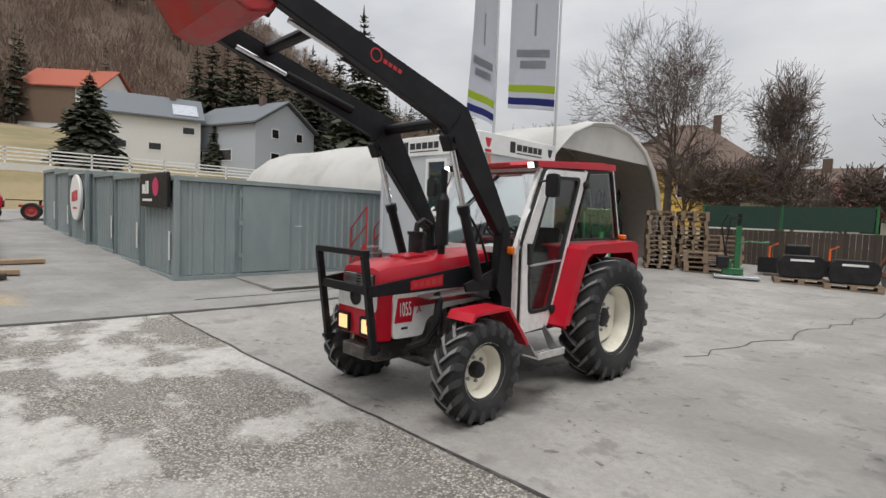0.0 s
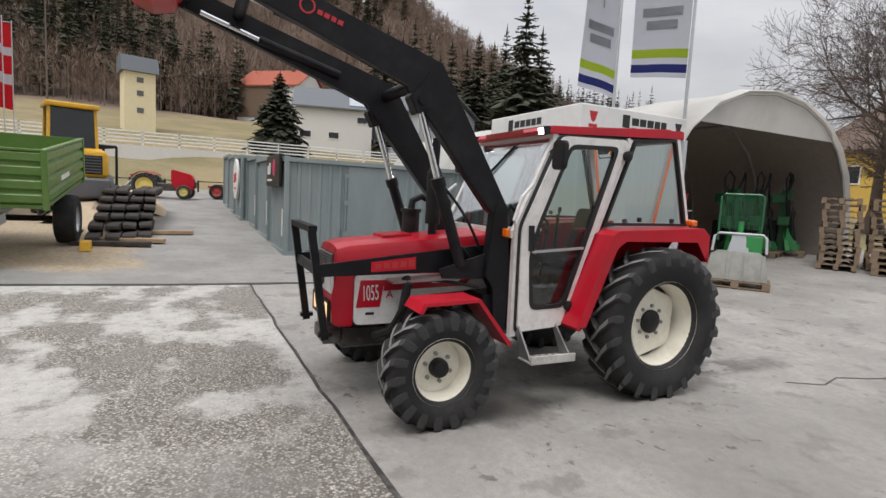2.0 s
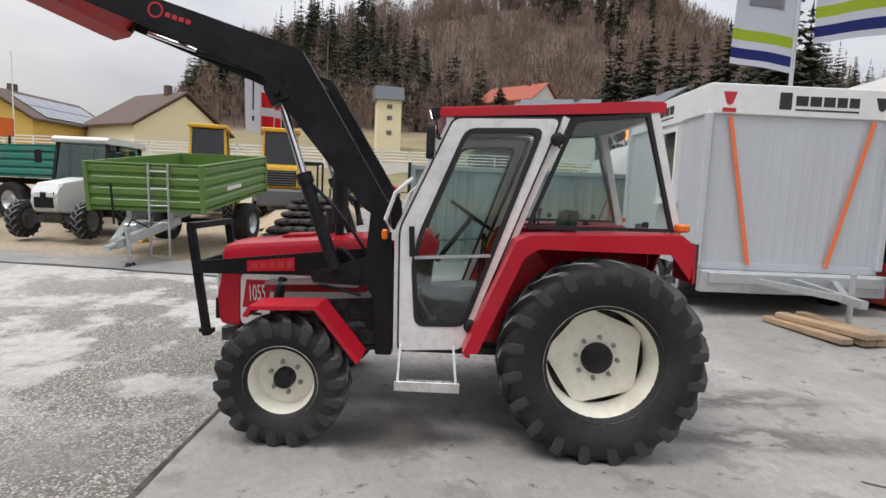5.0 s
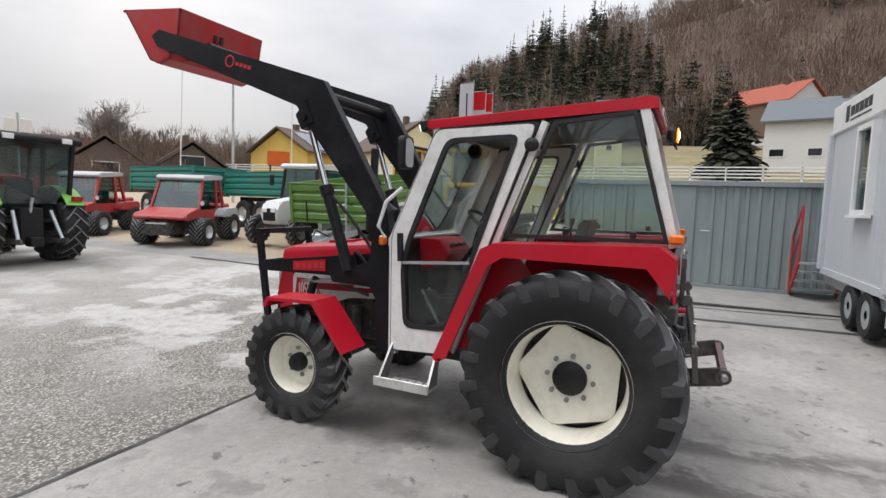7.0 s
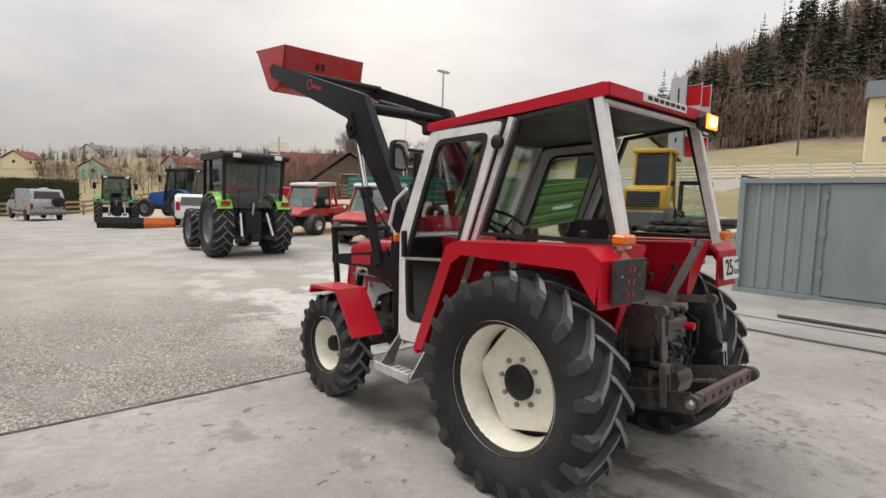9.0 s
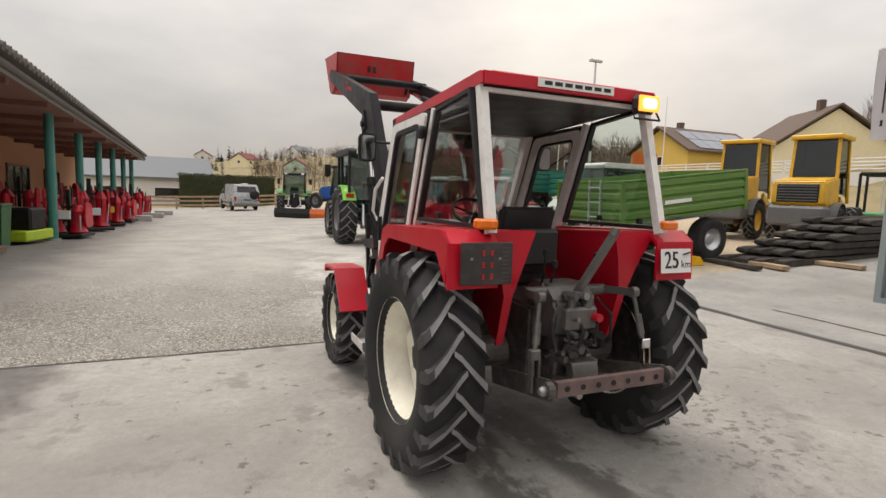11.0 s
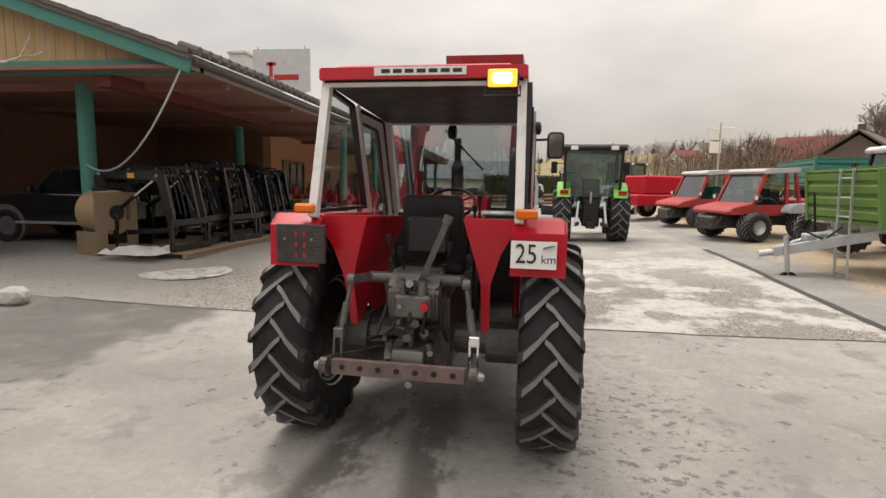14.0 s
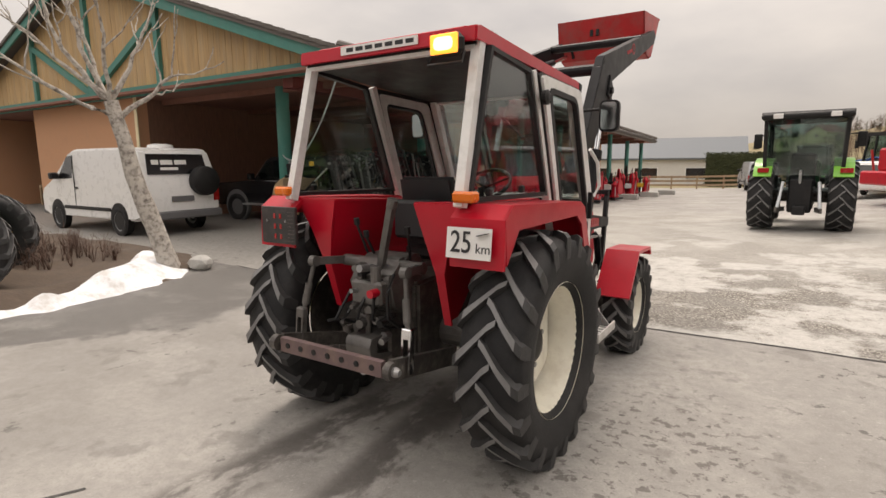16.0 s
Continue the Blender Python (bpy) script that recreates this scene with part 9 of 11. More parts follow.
# roof sign
t = thing("roof_sign", "grey panel sign with red script mark on the shed roof", "sign", 5.6, -12.0, roof_z(5.6) - 0.2)
bm = B()
box(bm, -1.2, 1.2, -0.06, 0.06, 0.35, 2.0, 0.01)
part("panel", bm, mat("grey_sign_panel", (0.55, 0.56, 0.57), 0.5), t)
for x0, x1, z0, z1 in ((-0.5, -0.35, 0.75, 1.5), (-0.3, 0.75, 0.78, 1.0), (-0.62, -0.2, 1.35, 1.48)):
    bm = B()
    box(bm, -x1, -x0, 0.06, 0.066, z0, z1)
    part("script_mark", bm, INK_RED, t)
for s in (-1.0, 1.0):
    bm = B()
    rod(bm, (s, 0, -0.1), (s, 0, 2.1), 0.03)
    part("stand", bm, GALV, t)
t = thing("chimney", "pale square chimney on the shed roof", "chimney", 7.6, -12.5, roof_z(7.6) - 0.4)
bm = B()
box(bm, -0.35, 0.35, -0.35, 0.35, 0, 1.5, 0.02)
box(bm, -0.42, 0.42, -0.42, 0.42, 1.42, 1.55, 0.02)
part("shaft", bm, RENDER_WHITE, t)

# ---- things under the canopy ----
def front_loader(x, y, rz, k):
    """A dismounted front loader; local +x is its tool end, resting on a carrier frame."""
    t = thing("front_loader_arms", "glossy black front loader arms with steel fittings on pallets", "loader", x, y, ground_z(x, y) + 0.11, rz, "black front loaders")
    h = 1.50 + 0.10 * (k % 3)
    for s in (0.36, -0.36):
        bm = B()
        prism(bm, [(-1.0, h - 0.10), (-0.95, h + 0.02), (0.35, h + 0.06), (0.52, h - 0.02), (0.74, 0.45), (0.72, 0.30), (0.60, 0.34), (0.38, h - 0.16), (0.20, h - 0.12)], s - 0.04, s + 0.04, bev=0.008)
        part("arm", bm, GLOSS_BLACK, t, "black cranked steel arm")
        bm = B()
        prism(bm, [(-1.05, h - 0.05), (-0.85, h - 0.05), (-0.70, 0.55), (-0.75, 0.0), (-0.95, 0.0), (-0.95, 0.6)], s * 1.16 - 0.03, s * 1.16 + 0.03, bev=0.006)
        part("bracket", bm, GLOSS_BLACK, t, "black mounting bracket")
        bm = B()
        rod(bm, (-0.80, s * 0.98, 0.62), (-0.2, s * 0.98, 1.05), 0.04, seg=10)
        ram = part("ram", bm, GLOSS_BLACK, t, smooth=True)
        bm = B()
        rod(bm, (-0.2, s * 0.98, 1.05), (0.28, s * 0.98, h - 0.12), 0.022, seg=10)
        part("ram_rod", bm, CHROME, ram, "bright ram rod", smooth=True)
        bm = B()
        rod(bm, (0.25, s * 0.8, h + 0.10), (0.62, s * 0.8, 0.75), 0.032, seg=10)
        part("tilt_ram", bm, GLOSS_BLACK, t, smooth=True)
        bm = B()
        y0 = s + math.copysign(0.041, s)
        box(bm, -0.30, -0.14, min(y0, y0 + 0.003), max(y0, y0 + 0.003), h - 0.10, h + 0.0)
        part("sticker", bm, (YELLOW, SIGN_WHITE, INK_RED)[k % 3], t)
        for px, pz in ((-0.95, h - 0.02), (0.38, h - 0.05), (0.68, 0.40)):
            bm = B()
            rod(bm, (px, s * 1.0 - 0.07, pz), (px, s * 1.0 + 0.07, pz), 0.032, seg=10)
            part("pin", bm, STEEL, t)
    for px, pz in ((0.30, h - 0.05), (0.69, 0.42)):
        bm = B()
        rod(bm, (px, -0.36, pz), (px, 0.36, pz), 0.05, seg=10)
        part("cross_tube", bm, GLOSS_BLACK, t)
    rk = random.Random(k + 40)
    for s in (0.36, -0.36):
        bm = B()
        prism(bm, [(-1.12, 0.0), (-0.55, 0.0), (-0.50, 0.55), (-0.66, h * 0.78), (-1.06, h * 0.80)], s * 1.30 - 0.025, s * 1.30 + 0.025, bev=0.006)
        part("console", bm, GLOSS_BLACK, t, "black bolted mounting console")
        for q in range(4):
            bm = B()
            rod(bm, (-1.0 + 0.12 * q, s * 1.30 - 0.045, 0.25 + 0.2 * q), (-1.0 + 0.12 * q, s * 1.30 + 0.045, 0.25 + 0.2 * q), 0.022, seg=6)
            part("bolt", bm, STEEL, t)
        bm = B()
        beam(bm, (-0.62, s * 0.6, 0.30), (0.88, s * 0.6, 0.34 + 0.1 * rk.random()), 0.06, 0.09)
        part("skid_bar", bm, GLOSS_BLACK, t)
    bm = B()
    box(bm, -0.72, -0.48, -0.26, 0.26, 0.55, 0.92, 0.02)
    vb = part("valve_block", bm, GREASE, t, "oily valve block")
    for q in range(4):
        bm = B()
        rod(bm, (-0.60, -0.18 + 0.12 * q, 0.92), (-0.60, -0.18 + 0.12 * q, 1.02), 0.02, seg=8)
        part("coupling", bm, (CHROME, STEEL, YELLOW, STEEL)[q], vb)
    bm = B()
    frame_prism(bm, [(-0.50, 0.66), (0.50, 0.66), (0.44, h * 0.86), (-0.44, h * 0.86)], [(-0.43, 0.73), (0.43, 0.73), (0.38, h * 0.80), (-0.38, h * 0.80)], -0.86, -0.82, "x")
    part("guard_frame", bm, GLOSS_BLACK, t, "black front guard frame")
    bm = B()
    frame_prism(bm, [(-0.58, 0.0), (0.58, 0.0), (0.58, 0.62), (-0.58, 0.62)], [(-0.50, 0.12), (0.50, 0.12), (0.50, 0.50), (-0.50, 0.50)], 0.74, 0.80, "x")
    part("tool_carrier", bm, GLOSS_BLACK, t, "black tool carrier frame")
    for q in range(4):
        bm = B()
        y0 = -0.22 + 0.14 * q
        pipe(bm, [(-0.95, y0, h - 0.1), (-0.6, y0 * 1.2, h + 0.14 + 0.03 * q), (0.0, y0, h + 0.05), (0.32, y0 * 0.8, h + 0.12), (0.52, y0, h - 0.35), (0.62, y0 * 1.1, 0.7)], 0.014, 6)
        part("hose", bm, BLACK, t)


for k, (x, y, r) in enumerate(((3.15, -0.95, 176), (3.25, -1.95, 184), (3.05, -2.95, 172), (3.2, -3.95, 186), (3.1, -4.85, 178), (3.3, -5.7, 174))):
    front_loader(x, y, r, k)
t = thing("pallet_deck", "long low deck of pallet boards under the loaders", "deck", 2.75, -2.95)
bm0 = B()
box(bm0, -0.70, 1.5, -0.07, 0.07, 0.085, 0.11)
o0 = part("deck_board", bm0, PLANK, t)
for k in range(29):
    o = o0 if k == 0 else new("deck_board", o0.data)
    o.parent = t
    o.location = (0, -2.55 + k * 0.182, 0)
for s in (-0.6, 0.4, 1.4):
    bm = B()
    box(bm, s - 0.05, s + 0.05, -2.62, 2.62, 0.0, 0.085)
    part("deck_bearer", bm, PLANK, t)
t = thing("plastic_sheet", "crumpled white plastic sheet lying on boards", "sheet", 2.95, -0.15)
bm = B()
rs = random.Random(8)
grid = [[bm.verts.new((-0.55 + 0.11 * i + rs.uniform(-0.03, 0.03), -0.4 + 0.1 * j + rs.uniform(-0.03, 0.03), 0.13 + rs.uniform(0, 0.13) * (0 < i < 10 and 0 < j < 8))) for j in range(9)] for i in range(11)]
for i in range(10):
    for j in range(8):
        bm.faces.new((grid[i][j], grid[i + 1][j], grid[i + 1][j + 1], grid[i][j + 1]))
bmesh.ops.solidify(bm, geom=list(bm.faces), thickness=0.01)
part("sheet", bm, SIGN_WHITE, t)

t = thing("hay_blower", "tan sheet-metal blower drum on a square stand", "blower", 4.05, -0.65, None, 72)
bm = B()
lathe(bm, [(0.06, -0.30), (0.40, -0.30), (0.44, -0.28), (0.44, 0.28), (0.40, 0.30), (0.16, 0.30), (0.14, 0.22), (0.001, 0.22)], "y", 36, (0, 0, 0.82))
part("drum", bm, BROWN_FAN, t, "tan varnished drum", smooth=True)
bm = B()
frame_prism(bm, [(-0.42, 0.0), (0.42, 0.0), (0.42, 1.22), (-0.42, 1.22)], [(-0.20, 0.2), (0.2, 0.2), (0.2, 0.48), (-0.2, 0.48)], 0.301, 0.34)
box(bm, -0.42, 0.42, -0.35, 0.34, 0.0, 0.08)
box(bm, -0.42, -0.36, -0.30, 0.30, 0.08, 0.45)
box(bm, 0.36, 0.42, -0.30, 0.30, 0.08, 0.45)
part("stand", bm, mat("brown_sheet_stand", (0.20, 0.145, 0.09), 0.6), t)
bm = B()
lathe(bm, [(0.15, 0.342), (0.15, 0.35)], "y", 24, (0, 0, 0.82))
part("inlet", bm, BLACK, t, "dark round inlet")
t = thing("wheelie_bin", "dark green plastic waste bin", "bin", 2.6, -6.5)
bm = B()
hexa(bm, [(-0.25, -0.3, 0.05), (0.25, -0.3, 0.05), (0.25, 0.3, 0.05), (-0.25, 0.3, 0.05), (-0.3, -0.36, 0.95), (0.3, -0.36, 0.95), (0.3, 0.36, 0.95), (-0.3, 0.36, 0.95)])
part("body", bm, GREEN_DK, t)
bm = B()
box(bm, -0.32, 0.32, -0.38, 0.38, 0.95, 1.02, 0.02)
part("lid", bm, GREEN_DK, t)


def red_machine(x, y, rz, k):
    """A drum mower stood on end: drums, rounded hoods, headstock, belt guard and curtain."""
    rnd = random.Random(k * 7 + 3)
    t = thing("red_hay_machine", "red folded hay mowing machine under the canopy", "machine", x, y, None, rz, "red hay machines")
    h = 0.95 + 0.2 * (k % 3)
    bm = B()
    box(bm, -0.5, 0.5, -0.5, 0.5, 0.06, 0.16, 0.02)
    part("base", bm, BLACK, t)
    for q, (yy, r) in enumerate(((-0.30, 0.22), (0.26, 0.20))):
        bm = B()
        lathe(bm, [(r, 0.16), (r * 1.2, 0.20), (r * 0.9, 0.30), (r * 0.8, h * 0.75), (r * 0.95, h * 0.82), (r * 0.4, h), (0.001, h)], "z", 18, (0.05, yy, 0))
        part("drum", bm, RED, t, "red mowing drum", smooth=True)
        bm = B()
        lathe(bm, [(r * 0.83, 0.42), (r * 0.86, 0.46), (r * 0.83, 0.50)], "z", 18, (0.05, yy, 0))
        part("band", bm, GALV, t)
    bm = B()
    prism(bm, rounded([(-0.42, 0.30), (0.10, 0.26), (0.30, h * 0.6), (0.22, h + 0.18), (-0.10, h + 0.30), (-0.40, h * 0.8)], 0.14), -0.50, -0.44, bev=0.02)
    part("hood", bm, RED, t, "rounded red side hood", smooth=True)
    bm = B()
    prism(bm, rounded([(-0.40, 0.32), (0.05, 0.30), (0.22, h * 0.5), (0.12, h + 0.10), (-0.30, h + 0.05)], 0.14), 0.44, 0.50, bev=0.02)
    part("hood", bm, RED, t, "rounded red side hood", smooth=True)
    bm = B()
    beam(bm, (-0.22, -0.05, 0.2), (-0.12, -0.02, h + 0.42), 0.09, 0.11)
    beam(bm, (-0.16, -0.30, h * 0.9), (-0.16, 0.30, h * 0.95), 0.08, 0.08, side=(1, 0, 0))
    part("headstock", bm, RED_OLD if k % 2 else BLACK, t)
    for q in range(3):
        bm = B()
        y0 = -0.25 + 0.22 * q
        pipe(bm, [(-0.15, y0, h * 0.9), (0.05, y0 * 1.3, h + 0.20 + 0.08 * rnd.random()), (0.26, y0 * 1.1, h * 0.8), (0.25, y0, h * 0.45)], 0.018, 6)
        part("hose", bm, BLACK, t)
    bm = B()
    box(bm, 0.24, 0.30, -0.20, 0.16, 0.55, 0.80, 0.015)
    part("sticker_plate", bm, (SIGN_WHITE, YELLOW, GALV)[k % 3], t)
    for s in (1, -1):
        bm = B()
        rod(bm, (0.20, s * 0.36, 0.12), (0.30, s * 0.40, h * 0.7), 0.022, seg=8)
        part("stand", bm, GALV, t)


for k in range(11):
    red_machine(1.75 + 0.45 * (k % 2) - 0.05 * k, -9.7 - 1.55 * k, 80 + 20 * (k % 3), k)
for k in range(5):
    red_machine(3.7, -10.0 - 3.2 * k, 90, k + 1)
t = thing("lime_mower", "bright lime-green mower folded under the canopy", "machine", 2.3, -8.0, None, 75)
bm = B()
box(bm, -0.6, 0.6, -0.3, 0.3, 0.1, 0.35, 0.03)
part("deck", bm, mat("lime_paint", (0.42, 0.58, 0.03), 0.45), t)
bm = B()
hexa(bm, [(0.3, -0.5, 0.02), (1.1, -0.5, 0.02), (1.1, -0.45, 0.02), (0.3, -0.45, 0.02), (0.25, -0.4, 0.55), (0.5, -0.4, 0.6), (0.5, -0.35, 0.6), (0.25, -0.35, 0.55)])
part("side_flap", bm, bpy.data.materials["lime_paint"], t)
bm = B()
box(bm, -0.4, 0.3, -0.25, 0.25, 0.35, 0.9, 0.05)
part("gear_unit", bm, BLACK, t)
for k in range(3):
    t = thing("concrete_block", "pale concrete kerb block on the asphalt", "block", 0.9 - 0.3 * k, -20.5 - 4 * k)
    bm = B()
    box(bm, -0.5, 0.5, -0.2, 0.2, 0, 0.28, 0.02)
    part("block", bm, CONCRETE, t)

# pale ring of setts round a drain cover
t = thing("drain_cover", "round drain cover ringed with pale mortar", "drain cover", 1.47, 0.62, ground_z(1.47, 0.62) - 0.004)
t["kind"] = "structure"
bm = B()
lathe(bm, [(0.32, 0.004), (0.32, 0.012), (0.70, 0.012), (0.74, 0.002)], "z", 40)
part("ring", bm, mat("pale_mortar_ring", (0.50, 0.48, 0.44), 0.9, var=0.2, scale=5, dirt=(0.16, 0.15, 0.14), dirt_amount=0.9, dirt_scale=4), t)
bm = B()
lathe(bm, [(0.001, 0.014), (0.30, 0.014), (0.31, 0.004)], "z", 32)
part("lid", bm, mat("worn_pale_lid", (0.34, 0.32, 0.29), 0.8, var=0.25, dirt=(0.6, 0.58, 0.54), dirt_amount=0.8, dirt_scale=5), t)

# ---- trees, bed, snow ----
def bare_tree(name, label, x, y, height, seed, trunk_r, bark, lean=(0, 0), depth=6, spread=0.62, first=0.28, z=None, twig_r=0.006, up=0.25, kids=(2, 3), size=None):
    rnd = random.Random(seed)
    t = thing(name, label, "tree", x, y, z)
    trunk, crown = B(), B()

    def seg(bm, p, q, r0, r1, n):
        d = (q - p)
        if d.length < 1e-4:
            return
        d.normalize()
        a = Vector((0, 0, 1)) if abs(d.z) < 0.9 else Vector((1, 0, 0))
        s = d.cross(a).normalized()
        u = d.cross(s)
        ra = [bm.verts.new(p + (s * math.cos(2 * math.pi * i / n) + u * math.sin(2 * math.pi * i / n)) * r0) for i in range(n)]
        rb_ = [bm.verts.new(q + (s * math.cos(2 * math.pi * i / n) + u * math.sin(2 * math.pi * i / n)) * r1) for i in range(n)]
        for i in range(n):
            j = (i + 1) % n
            bm.faces.new((ra[i], ra[j], rb_[j], rb_[i]))

    def grow(p, d, length, r, level):
        n = 10 if level == 0 else (6 if level < 3 else 3)
        steps = 4 if level < 3 else 3
        q, dd = p.copy(), d.copy()
        nodes = []
        for i in range(steps):
            dd = (dd + Vector((rnd.uniform(-1, 1), rnd.uniform(-1, 1), rnd.uniform(-0.6, 1) + up * (level > 0))) * (0.16 if level else 0.06)).normalized()
            e = q + dd * (length / steps)
            r0, r1 = r * (1 - 0.55 * i / steps), r * (1 - 0.55 * (i + 1) / steps)
            seg(trunk if level == 0 else crown, q, e, max(r0, twig_r), max(r1, twig_r), n)
            q = e
            nodes.append((q.copy(), dd.copy(), max(r1, twig_r)))
        if level >= depth:
            return
        for i, (pt, dr, rr) in enumerate(nodes):
            if level == 0 and i < 2:
                continue
            for _ in range(rnd.choice(kids) if i == len(nodes) - 1 else rnd.choice((1, 1, 2)) if level else 2):
                v = Vector((rnd.uniform(-1, 1), rnd.uniform(-1, 1), rnd.uniform(-0.35, 0.9)))
                nd = (dr * (1 - spread) + v.normalized() * spread).normalized()
                if size:
                    a = radians(rnd.uniform(30, 62) if level else rnd.uniform(25, 68))
                    e = dr.cross(v).normalized()
                    nd = (dr * math.cos(a) + dr.cross(e) * math.sin(a)).normalized()
                    nd = (nd + Vector((0, 0, 0.12))).normalized()
                grow(pt, nd, length * rnd.uniform(0.52, 0.82) * (1.15 if level == 0 else 1), rr * rnd.uniform(0.5, 0.72), level + 1)

    d0 = Vector((lean[0], lean[1], 1)).normalized()
    grow(Vector((0, 0, -0.1)), d0, height * first * 1.5, trunk_r, 0)
    if size:
        kz = size[0] / max(v.co.z for v in crown.verts)
        wide = sorted(math.hypot(v.co.x, v.co.y) for v in crown.verts)
        kr = size[1] / wide[int(len(wide) * 0.97)]
        for v in list(trunk.verts) + list(crown.verts):
            v.co = Vector((v.co.x * kr, v.co.y * kr, v.co.z * kz)) if v.co.z > 0.8 else Vector((v.co.x, v.co.y, v.co.z * kz))
    part("trunk", trunk, bark, t, smooth=True)
    part("crown", crown, bark, t)
    return t


BARK_GREY = mat("pale_grey_bark", (0.22, 0.185, 0.165), 0.9, var=0.2)
TREE_BROWN = mat("dark_brown_bark", (0.10, 0.075, 0.062), 0.9, var=0.3)
def pruned_tree(x, y, seed):
    """A leaning, often pruned tree: a tapered trunk, crooked limbs and a few long shoots."""
    rnd = random.Random(seed)
    t = thing("bare_tree", "leafless pruned tree with pale speckled bark at the bed", "tree", x, y)

    def limb(p, q, r0, r1, bend, n=7, seg=8):
        p, q = Vector(p), Vector(q)
        m = (p + q) / 2 + Vector(bend)
        bm = B()
        rings = []
        pts = [(1 - u) ** 2 * p + 2 * u * (1 - u) * m + u * u * q + Vector((rnd.uniform(-1, 1), rnd.uniform(-1, 1), rnd.uniform(-1, 1))) * 0.025 * (0 < i < n) for i, u in enumerate([i / n for i in range(n + 1)])]
        for i, c in enumerate(pts):
            d = (pts[min(i + 1, n)] - pts[max(i - 1, 0)]).normalized()
            a = Vector((0.2, 0.97, 0.1)) if abs(d.y) < 0.8 else Vector((0.97, 0.1, 0.2))
            e = d.cross(a).normalized()
            f = d.cross(e)
            r = r0 + (r1 - r0) * i / n
            rings.append([bm.verts.new(c + (e * math.cos(2 * math.pi * k / seg) + f * math.sin(2 * math.pi * k / seg)) * r * rnd.uniform(0.92, 1.08)) for k in range(seg)])
        for ra, rb in zip(rings, rings[1:]):
            for k in range(seg):
                bm.faces.new((ra[k], ra[(k + 1) % seg], rb[(k + 1) % seg], rb[k]))
        bm.faces.new(rings[0][::-1])
        bm.faces.new(rings[-1])
        return bm, pts

    bm, pts = limb((0, 0, -0.1), (0.33, 0.52, 2.55), 0.155, 0.095, (0.04, 0.06, 0), 10, 12)
    part("trunk", bm, BARK_PALE, t, "pale bark with dark pruning scars", smooth=True)
    head = pts[-1]
    for px, py, pz, r in ((-0.10, -0.18, 2.95, 0.05), (0.08, 0.10, 3.55, 0.045), (0.65, 1.08, 3.60, 0.05), (0.92, 1.50, 3.05, 0.045), (0.52, 0.86, 3.95, 0.045), (0.75, 0.60, 3.7, 0.04), (-0.05, 0.75, 3.6, 0.04), (0.70, 1.30, 3.4, 0.04)):
        low = pts[-2] if pz < 3.1 else head
        bm, lp = limb(low, (px, py, pz), r, r * 0.45, (rnd.uniform(-0.12, 0.12), rnd.uniform(-0.12, 0.12), -0.15))
        ln = part("limb", bm, BARK_PALE, t, smooth=True)
        for q in range(4):
            o = lp[-1 - (q % 3)]
            dirn = (lp[-1] - lp[2]).normalized() + Vector((rnd.uniform(-1, 1), rnd.uniform(-1, 1), rnd.uniform(-0.2, 0.9))) * 0.8
            bm, tp = limb(o, o + dirn.normalized() * rnd.uniform(0.45, 1.0), r * 0.34, 0.007, (0, 0, -0.1), 5, 5)
            part("shoot", bm, BARK_PALE, ln)
            bm, _ = limb(tp[3], tp[3] + (dirn + Vector((rnd.uniform(-1, 1), rnd.uniform(-1, 1), 0.5))).normalized() * rnd.uniform(0.3, 0.6), 0.010, 0.005, (0, 0, -0.05), 4, 4)
            part("shoot", bm, BARK_PALE, ln)


pruned_tree(2.46, 3.43, 11)
bare_tree("bare_tree", "tall leafless tree with spreading crown behind the fence", -11.7, 28.6, 12.0, 8, 0.50, TREE_BROWN, depth=5, first=0.36, twig_r=0.011, kids=(2, 3), size=(12.4, 4.3))
bare_tree("bare_tree", "dense leafless bushy tree by the neighbouring houses", -7.4, 33, 8.6, 21, 0.26, TREE_BROWN, depth=5, first=0.2, twig_r=0.009, kids=(2, 3), size=(9.6, 2.4))
for x, y, h, w_, sd in ((-10.0, 26.5, 5.2, 2.0, 25), (-8.3, 27.5, 4.6, 2.0, 27), (-5.6, 27.0, 5.0, 2.1, 29), (-3.6, 26.0, 3.8, 2.0, 33), (-1.5, 26.5, 4.4, 2.0, 35), (0.6, 26.0, 3.8, 1.8, 38)):
    bare_tree("bare_shrub", "tall leafless garden shrub behind the board fence", x, y, h, sd, 0.10, TREE_BROWN, depth=4, first=0.14, twig_r=0.008, kids=(3, 4), size=(h, w_))
bare_tree("bare_tree", "leafless tree at the edge of the neighbouring garden", -0.2, 30, 8.0, 31, 0.18, BARK, depth=5, spread=0.6, first=0.22, twig_r=0.012)
bare_tree("bare_tree", "leafless tree far behind the tent", -20, 31, 8.0, 32, 0.18, BARK, depth=5, spread=0.55, first=0.22, twig_r=0.012)
bare_tree("bare_tree", "leafless far tree on the low hill", -50, -67.5, 10.5, 36, 0.3, BARK_GREY, depth=5, spread=0.5, first=0.22, twig_r=0.016)
bare_tree("bare_tree", "leafless far tree on the low hill", -58, -74, 6, 37, 0.2, BARK_GREY, depth=5, spread=0.5, first=0.22, twig_r=0.016)


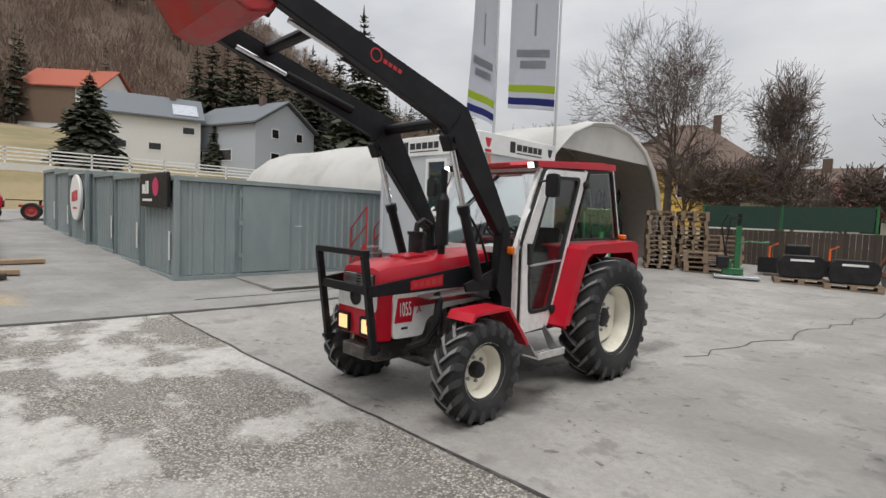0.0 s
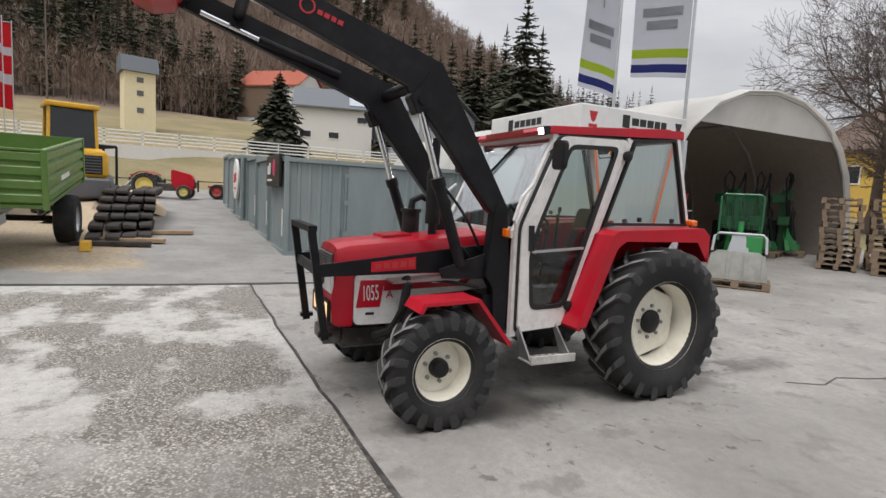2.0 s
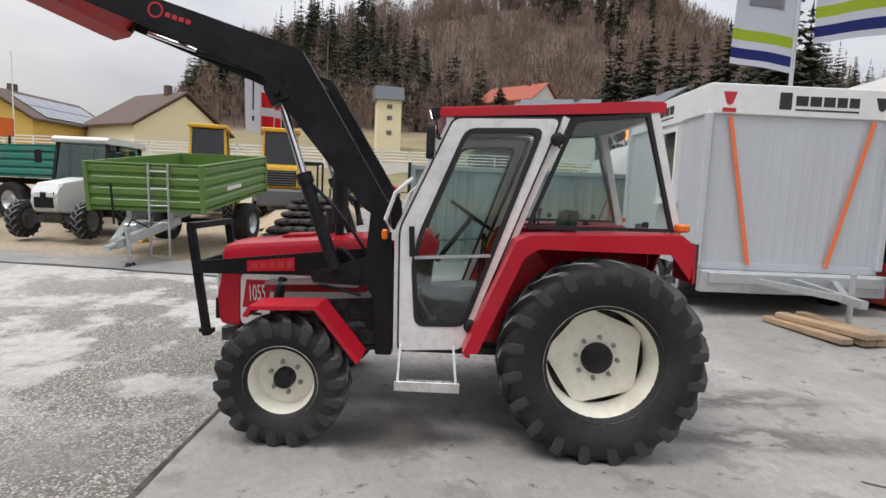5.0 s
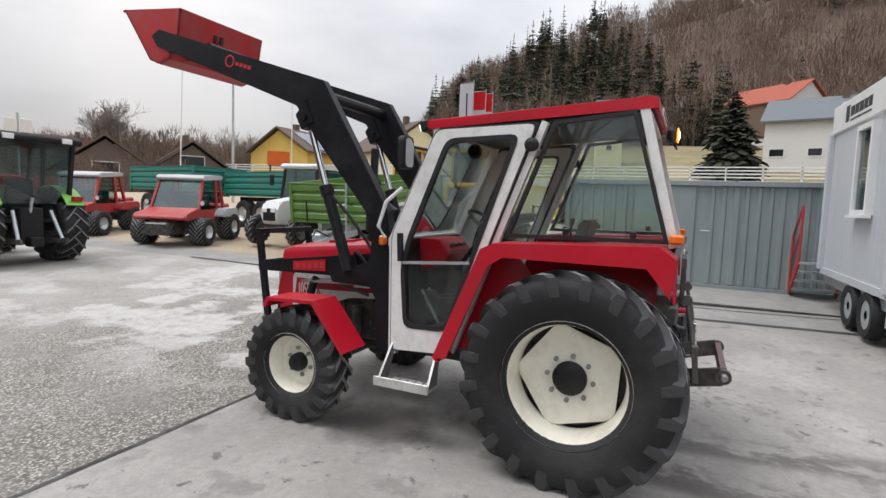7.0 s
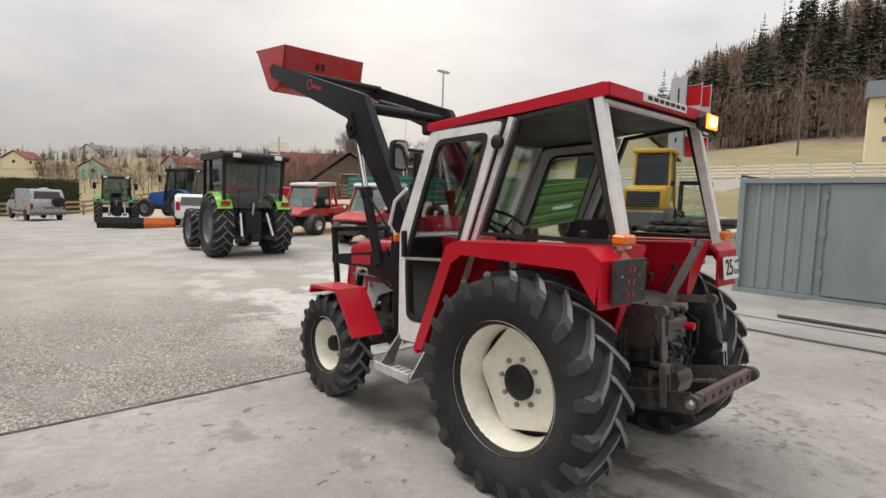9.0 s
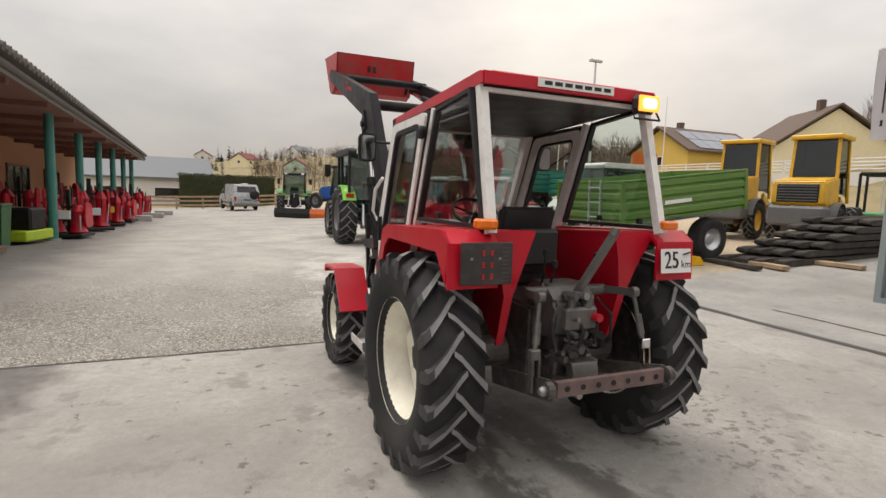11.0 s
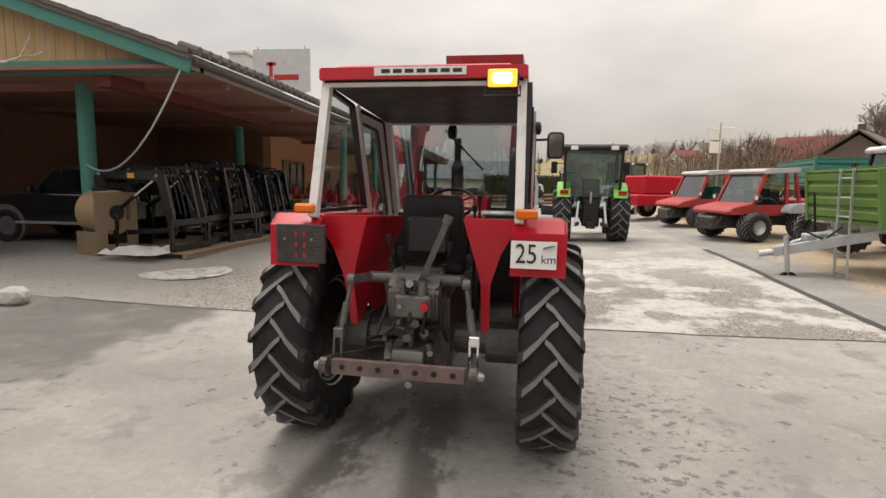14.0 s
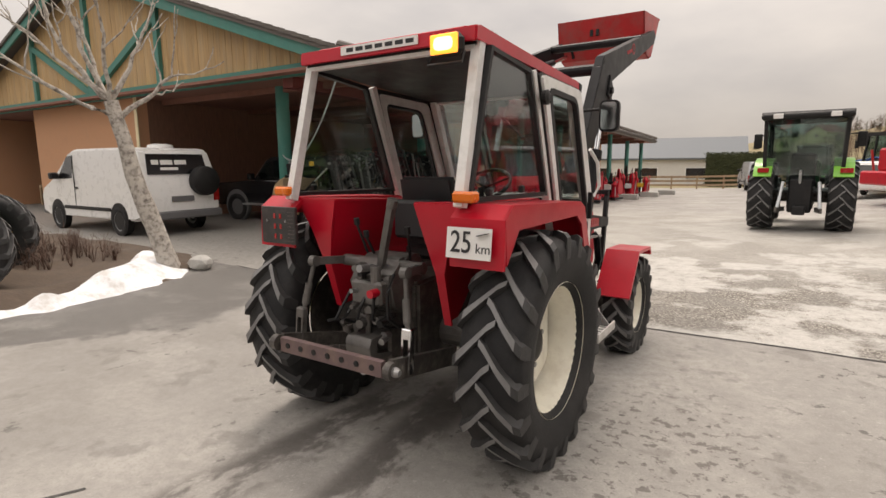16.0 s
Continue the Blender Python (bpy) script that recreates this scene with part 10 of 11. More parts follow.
def mound(name, cx, cy, pts, h, material, label, category, seed, kind="stuff", step=0.16):
    """A low uneven heap inside an outline."""
    rnd = random.Random(seed)
    xs, ys = [p[0] for p in pts], [p[1] for p in pts]

    def inside(x, y):
        c = False
        for i in range(len(pts)):
            (x0, y0), (x1, y1) = pts[i], pts[i - 1]
            if (y0 > y) != (y1 > y) and x < (x1 - x0) * (y - y0) / (y1 - y0) + x0:
                c = not c
        return c

    def edge(x, y):
        best = 9
        for i in range(len(pts)):
            a, b, p = Vector(pts[i]), Vector(pts[i - 1]), Vector((x, y))
            u = max(0, min(1, (p - a).dot(b - a) / (b - a).length_squared))
            best = min(best, (a + (b - a) * u - p).length)
        return best

    bm = B()
    nx, ny = int((max(xs) - min(xs)) / step) + 3, int((max(ys) - min(ys)) / step) + 3
    grid = {}
    for i in range(nx):
        for j in range(ny):
            x, y = min(xs) - step + i * step, min(ys) - step + j * step
            e = edge(x, y) * (1 if inside(x, y) else -1)
            n1 = noise.noise(Vector((x * 1.3, y * 1.3, seed)))
            e += 0.16 * noise.noise(Vector((x * 3, y * 3, seed + 2)))
            z = h * smooth01(-0.05, 0.5, e) * (0.75 + 0.6 * n1) - 0.02 * (e < 0) + 0.008
            if e > -0.35:
                grid[i, j] = bm.verts.new((x, y, ground_z(x, y) + (z if e > -0.05 else -0.03)))
    for (i, j), v in list(grid.items()):
        q = [grid.get(k) for k in ((i, j), (i + 1, j), (i + 1, j + 1), (i, j + 1))]
        if all(q):
            bm.faces.new(q)
    o = part(name, bm, material, smooth=True)
    return tagged(o, label, category, kind=kind)


mound("planted_bed", 0, 0, [(1.75, 8.5), (1.75, 6.0), (1.8, 4.2), (2.35, 2.9), (3.2, 2.6), (5.0, 2.6), (9.5, 2.9), (9.5, 8.5)], 0.16, SOIL, "bare soil bed beside the yard", "flower bed", 4)
mound("snow_heap", 0, 0, [(1.62, 6.1), (1.55, 5.4), (1.62, 4.6), (1.85, 3.8), (2.1, 3.4), (2.7, 3.15), (3.4, 3.3), (3.4, 3.8), (2.9, 4.3), (2.5, 4.8), (2.0, 5.2), (1.85, 5.8), (1.85, 8.2), (1.66, 8.2)], 0.30, SNOW, "heap of old dirty snow along the bed", "snow", 9, step=0.09)
mound("snow_heap", 0, 0, [(4.2, 3.5), (5.2, 3.4), (5.0, 3.9), (4.4, 4.0)], 0.10, SNOW, "small patch of old snow on the bed", "snow", 12, step=0.09)
mound("sand_heap", 0, 0, [(-13.5, -0.1), (-13.2, 0.5), (-16, 0.6), (-20, 1.5), (-24, 0.5), (-22, -2.2), (-16.5, -1.6)], 0.55, mat("pale_sand", (0.50, 0.40, 0.28), 0.95, var=0.15, bump=0.4, bump_scale=20), "low spread of pale sand and sawdust", "sand", 15, step=0.4)
t = thing("tree_stone", "pale stone against the tree foot", "stone", 2.15, 3.15, ground_z(2.15, 3.15) + 0.0)
bm = B()
bmesh.ops.create_icosphere(bm, subdivisions=2, radius=0.17)
for v in bm.verts:
    v.co = Vector((v.co.x * 1.3, v.co.y, v.co.z * 0.8 + 0.1)) * (1 + 0.25 * noise.noise(v.co * 5))
part("stone", bm, CONCRETE, t)


def shrubs(seed, area, n, h, label):
    rnd = random.Random(seed)
    bm = B()
    for _ in range(n):
        x, y = rnd.uniform(area[0], area[1]), rnd.uniform(area[2], area[3])
        z = ground_z(x, y) + 0.08
        for _ in range(9):
            a, b = rnd.uniform(0, 6.28), rnd.uniform(0.1, 0.55)
            d = Vector((math.cos(a) * b, math.sin(a) * b, 1)).normalized() * h * rnd.uniform(0.5, 1.1)
            p, q = Vector((x, y, z)), Vector((x, y, z)) + d
            s = Vector((math.sin(a), -math.cos(a), 0)) * 0.006
            vs = [bm.verts.new(p - s), bm.verts.new(p + s), bm.verts.new(q)]
            bm.faces.new(vs)
            for _ in range(3):
                m_ = p + d * rnd.uniform(0.4, 1.0)
                e = Vector((rnd.uniform(-1, 1), rnd.uniform(-1, 1), rnd.uniform(0, 1))) * h * 0.25
                bm.faces.new([bm.verts.new(m_ - s * 0.7), bm.verts.new(m_ + s * 0.7), bm.verts.new(m_ + e)])
    return tagged(part("bare_shrubs", bm, TWIG), label, "shrub", kind="stuff")


shrubs(6, (3.2, 8.5, 3.6, 6.5), 320, 0.42, "low leafless brown shrubs in the bed")

# ---- firs and woods ----
def fir_mesh(bm, x, y, z, h, r, seed, levels=14, dens=12, bare=0.10, tufts=2):
    """Uneven whorls of drooping boughs, each a few ragged tufts, round a thin trunk; bare: trunk free of boughs."""
    rnd = random.Random(seed)
    rod(bm, (x, y, z - 0.3), (x, y, z + h * 0.95), max(0.06, h * 0.012), 0.02, seg=4)
    for k in range(levels):
        f = (k + rnd.uniform(-0.3, 0.3)) / levels
        zz = z + h * (bare + (0.98 - bare) * max(0.0, f))
        rr = (r * (1 - f) ** 0.8 * (0.55 + 0.45 * min(1.0, f * 5 + 0.35)) + 0.12) * rnd.uniform(0.7, 1.15)
        n = max(4, int(dens * (1 - 0.45 * f)))
        turn = rnd.uniform(0, 6.283)
        for i in range(n):
            if rnd.random() < 0.12:
                continue
            am = turn + 6.283 * (i + rnd.uniform(-0.35, 0.35)) / n
            L = rr * rnd.uniform(0.55, 1.2)
            c, q = math.cos(am), math.sin(am)
            droop = L * rnd.uniform(0.15, 0.5) - h * 0.02 * f
            for u in range(tufts):
                a0, a1 = u / tufts * 0.9, min(1.0, (u + 1.25) / tufts)
                w = L * rnd.uniform(0.12, 0.24) * (1.15 - 0.5 * a0) * (1.3 if tufts < 3 else 0.9) + 0.05
                dz = rnd.uniform(-0.06, 0.06) * L
                p0 = (x + c * L * a0, y + q * L * a0, zz - droop * a0 * a0)
                p1 = (x + c * L * (a0 + a1) / 2 - q * w, y + q * L * (a0 + a1) / 2 + c * w, zz - droop * 0.6 * a1 - w * rnd.uniform(0.2, 0.8))
                p2 = (x + c * L * a1, y + q * L * a1, zz - droop * a1 * a1 + dz)
                p3 = (x + c * L * (a0 + a1) / 2 + q * w, y + q * L * (a0 + a1) / 2 - c * w, zz - droop * 0.6 * a1 - w * rnd.uniform(0.2, 0.8))
                v0, v1, v2, v3 = (bm.verts.new(p) for p in (p0, p1, p2, p3))
                bm.faces.new((v0, v1, v2))
                bm.faces.new((v0, v2, v3))
    top = bm.verts.new((x, y, z + h * 1.02))
    ring = [bm.verts.new((x + 0.05 * r * math.cos(j * 2.1), y + 0.05 * r * math.sin(j * 2.1), z + h * 0.93)) for j in range(3)]
    for j in range(3):
        bm.faces.new((top, ring[j], ring[(j + 1) % 3]))


def fir(x, y, h, r, seed, label="dark green fir tree beside the houses", z=None, levels=30, dens=22):
    t = thing("fir_tree", label, "tree", x, y, z)
    bm = B()
    fir_mesh(bm, 0, 0, 0, h, r, seed, levels, dens, 0.10, 4)
    part("needles", bm, NEEDLE, t)
    bm = B()
    rod(bm, (0, 0, -0.3), (0, 0, h * 0.5), 0.2, 0.1)
    part("trunk", bm, BARK, t)


fir(-47.6, 9.7, 7.4, 3.0, 1, levels=46, dens=30)
fir(-47.5, 34.5, 19.5, 4.6, 2)
fir(-50, 38.5, 16.5, 4.0, 3)
fir(-60, 29.5, 8, 2.2, 4)
fir(-56, 22.3, 5, 1.4, 5)
fir(-58, 44, 15, 3.8, 6)
for k in range(12):
    a = radians(145 + 1.35 * k)
    r = 68 + (k * 37) % 26
    fir(r * math.cos(a), r * math.sin(a), 14 + (k * 5) % 6, 4.0, 40 + k, "tall dark fir at the edge of the wood", levels=28, dens=14)


def scrub(bm, rnd, x, y, z, h, r, n):
    """A leafless crown: a stem, some limbs and a haze of thin twigs that fan upwards."""
    rod(bm, (x, y, z - 0.2), (x + rnd.uniform(-0.2, 0.2), y + rnd.uniform(-0.2, 0.2), z + h * 0.75), 0.10, 0.03, seg=3)
    for _ in range(n):
        a, f = rnd.uniform(0, 6.283), rnd.random() ** 0.75
        w = r * math.sin(math.pi * min(0.96, 0.15 + 0.80 * f)) * math.sqrt(rnd.random())
        p = Vector((x + math.cos(a) * w, y + math.sin(a) * w, z + h * (0.10 + 0.78 * f)))
        d = Vector((math.cos(a) * rnd.uniform(0.0, 0.7), math.sin(a) * rnd.uniform(0.0, 0.7), rnd.uniform(0.5, 1.0))) * (h * rnd.uniform(0.10, 0.26))
        s = Vector((-math.sin(a), math.cos(a), rnd.uniform(-0.3, 0.3))) * (h * rnd.uniform(0.003, 0.009))
        bm.faces.new([bm.verts.new(p - s), bm.verts.new(p + s), bm.verts.new(p + d)])


rnd = random.Random(77)
bmf, bmw = B(), B()
spots = []
for _ in range(7200):
    x, y = rnd.uniform(-235, -84), rnd.uniform(-95, 175)
    west = -x - 34
    if west < 62 + 10 * noise.noise(Vector((x * 0.03, y * 0.03, 9))):
        continue
    side = hill_side(x, y)
    if side < 0.12:
        continue
    spots.append((x, y))
nf = nw = 0
for x, y in spots:
    z = ground_z(x, y)
    den = noise.noise(Vector((x * 0.022, y * 0.022, 4.0)))
    ridge = smooth01(105, 135, -x - 34)
    if den + 0.22 * ridge + rnd.uniform(-0.14, 0.14) > 0.24 and nf < 520:
        h = rnd.uniform(9, 19)
        fir_mesh(bmf, x, y, z, h, h * rnd.uniform(0.11, 0.19), int(x * 31 + y), 17, 9, rnd.uniform(0.08, 0.42), 2)
        nf += 1
    elif nw < 3600:
        h = rnd.uniform(5, 11)
        nw += 1
        scrub(bmw, rnd, x, y, z, h, h * 0.36, 120)
tagged(part("fir_wood", bmf, NEEDLE), "dark fir wood on the hillside", "woods", kind="stuff")
tagged(part("bare_wood", bmw, WOODS), "brown leafless wood on the hillside", "woods", kind="stuff")

# far low ridge trees and hedge
bm = B()
rnd = random.Random(5)
for _ in range(240):
    a = radians(rnd.uniform(-148, -80))
    r = rnd.uniform(190, 360)
    x, y = r * math.cos(a), r * math.sin(a)
    if x > 4:
        continue
    fir_mesh(bm, x, y, ground_z(x, y), rnd.uniform(3, 8), rnd.uniform(1.0, 2.0), int(r * 7), 12, 8)
tagged(part("far_trees", bm, NEEDLE), "scattered dark trees on the far slope", "woods", kind="stuff")
bm = B()
for _ in range(1500):
    a = radians(rnd.uniform(-152, -96)) if rnd.random() < 0.8 else radians(rnd.uniform(85, 128))
    r = rnd.uniform(110, 330)
    x, y = r * math.cos(a), r * math.sin(a)
    z, h = ground_z(x, y), rnd.uniform(3.5, 6.5)
    scrub(bm, rnd, x, y, z, h, h * 0.5, 70)
tagged(part("far_scrub", bm, WOODS), "brown leafless scrub on the low hills", "woods", kind="stuff")
rnd = random.Random(41)
bm = B()
for k in range(330):
    x, y = (rnd.uniform(-78, -24), rnd.uniform(-78, -50)) if k > 50 else (rnd.uniform(-41, -26), rnd.uniform(-40, -36))
    h = rnd.uniform(3.2, 6.8) if k > 50 else rnd.uniform(1.6, 3.4)
    scrub(bm, rnd, x, y, ground_z(x, y), h, h * 0.5, 150)
tagged(part("slope_thicket", bm, WOODS), "brown leafless thicket round the old farmhouses", "shrubs", kind="stuff")
t = thing("clipped_hedge", "tall clipped dark green hedge at the yard's end", "hedge", -4.3, -47)
bm = B()
rh = random.Random(2)
for _ in range(5200):
    u, v, w_ = rh.uniform(-4.3, 4.3), rh.uniform(-0.7, 0.7), rh.uniform(0, 2.9)
    k = rh.random()
    if k < 0.5:
        v = 0.7
    elif k < 0.7:
        w_ = 2.9
    c = Vector((u, v, w_)) + Vector((rh.uniform(-1, 1), rh.uniform(-1, 1), rh.uniform(-1, 1))) * 0.08
    e1 = Vector((rh.uniform(-1, 1), rh.uniform(-1, 1), rh.uniform(-1, 1))).normalized() * 0.13
    e2 = Vector((rh.uniform(-1, 1), rh.uniform(-1, 1), rh.uniform(-1, 1))).normalized() * 0.13
    bm.faces.new([bm.verts.new(c), bm.verts.new(c + e1), bm.verts.new(c + e2)])
part("leaves", bm, HEDGE, t, kind="stuff")
bm = B()
box(bm, -4.2, 4.2, -0.6, 0.6, 0.0, 2.82)
part("inner_growth", bm, HEDGE, t)

# ---- houses, road bank, poles ----
def house(name, label, x, y, rz, w, d, h, rh, wall, roof, wins=(), z=None, base=0.0, overhang=0.4, chimney=True, hip=False):
    """A pitched house: w along local x (the ridge), d along y. wins: (face, along, z, w, h)."""
    t = thing(name, label, "house", x, y, z, rz)
    bm = B()
    box(bm, -w / 2, w / 2, -d / 2, d / 2, -1.5, h)
    if not hip:
        prism(bm, [(-d / 2, h), (d / 2, h), (0, h + rh * (d / 2) / (d / 2 + overhang))], -w / 2, w / 2, "x")
    part("wall", bm, wall, t)
    sl = rh / (d / 2 + overhang)
    for s in (1, -1):
        bm = B()
        a = s * (d / 2 + overhang)
        za = h + rh - sl * (d / 2 + overhang) - 0.02
        e, q = w / 2 + overhang, (1.2 if hip else w / 2 + overhang)
        hexa(bm, [(-e, a, za), (e, a, za), (q, 0, h + rh), (-q, 0, h + rh), (-e, a, za + 0.18), (e, a, za + 0.18), (q, 0, h + rh + 0.18), (-q, 0, h + rh + 0.18)])
        part("roof", bm, roof, t)
    if hip:
        zh = h - 0.02
        for s in (1, -1):
            e, a = s * (w / 2 + overhang), d / 2 + overhang
            bm = B()
            hexa(bm, [(e, -a, zh), (e, a, zh), (s * 1.18, 0.01, h + rh), (s * 1.18, -0.01, h + rh), (e, -a, zh + 0.18), (e, a, zh + 0.18), (s * 1.18, 0.01, h + rh + 0.18), (s * 1.18, -0.01, h + rh + 0.18)])
            part("roof", bm, roof, t)
    if chimney:
        bm = B()
        box(bm, w * 0.18, w * 0.18 + 0.55, -0.6, -0.05, h + rh * 0.6, h + rh + 0.8)
        part("chimney", bm, TILE_BROWN, t)
    for f, u, zz, ww, hh in wins:
        wn_ = new("window")
        wn_.parent = t
        if f in ("s", "n"):
            s = -1 if f == "s" else 1
            yo = s * d / 2
            o = [(u - ww / 2, zz), (u + ww / 2, zz), (u + ww / 2, zz + hh), (u - ww / 2, zz + hh)]
            part("frame", frame_prism(B(), o, inset(o, 0.08), yo - 0.05, yo + 0.05, "y"), WHITE, wn_)
            part("pane", prism(B(), inset(o, 0.07), yo - 0.03, yo + 0.03, "y"), CAR_BLACK, wn_)
        else:
            s = -1 if f == "w" else 1
            xo = s * w / 2
            o = [(u - ww / 2, zz), (u + ww / 2, zz), (u + ww / 2, zz + hh), (u - ww / 2, zz + hh)]
            part("frame", frame_prism(B(), o, inset(o, 0.08), xo - 0.05, xo + 0.05, "x"), WHITE, wn_)
            part("pane", prism(B(), inset(o, 0.07), xo - 0.03, xo + 0.03, "x"), CAR_BLACK, wn_)
    return t


GREY_RENDER = mat("pale_blue_grey_render", (0.40, 0.43, 0.47), 0.9, var=0.06)
W1 = [("s", -3, 1.0, 1.1, 1.0), ("s", 0, 1.0, 1.1, 1.0), ("s", 2.5, 2.9, 1.2, 0.7), ("e", -2, 1.0, 1.2, 1.0), ("e", 2, 1.0, 1.2, 1.0), ("e", 0, 3.6, 1.0, 0.9), ("e", 2.2, 3.2, 1.0, 0.9)]
house("white_house", "white two-storey house with slate grey roof above the road", -61.5, 18.2, 75, 8.2, 8, 4.0, 2.6, RENDER_WHITE, SLATE, [("s", -3, 0.8, 1.3, 0.8), ("s", 0, 0.8, 1.2, 0.8), ("s", 3.0, 2.6, 1.2, 0.8)])
t = house("red_roofed_house", "white house with red tiled roof and balcony uphill", -103.0, 19.5, 48, 12, 10, 22.6 - ground_z(-103, 19.5) - 3.6, 3.6, RENDER_WHITE, TILE_RED, W1)
bm = B()
hr = 22.6 - ground_z(-103, 19.5) - 3.6
box(bm, -6.0, 2.5, -5.1, -5.0, 0.3, hr - 0.1)
part("cladding", bm, mat("brown_timber_cladding", (0.17, 0.115, 0.08), 0.8, var=0.25, stretch=(6, 1, 1)), t, "brown timber cladding")
WH = bpy.data.objects["white_house"]
bm = B()
k = 2.6 / 4.4
hexa(bm, [(1.6, -3.9, 4.0 + 2.6 - k * 3.9 + 0.21), (3.9, -3.9, 4.0 + 2.6 - k * 3.9 + 0.21), (3.9, -1.6, 4.0 + 2.6 - k * 1.6 + 0.21), (1.6, -1.6, 4.0 + 2.6 - k * 1.6 + 0.21), (1.6, -3.9, 4.0 + 2.6 - k * 3.9 + 0.27), (3.9, -3.9, 4.0 + 2.6 - k * 3.9 + 0.27), (3.9, -1.6, 4.0 + 2.6 - k * 1.6 + 0.27), (1.6, -1.6, 4.0 + 2.6 - k * 1.6 + 0.27)])
part("roof_panel", bm, mat("bright_roof_panel", (0.40, 0.43, 0.48), 0.3, var=0.04), WH, "bright reflecting panel on the roof")
house("grey_roofed_house", "pale house with blue-grey roof beside firs", -56.6, 26.4, 15, 11, 8, 4.6, 2.7, GREY_RENDER, SLATE, [("s", -3, 1.0, 1.2, 1.2), ("s", 1, 1.0, 2.2, 1.2), ("e", -1.5, 1.0, 1.2, 1.0), ("e", -1.5, 3.4, 1.0, 1.0), ("e", 1.8, 3.4, 1.0, 1.0)])
house("yellow_house", "yellow rendered house with brown hipped roof behind bare trees", -17.2, 45, 22, 10.5, 9, 4.0, 4.0, RENDER_YELLOW, TILE_BROWN, [("s", -3, 2.0, 1.1, 1.2), ("s", 0, 2.0, 1.1, 1.2), ("s", 3, 2.0, 1.1, 1.2), ("w", 0, 2.0, 1.2, 1.2)], hip=True)
house("red_barn_roofed_house", "white house with dark red roof by the fence", -1.3, 38.5, 8, 8.5, 7, 1.7, 2.0, RENDER_WHITE, TILE_DKRED, [("s", -3, 0.8, 1.0, 1.0), ("w", 0, 1.0, 1.0, 1.0)])
house("brown_roofed_house", "house with dark brown roof behind the fence", -9.4, 45, 5, 9, 8, 2.0, 2.4, RENDER_WHITE, TILE_BROWN, [("s", -3, 1.0, 1.0, 1.0)])
t = house("solar_house", "yellow house with solar panels on a brown roof", -50.6, -33.2, -3, 10.5, 8, 9.0 - ground_z(-50.6, -33.2) - 2.6, 2.6, RENDER_YELLOW, TILE_BROWN, [("e", 0, 1.0, 1.4, 1.0), ("s", 2, 1.0, 1.2, 1.0)])
SH = 9.0 - ground_z(-50.6, -33.2) + 0.22
for i in range(5):
    for j in range(2):
        bm = B()
        sl = 2.6 / (4.0 + 0.4)
        y0, y1 = 0.7 + j * 1.75, 0.7 + j * 1.75 + 1.65
        x0 = -4.8 + i * 1.75
        hexa(bm, [(x0, y0, SH - sl * y0), (x0 + 1.68, y0, SH - sl * y0), (x0 + 1.68, y1, SH - sl * y1), (x0, y1, SH - sl * y1), (x0, y0, SH + 0.04 - sl * y0), (x0 + 1.68, y0, SH + 0.04 - sl * y0), (x0 + 1.68, y1, SH + 0.04 - sl * y1), (x0, y1, SH + 0.04 - sl * y1)])
        part("solar_panel", bm, mat("blue_solar_glass", (0.05, 0.07, 0.12), 0.15, coat=0.5) if i + j == 0 else bpy.data.materials["blue_solar_glass"], t)
house("gable_house", "pale yellow gabled house with brown roof beyond loaders", -53.7, -23.2, 60, 7.5, 10, 10.2 - ground_z(-53.7, -23.2) - 3.6, 3.6, CREAM_WALL, TILE_BROWN, [])
BROWN_WALL = mat("brown_timber_house_wall", (0.13, 0.10, 0.08), 0.85, var=0.2)
ROOF_OLD = mat("old_brown_roof", (0.115, 0.09, 0.075), 0.85, var=0.2, dirt=(0.18, 0.15, 0.12), dirt_amount=0.4)
for x, y, rz in ((-35.2, -45.6, 50), (-40.2, -41.0, 56)):
    house("brown_farmhouse", "old brown farmhouse with steep dark roof beyond the mowers", x, y, rz, 8.5, 8.5, 6.7 - ground_z(x, y) - 3.4, 3.4, BROWN_WALL, ROOF_OLD, [("e", 0, 1.4, 2.2, 1.3), ("n", -2, 0.6, 1.2, 1.0)])
house("red_farmhouse", "brown farmhouse with large dull red roof", -44.5, -70.0, 148, 12, 9, 8.6 - ground_z(-44.5, -70.0) - 4.4, 4.4, BROWN_WALL, TILE_DKRED, [("n", -2, 0.6, 1.2, 1.0), ("n", 2, 0.6, 1.2, 1.0)])
house("low_hall", "low white hall with dark roof past the fence", 6.5, -56, 5, 18, 9, 2.6, 2.2, RENDER_WHITE, SLATE, [("n", -5, 0.6, 2.4, 1.2), ("n", 0, 0.6, 2.4, 1.2), ("n", 5, 0.6, 2.4, 1.2)])
for k, (x, y, rz, c, r) in enumerate(((-22, -72, 20, RENDER_WHITE, TILE_RED), (-14, -80, 70, mat("mint_render", (0.45, 0.62, 0.50), 0.9), TILE_RED), (-30, -90, 10, RENDER_WHITE, TILE), (-8, -95, 50, CREAM_WALL, TILE_RED), (-40, -78, 100, CREAM_WALL, TILE), (-20, -115, 30, RENDER_WHITE, SLATE), (-2, -120, 80, RENDER_WHITE, TILE_RED), (-48, -120, 15, RENDER_WHITE, TILE_RED), (-52, -84, 60, TILE_RED, TILE_RED))):
    house("village_house", "small far village house with pitched roof", x * 2.5, y * 2.4, rz, 9, 7.5, 2.8, 2.6, c, TILE_DKRED if r is TILE_RED else r, [("n", -2, 1.2, 1.2, 1.2), ("n", 2, 1.2, 1.2, 1.2), ("e", 0, 1.2, 1.2, 1.2)])
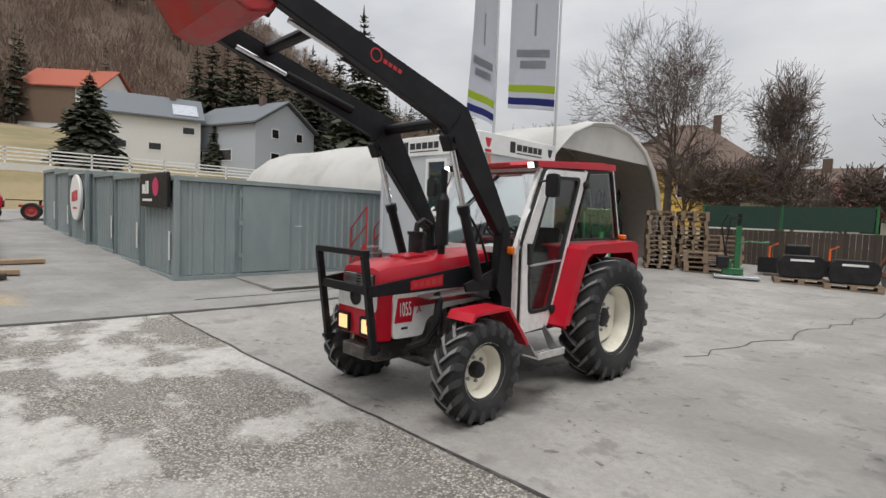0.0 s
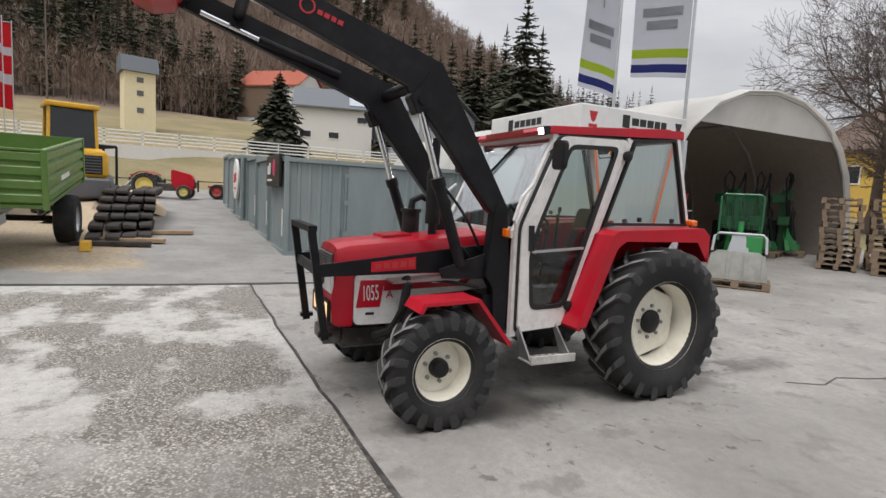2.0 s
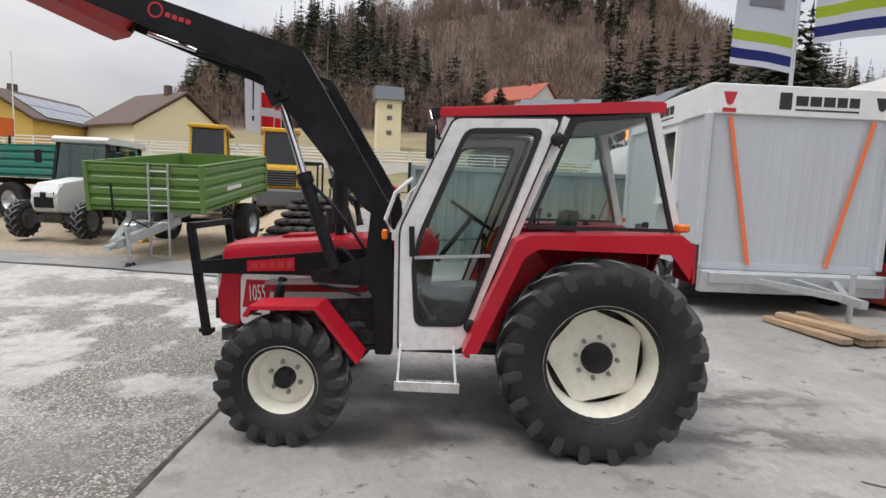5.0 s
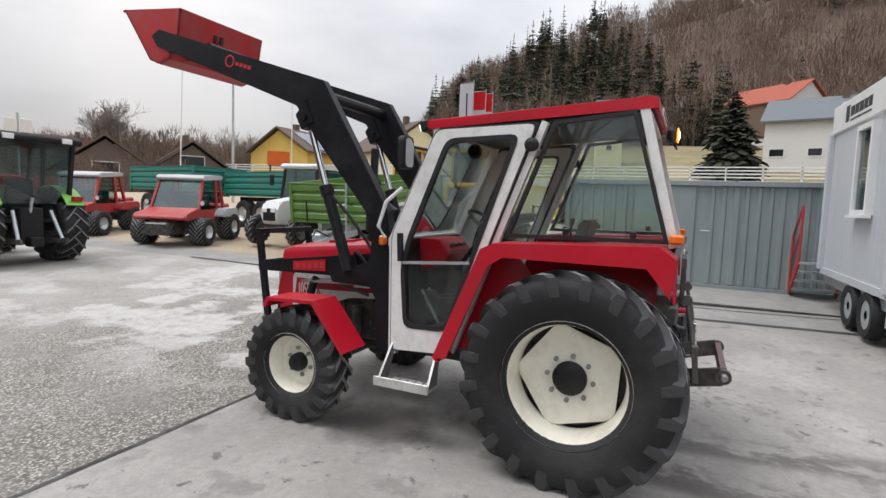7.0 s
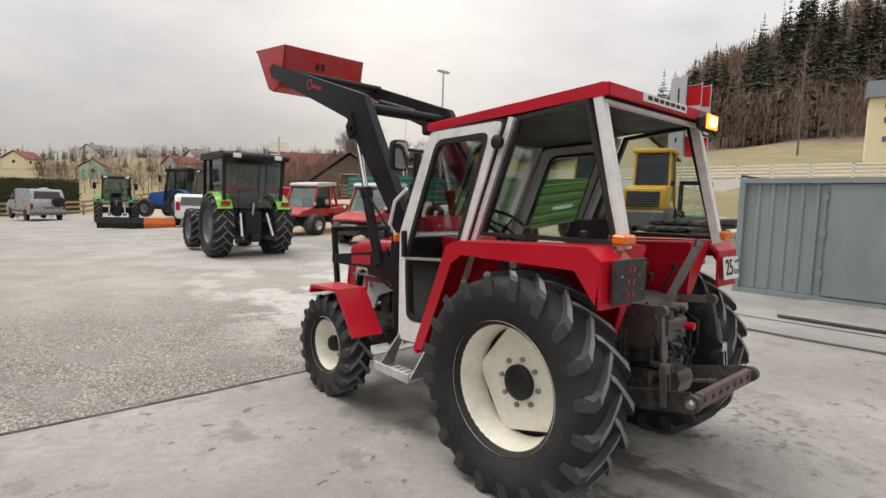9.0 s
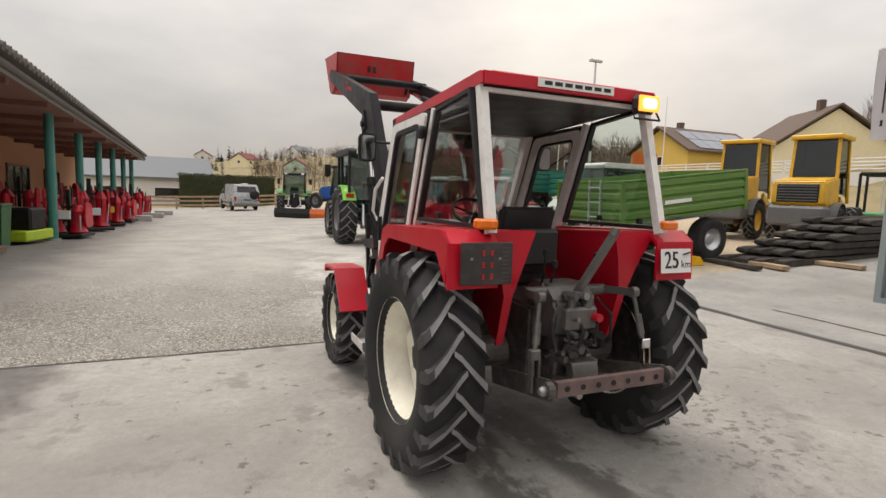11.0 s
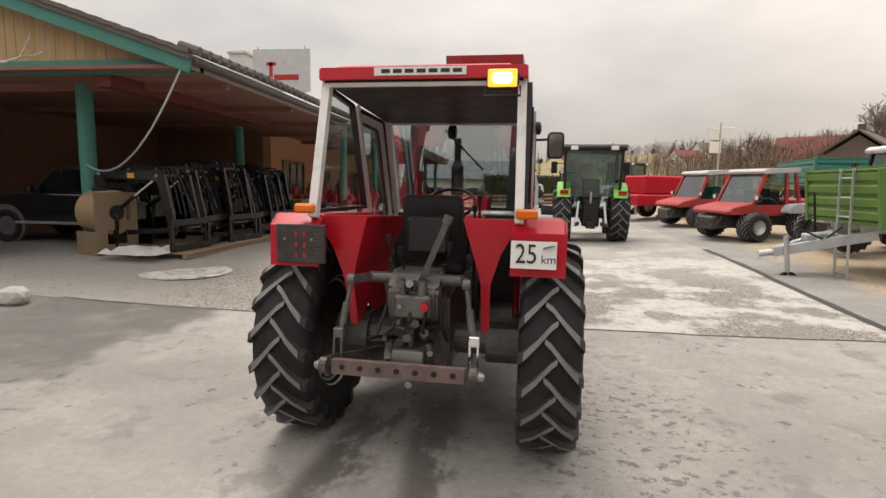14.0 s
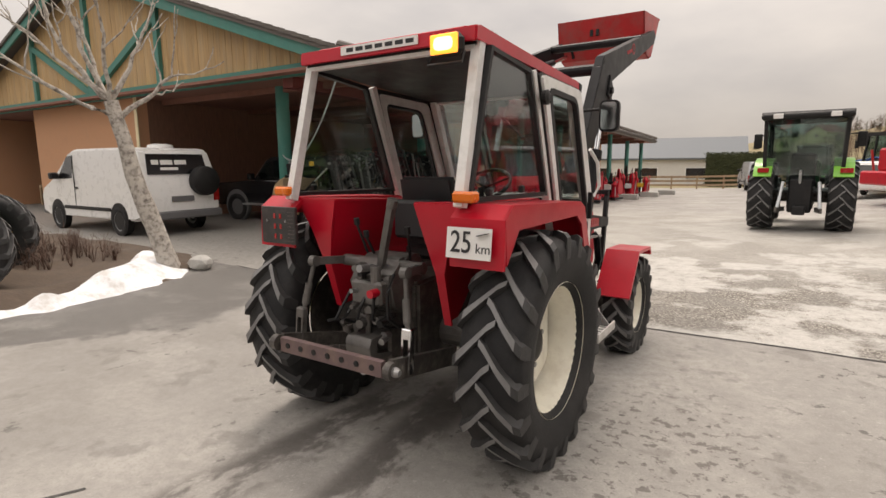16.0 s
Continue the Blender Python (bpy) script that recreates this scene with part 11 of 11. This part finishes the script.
t = house("ruined_cottage", "weathered stone cottage on the slope", -118, -17.5, 30, 9, 7, 2.5, 2.8, mat("weathered_stone_wall", (0.28, 0.24, 0.19), 0.9, var=0.2), mat("old_brown_thatch", (0.16, 0.12, 0.09), 0.9, var=0.2), [("s", -2, 0.8, 0.8, 0.8), ("e", 0, 0.8, 0.8, 0.9), ("e", 0, 3.0, 0.6, 0.6)])

t = thing("transformer_tower", "tall narrow cream transformer tower with grey roof", "tower", -64.2, -1.7, None, 12)
bm = B()
box(bm, -1.4, 1.4, -1.4, 1.4, -1, 5.7)
part("wall", bm, CREAM_WALL, t)
bm = B()
prism(bm, [(-1.75, 5.6), (1.75, 5.6), (1.1, 7.2), (-1.1, 7.2)], -1.7, 1.7, bev=0.02)
part("roof", bm, SLATE, t)
for zz in (1.6, 3.3, 4.6):
    bm = B()
    box(bm, 1.4, 1.45, -0.3, 0.3, zz, zz + 0.5)
    part("vent", bm, GREY_PLASTIC, t)

# road bank wall and rail
bm = B()
for k in range(45):
    y0 = -46 + k * 2.6
    hexa(bm, [(-44.9, y0, ground_z(-43.8, y0) - 0.6), (-44.5, y0, ground_z(-43.8, y0) - 0.6), (-44.5, y0 + 2.59, ground_z(-43.8, y0 + 2.6) - 0.6), (-44.9, y0 + 2.59, ground_z(-43.8, y0 + 2.6) - 0.6), (-44.9, y0, ground_z(-45.6, y0) + 0.10), (-44.5, y0, ground_z(-45.6, y0) + 0.10), (-44.5, y0 + 2.59, ground_z(-45.6, y0 + 2.6) + 0.10), (-44.9, y0 + 2.59, ground_z(-45.6, y0 + 2.6) + 0.10)])
tagged(part("wall_7", bm, RENDER_WHITE), "long low pale retaining wall along the road", "wall", kind="structure")
t = thing("road_railing", "long white metal railing along the road", "railing", -44.7, 0, 0)
for k in range(48):
    y0 = -46 + k * 2.4
    z0 = ground_z(-45.6, y0) + 0.1
    bm = B()
    box(bm, -0.05, 0.05, y0 - 0.05, y0 + 0.05, z0 - 0.05, z0 + 1.05)
    part("rail_post", bm, RAIL_WHITE, t)
for q in (0.25, 0.5, 0.75, 1.0):
    for k in range(47):
        bm = B()
        ya, yb = -46 + k * 2.4, -46 + (k + 1) * 2.4
        beam(bm, (0.03, ya, ground_z(-45.6, ya) + 0.1 + q), (0.03, yb, ground_z(-45.6, yb) + 0.1 + q), 0.04, 0.09)
        part("rail", bm, RAIL_WHITE, t)
# verge guard rail
t = thing("verge_barrier", "low grey guard rail at the edge of the yard", "railing", -31.5, 0, 0)
for k in range(14):
    y0 = -2 + k * 1.6
    bm = B()
    box(bm, -0.05, 0.05, y0 - 0.05, y0 + 0.05, ground_z(-31.5, y0), ground_z(-31.5, y0) + 0.6)
    part("rail_post", bm, TIMBER_DK, t)
bm = B()
beam(bm, (0.06, -2, ground_z(-31.5, -2) + 0.5), (0.06, 18.8, ground_z(-31.5, 18.8) + 0.5), 0.05, 0.18)
part("rail", bm, TIMBER_DK, t)


def pole(x, y, h, label, r=0.08, m=GALV, lamp=False, lean=0.0):
    t = thing("light_pole" if lamp else "pole", label, "pole", x, y)
    bm = B()
    rod(bm, (0, 0, -0.2), (lean * h, 0, h), r, r * 0.6, seg=10)
    part("shaft", bm, m, t, smooth=True)
    if lamp:
        bm = B()
        box(bm, -0.45, 0.45, -0.12, 0.12, h - 0.02, h + 0.14, 0.03)
        part("lamp_head", bm, GALV, t)


pole(-23.8, -18.3, 8.6, "tall grey floodlight pole", 0.09, lamp=True)
pole(-74, -11, 13, "old timber power pole on the slope", 0.12, BARK)
pole(-30, -30, 9.5, "plain white flagpole beyond the mowers", 0.05, WHITE, lean=-0.03)
pole(-36, -24, 8.0, "plain white flagpole beyond the mowers", 0.05, WHITE)
pole(-52, 26, 6.5, "grey street pole with a dish below the house", 0.07, GALV)
# red and white banners by the loaders
RW = ((4.4, FLAG_WHITE),)
RR = ((1.2, FLAG_RED), (1.7, FLAG_WHITE), (2.6, FLAG_RED), (3.0, FLAG_WHITE), (4.15, FLAG_RED))
banner(-31.6, -6.2, ground_z(-31.6, -6.2), 4.85, 1.05, 4.4, 255, 1, RW, "white banner flag with a dark script mark by loaders", ((0.65, 0.95, 0.40, 0.55, INK), (1.3, 3.8, 0.44, 0.54, INK)))
banner(-32.4, -5.65, ground_z(-32.4, -5.65), 4.7, 0.85, 4.15, 262, 1, RR, "red banner flag with white blocks by the loaders", ())
banner(-33.2, -5.45, ground_z(-33.2, -5.45), 4.7, 0.5, 4.15, 262, 1, RR, "red banner flag with white blocks by the loaders", ())
# orange spreader body and far fence
t = thing("orange_spreader", "orange gritter hopper on a stand behind trailers", "machine", -32.3, -22.2, None, 40)
bm = B()
prism(bm, [(-1.2, 3.4), (1.2, 3.4), (0.8, 2.4), (-0.8, 2.4)], -0.8, 0.8, bev=0.03)
part("hopper", bm, ORANGE, t)
for sx in (-0.7, 0.7):
    for sy in (-0.6, 0.6):
        bm = B()
        rod(bm, (sx, sy, 0), (sx, sy, 2.5), 0.05)
        part("leg", bm, BLACK, t)
t = thing("rail_fence", "long plain timber rail fence at the yard's end", "fence", 0, -41.5, 0)
for k in range(26):
    x0 = -38 + k * 2.0
    bm = B()
    box(bm, x0 - 0.06, x0 + 0.06, -0.06, 0.06, ground_z(x0, -41.5), ground_z(x0, -41.5) + 1.15)
    part("fence_post", bm, TIMBER, t)
for q in (0.35, 0.7, 1.05):
    for k in range(25):
        xa, xb = -38 + k * 2.0, -36 + k * 2.0
        bm = B()
        beam(bm, (xa, 0.08, ground_z(xa, -41.5) + q), (xb, 0.08, ground_z(xb, -41.5) + q), 0.04, 0.16)
        part("fence_rail", bm, TIMBER, t)
t = thing("sign_post", "post with two white sign boards by the road", "sign", -14.5, -22, None, 30)
bm = B()
rod(bm, (0, 0, 0), (0, 0, 4.2), 0.05)
part("post", bm, GALV, t)
for sx, sz in ((-0.6, 3.4), (0.5, 3.3), (0.3, 2.6)):
    bm = B()
    box(bm, sx - 0.42, sx + 0.42, -0.03, 0.03, sz, sz + 0.6, 0.02)
    part("board", bm, SIGN_WHITE, t)
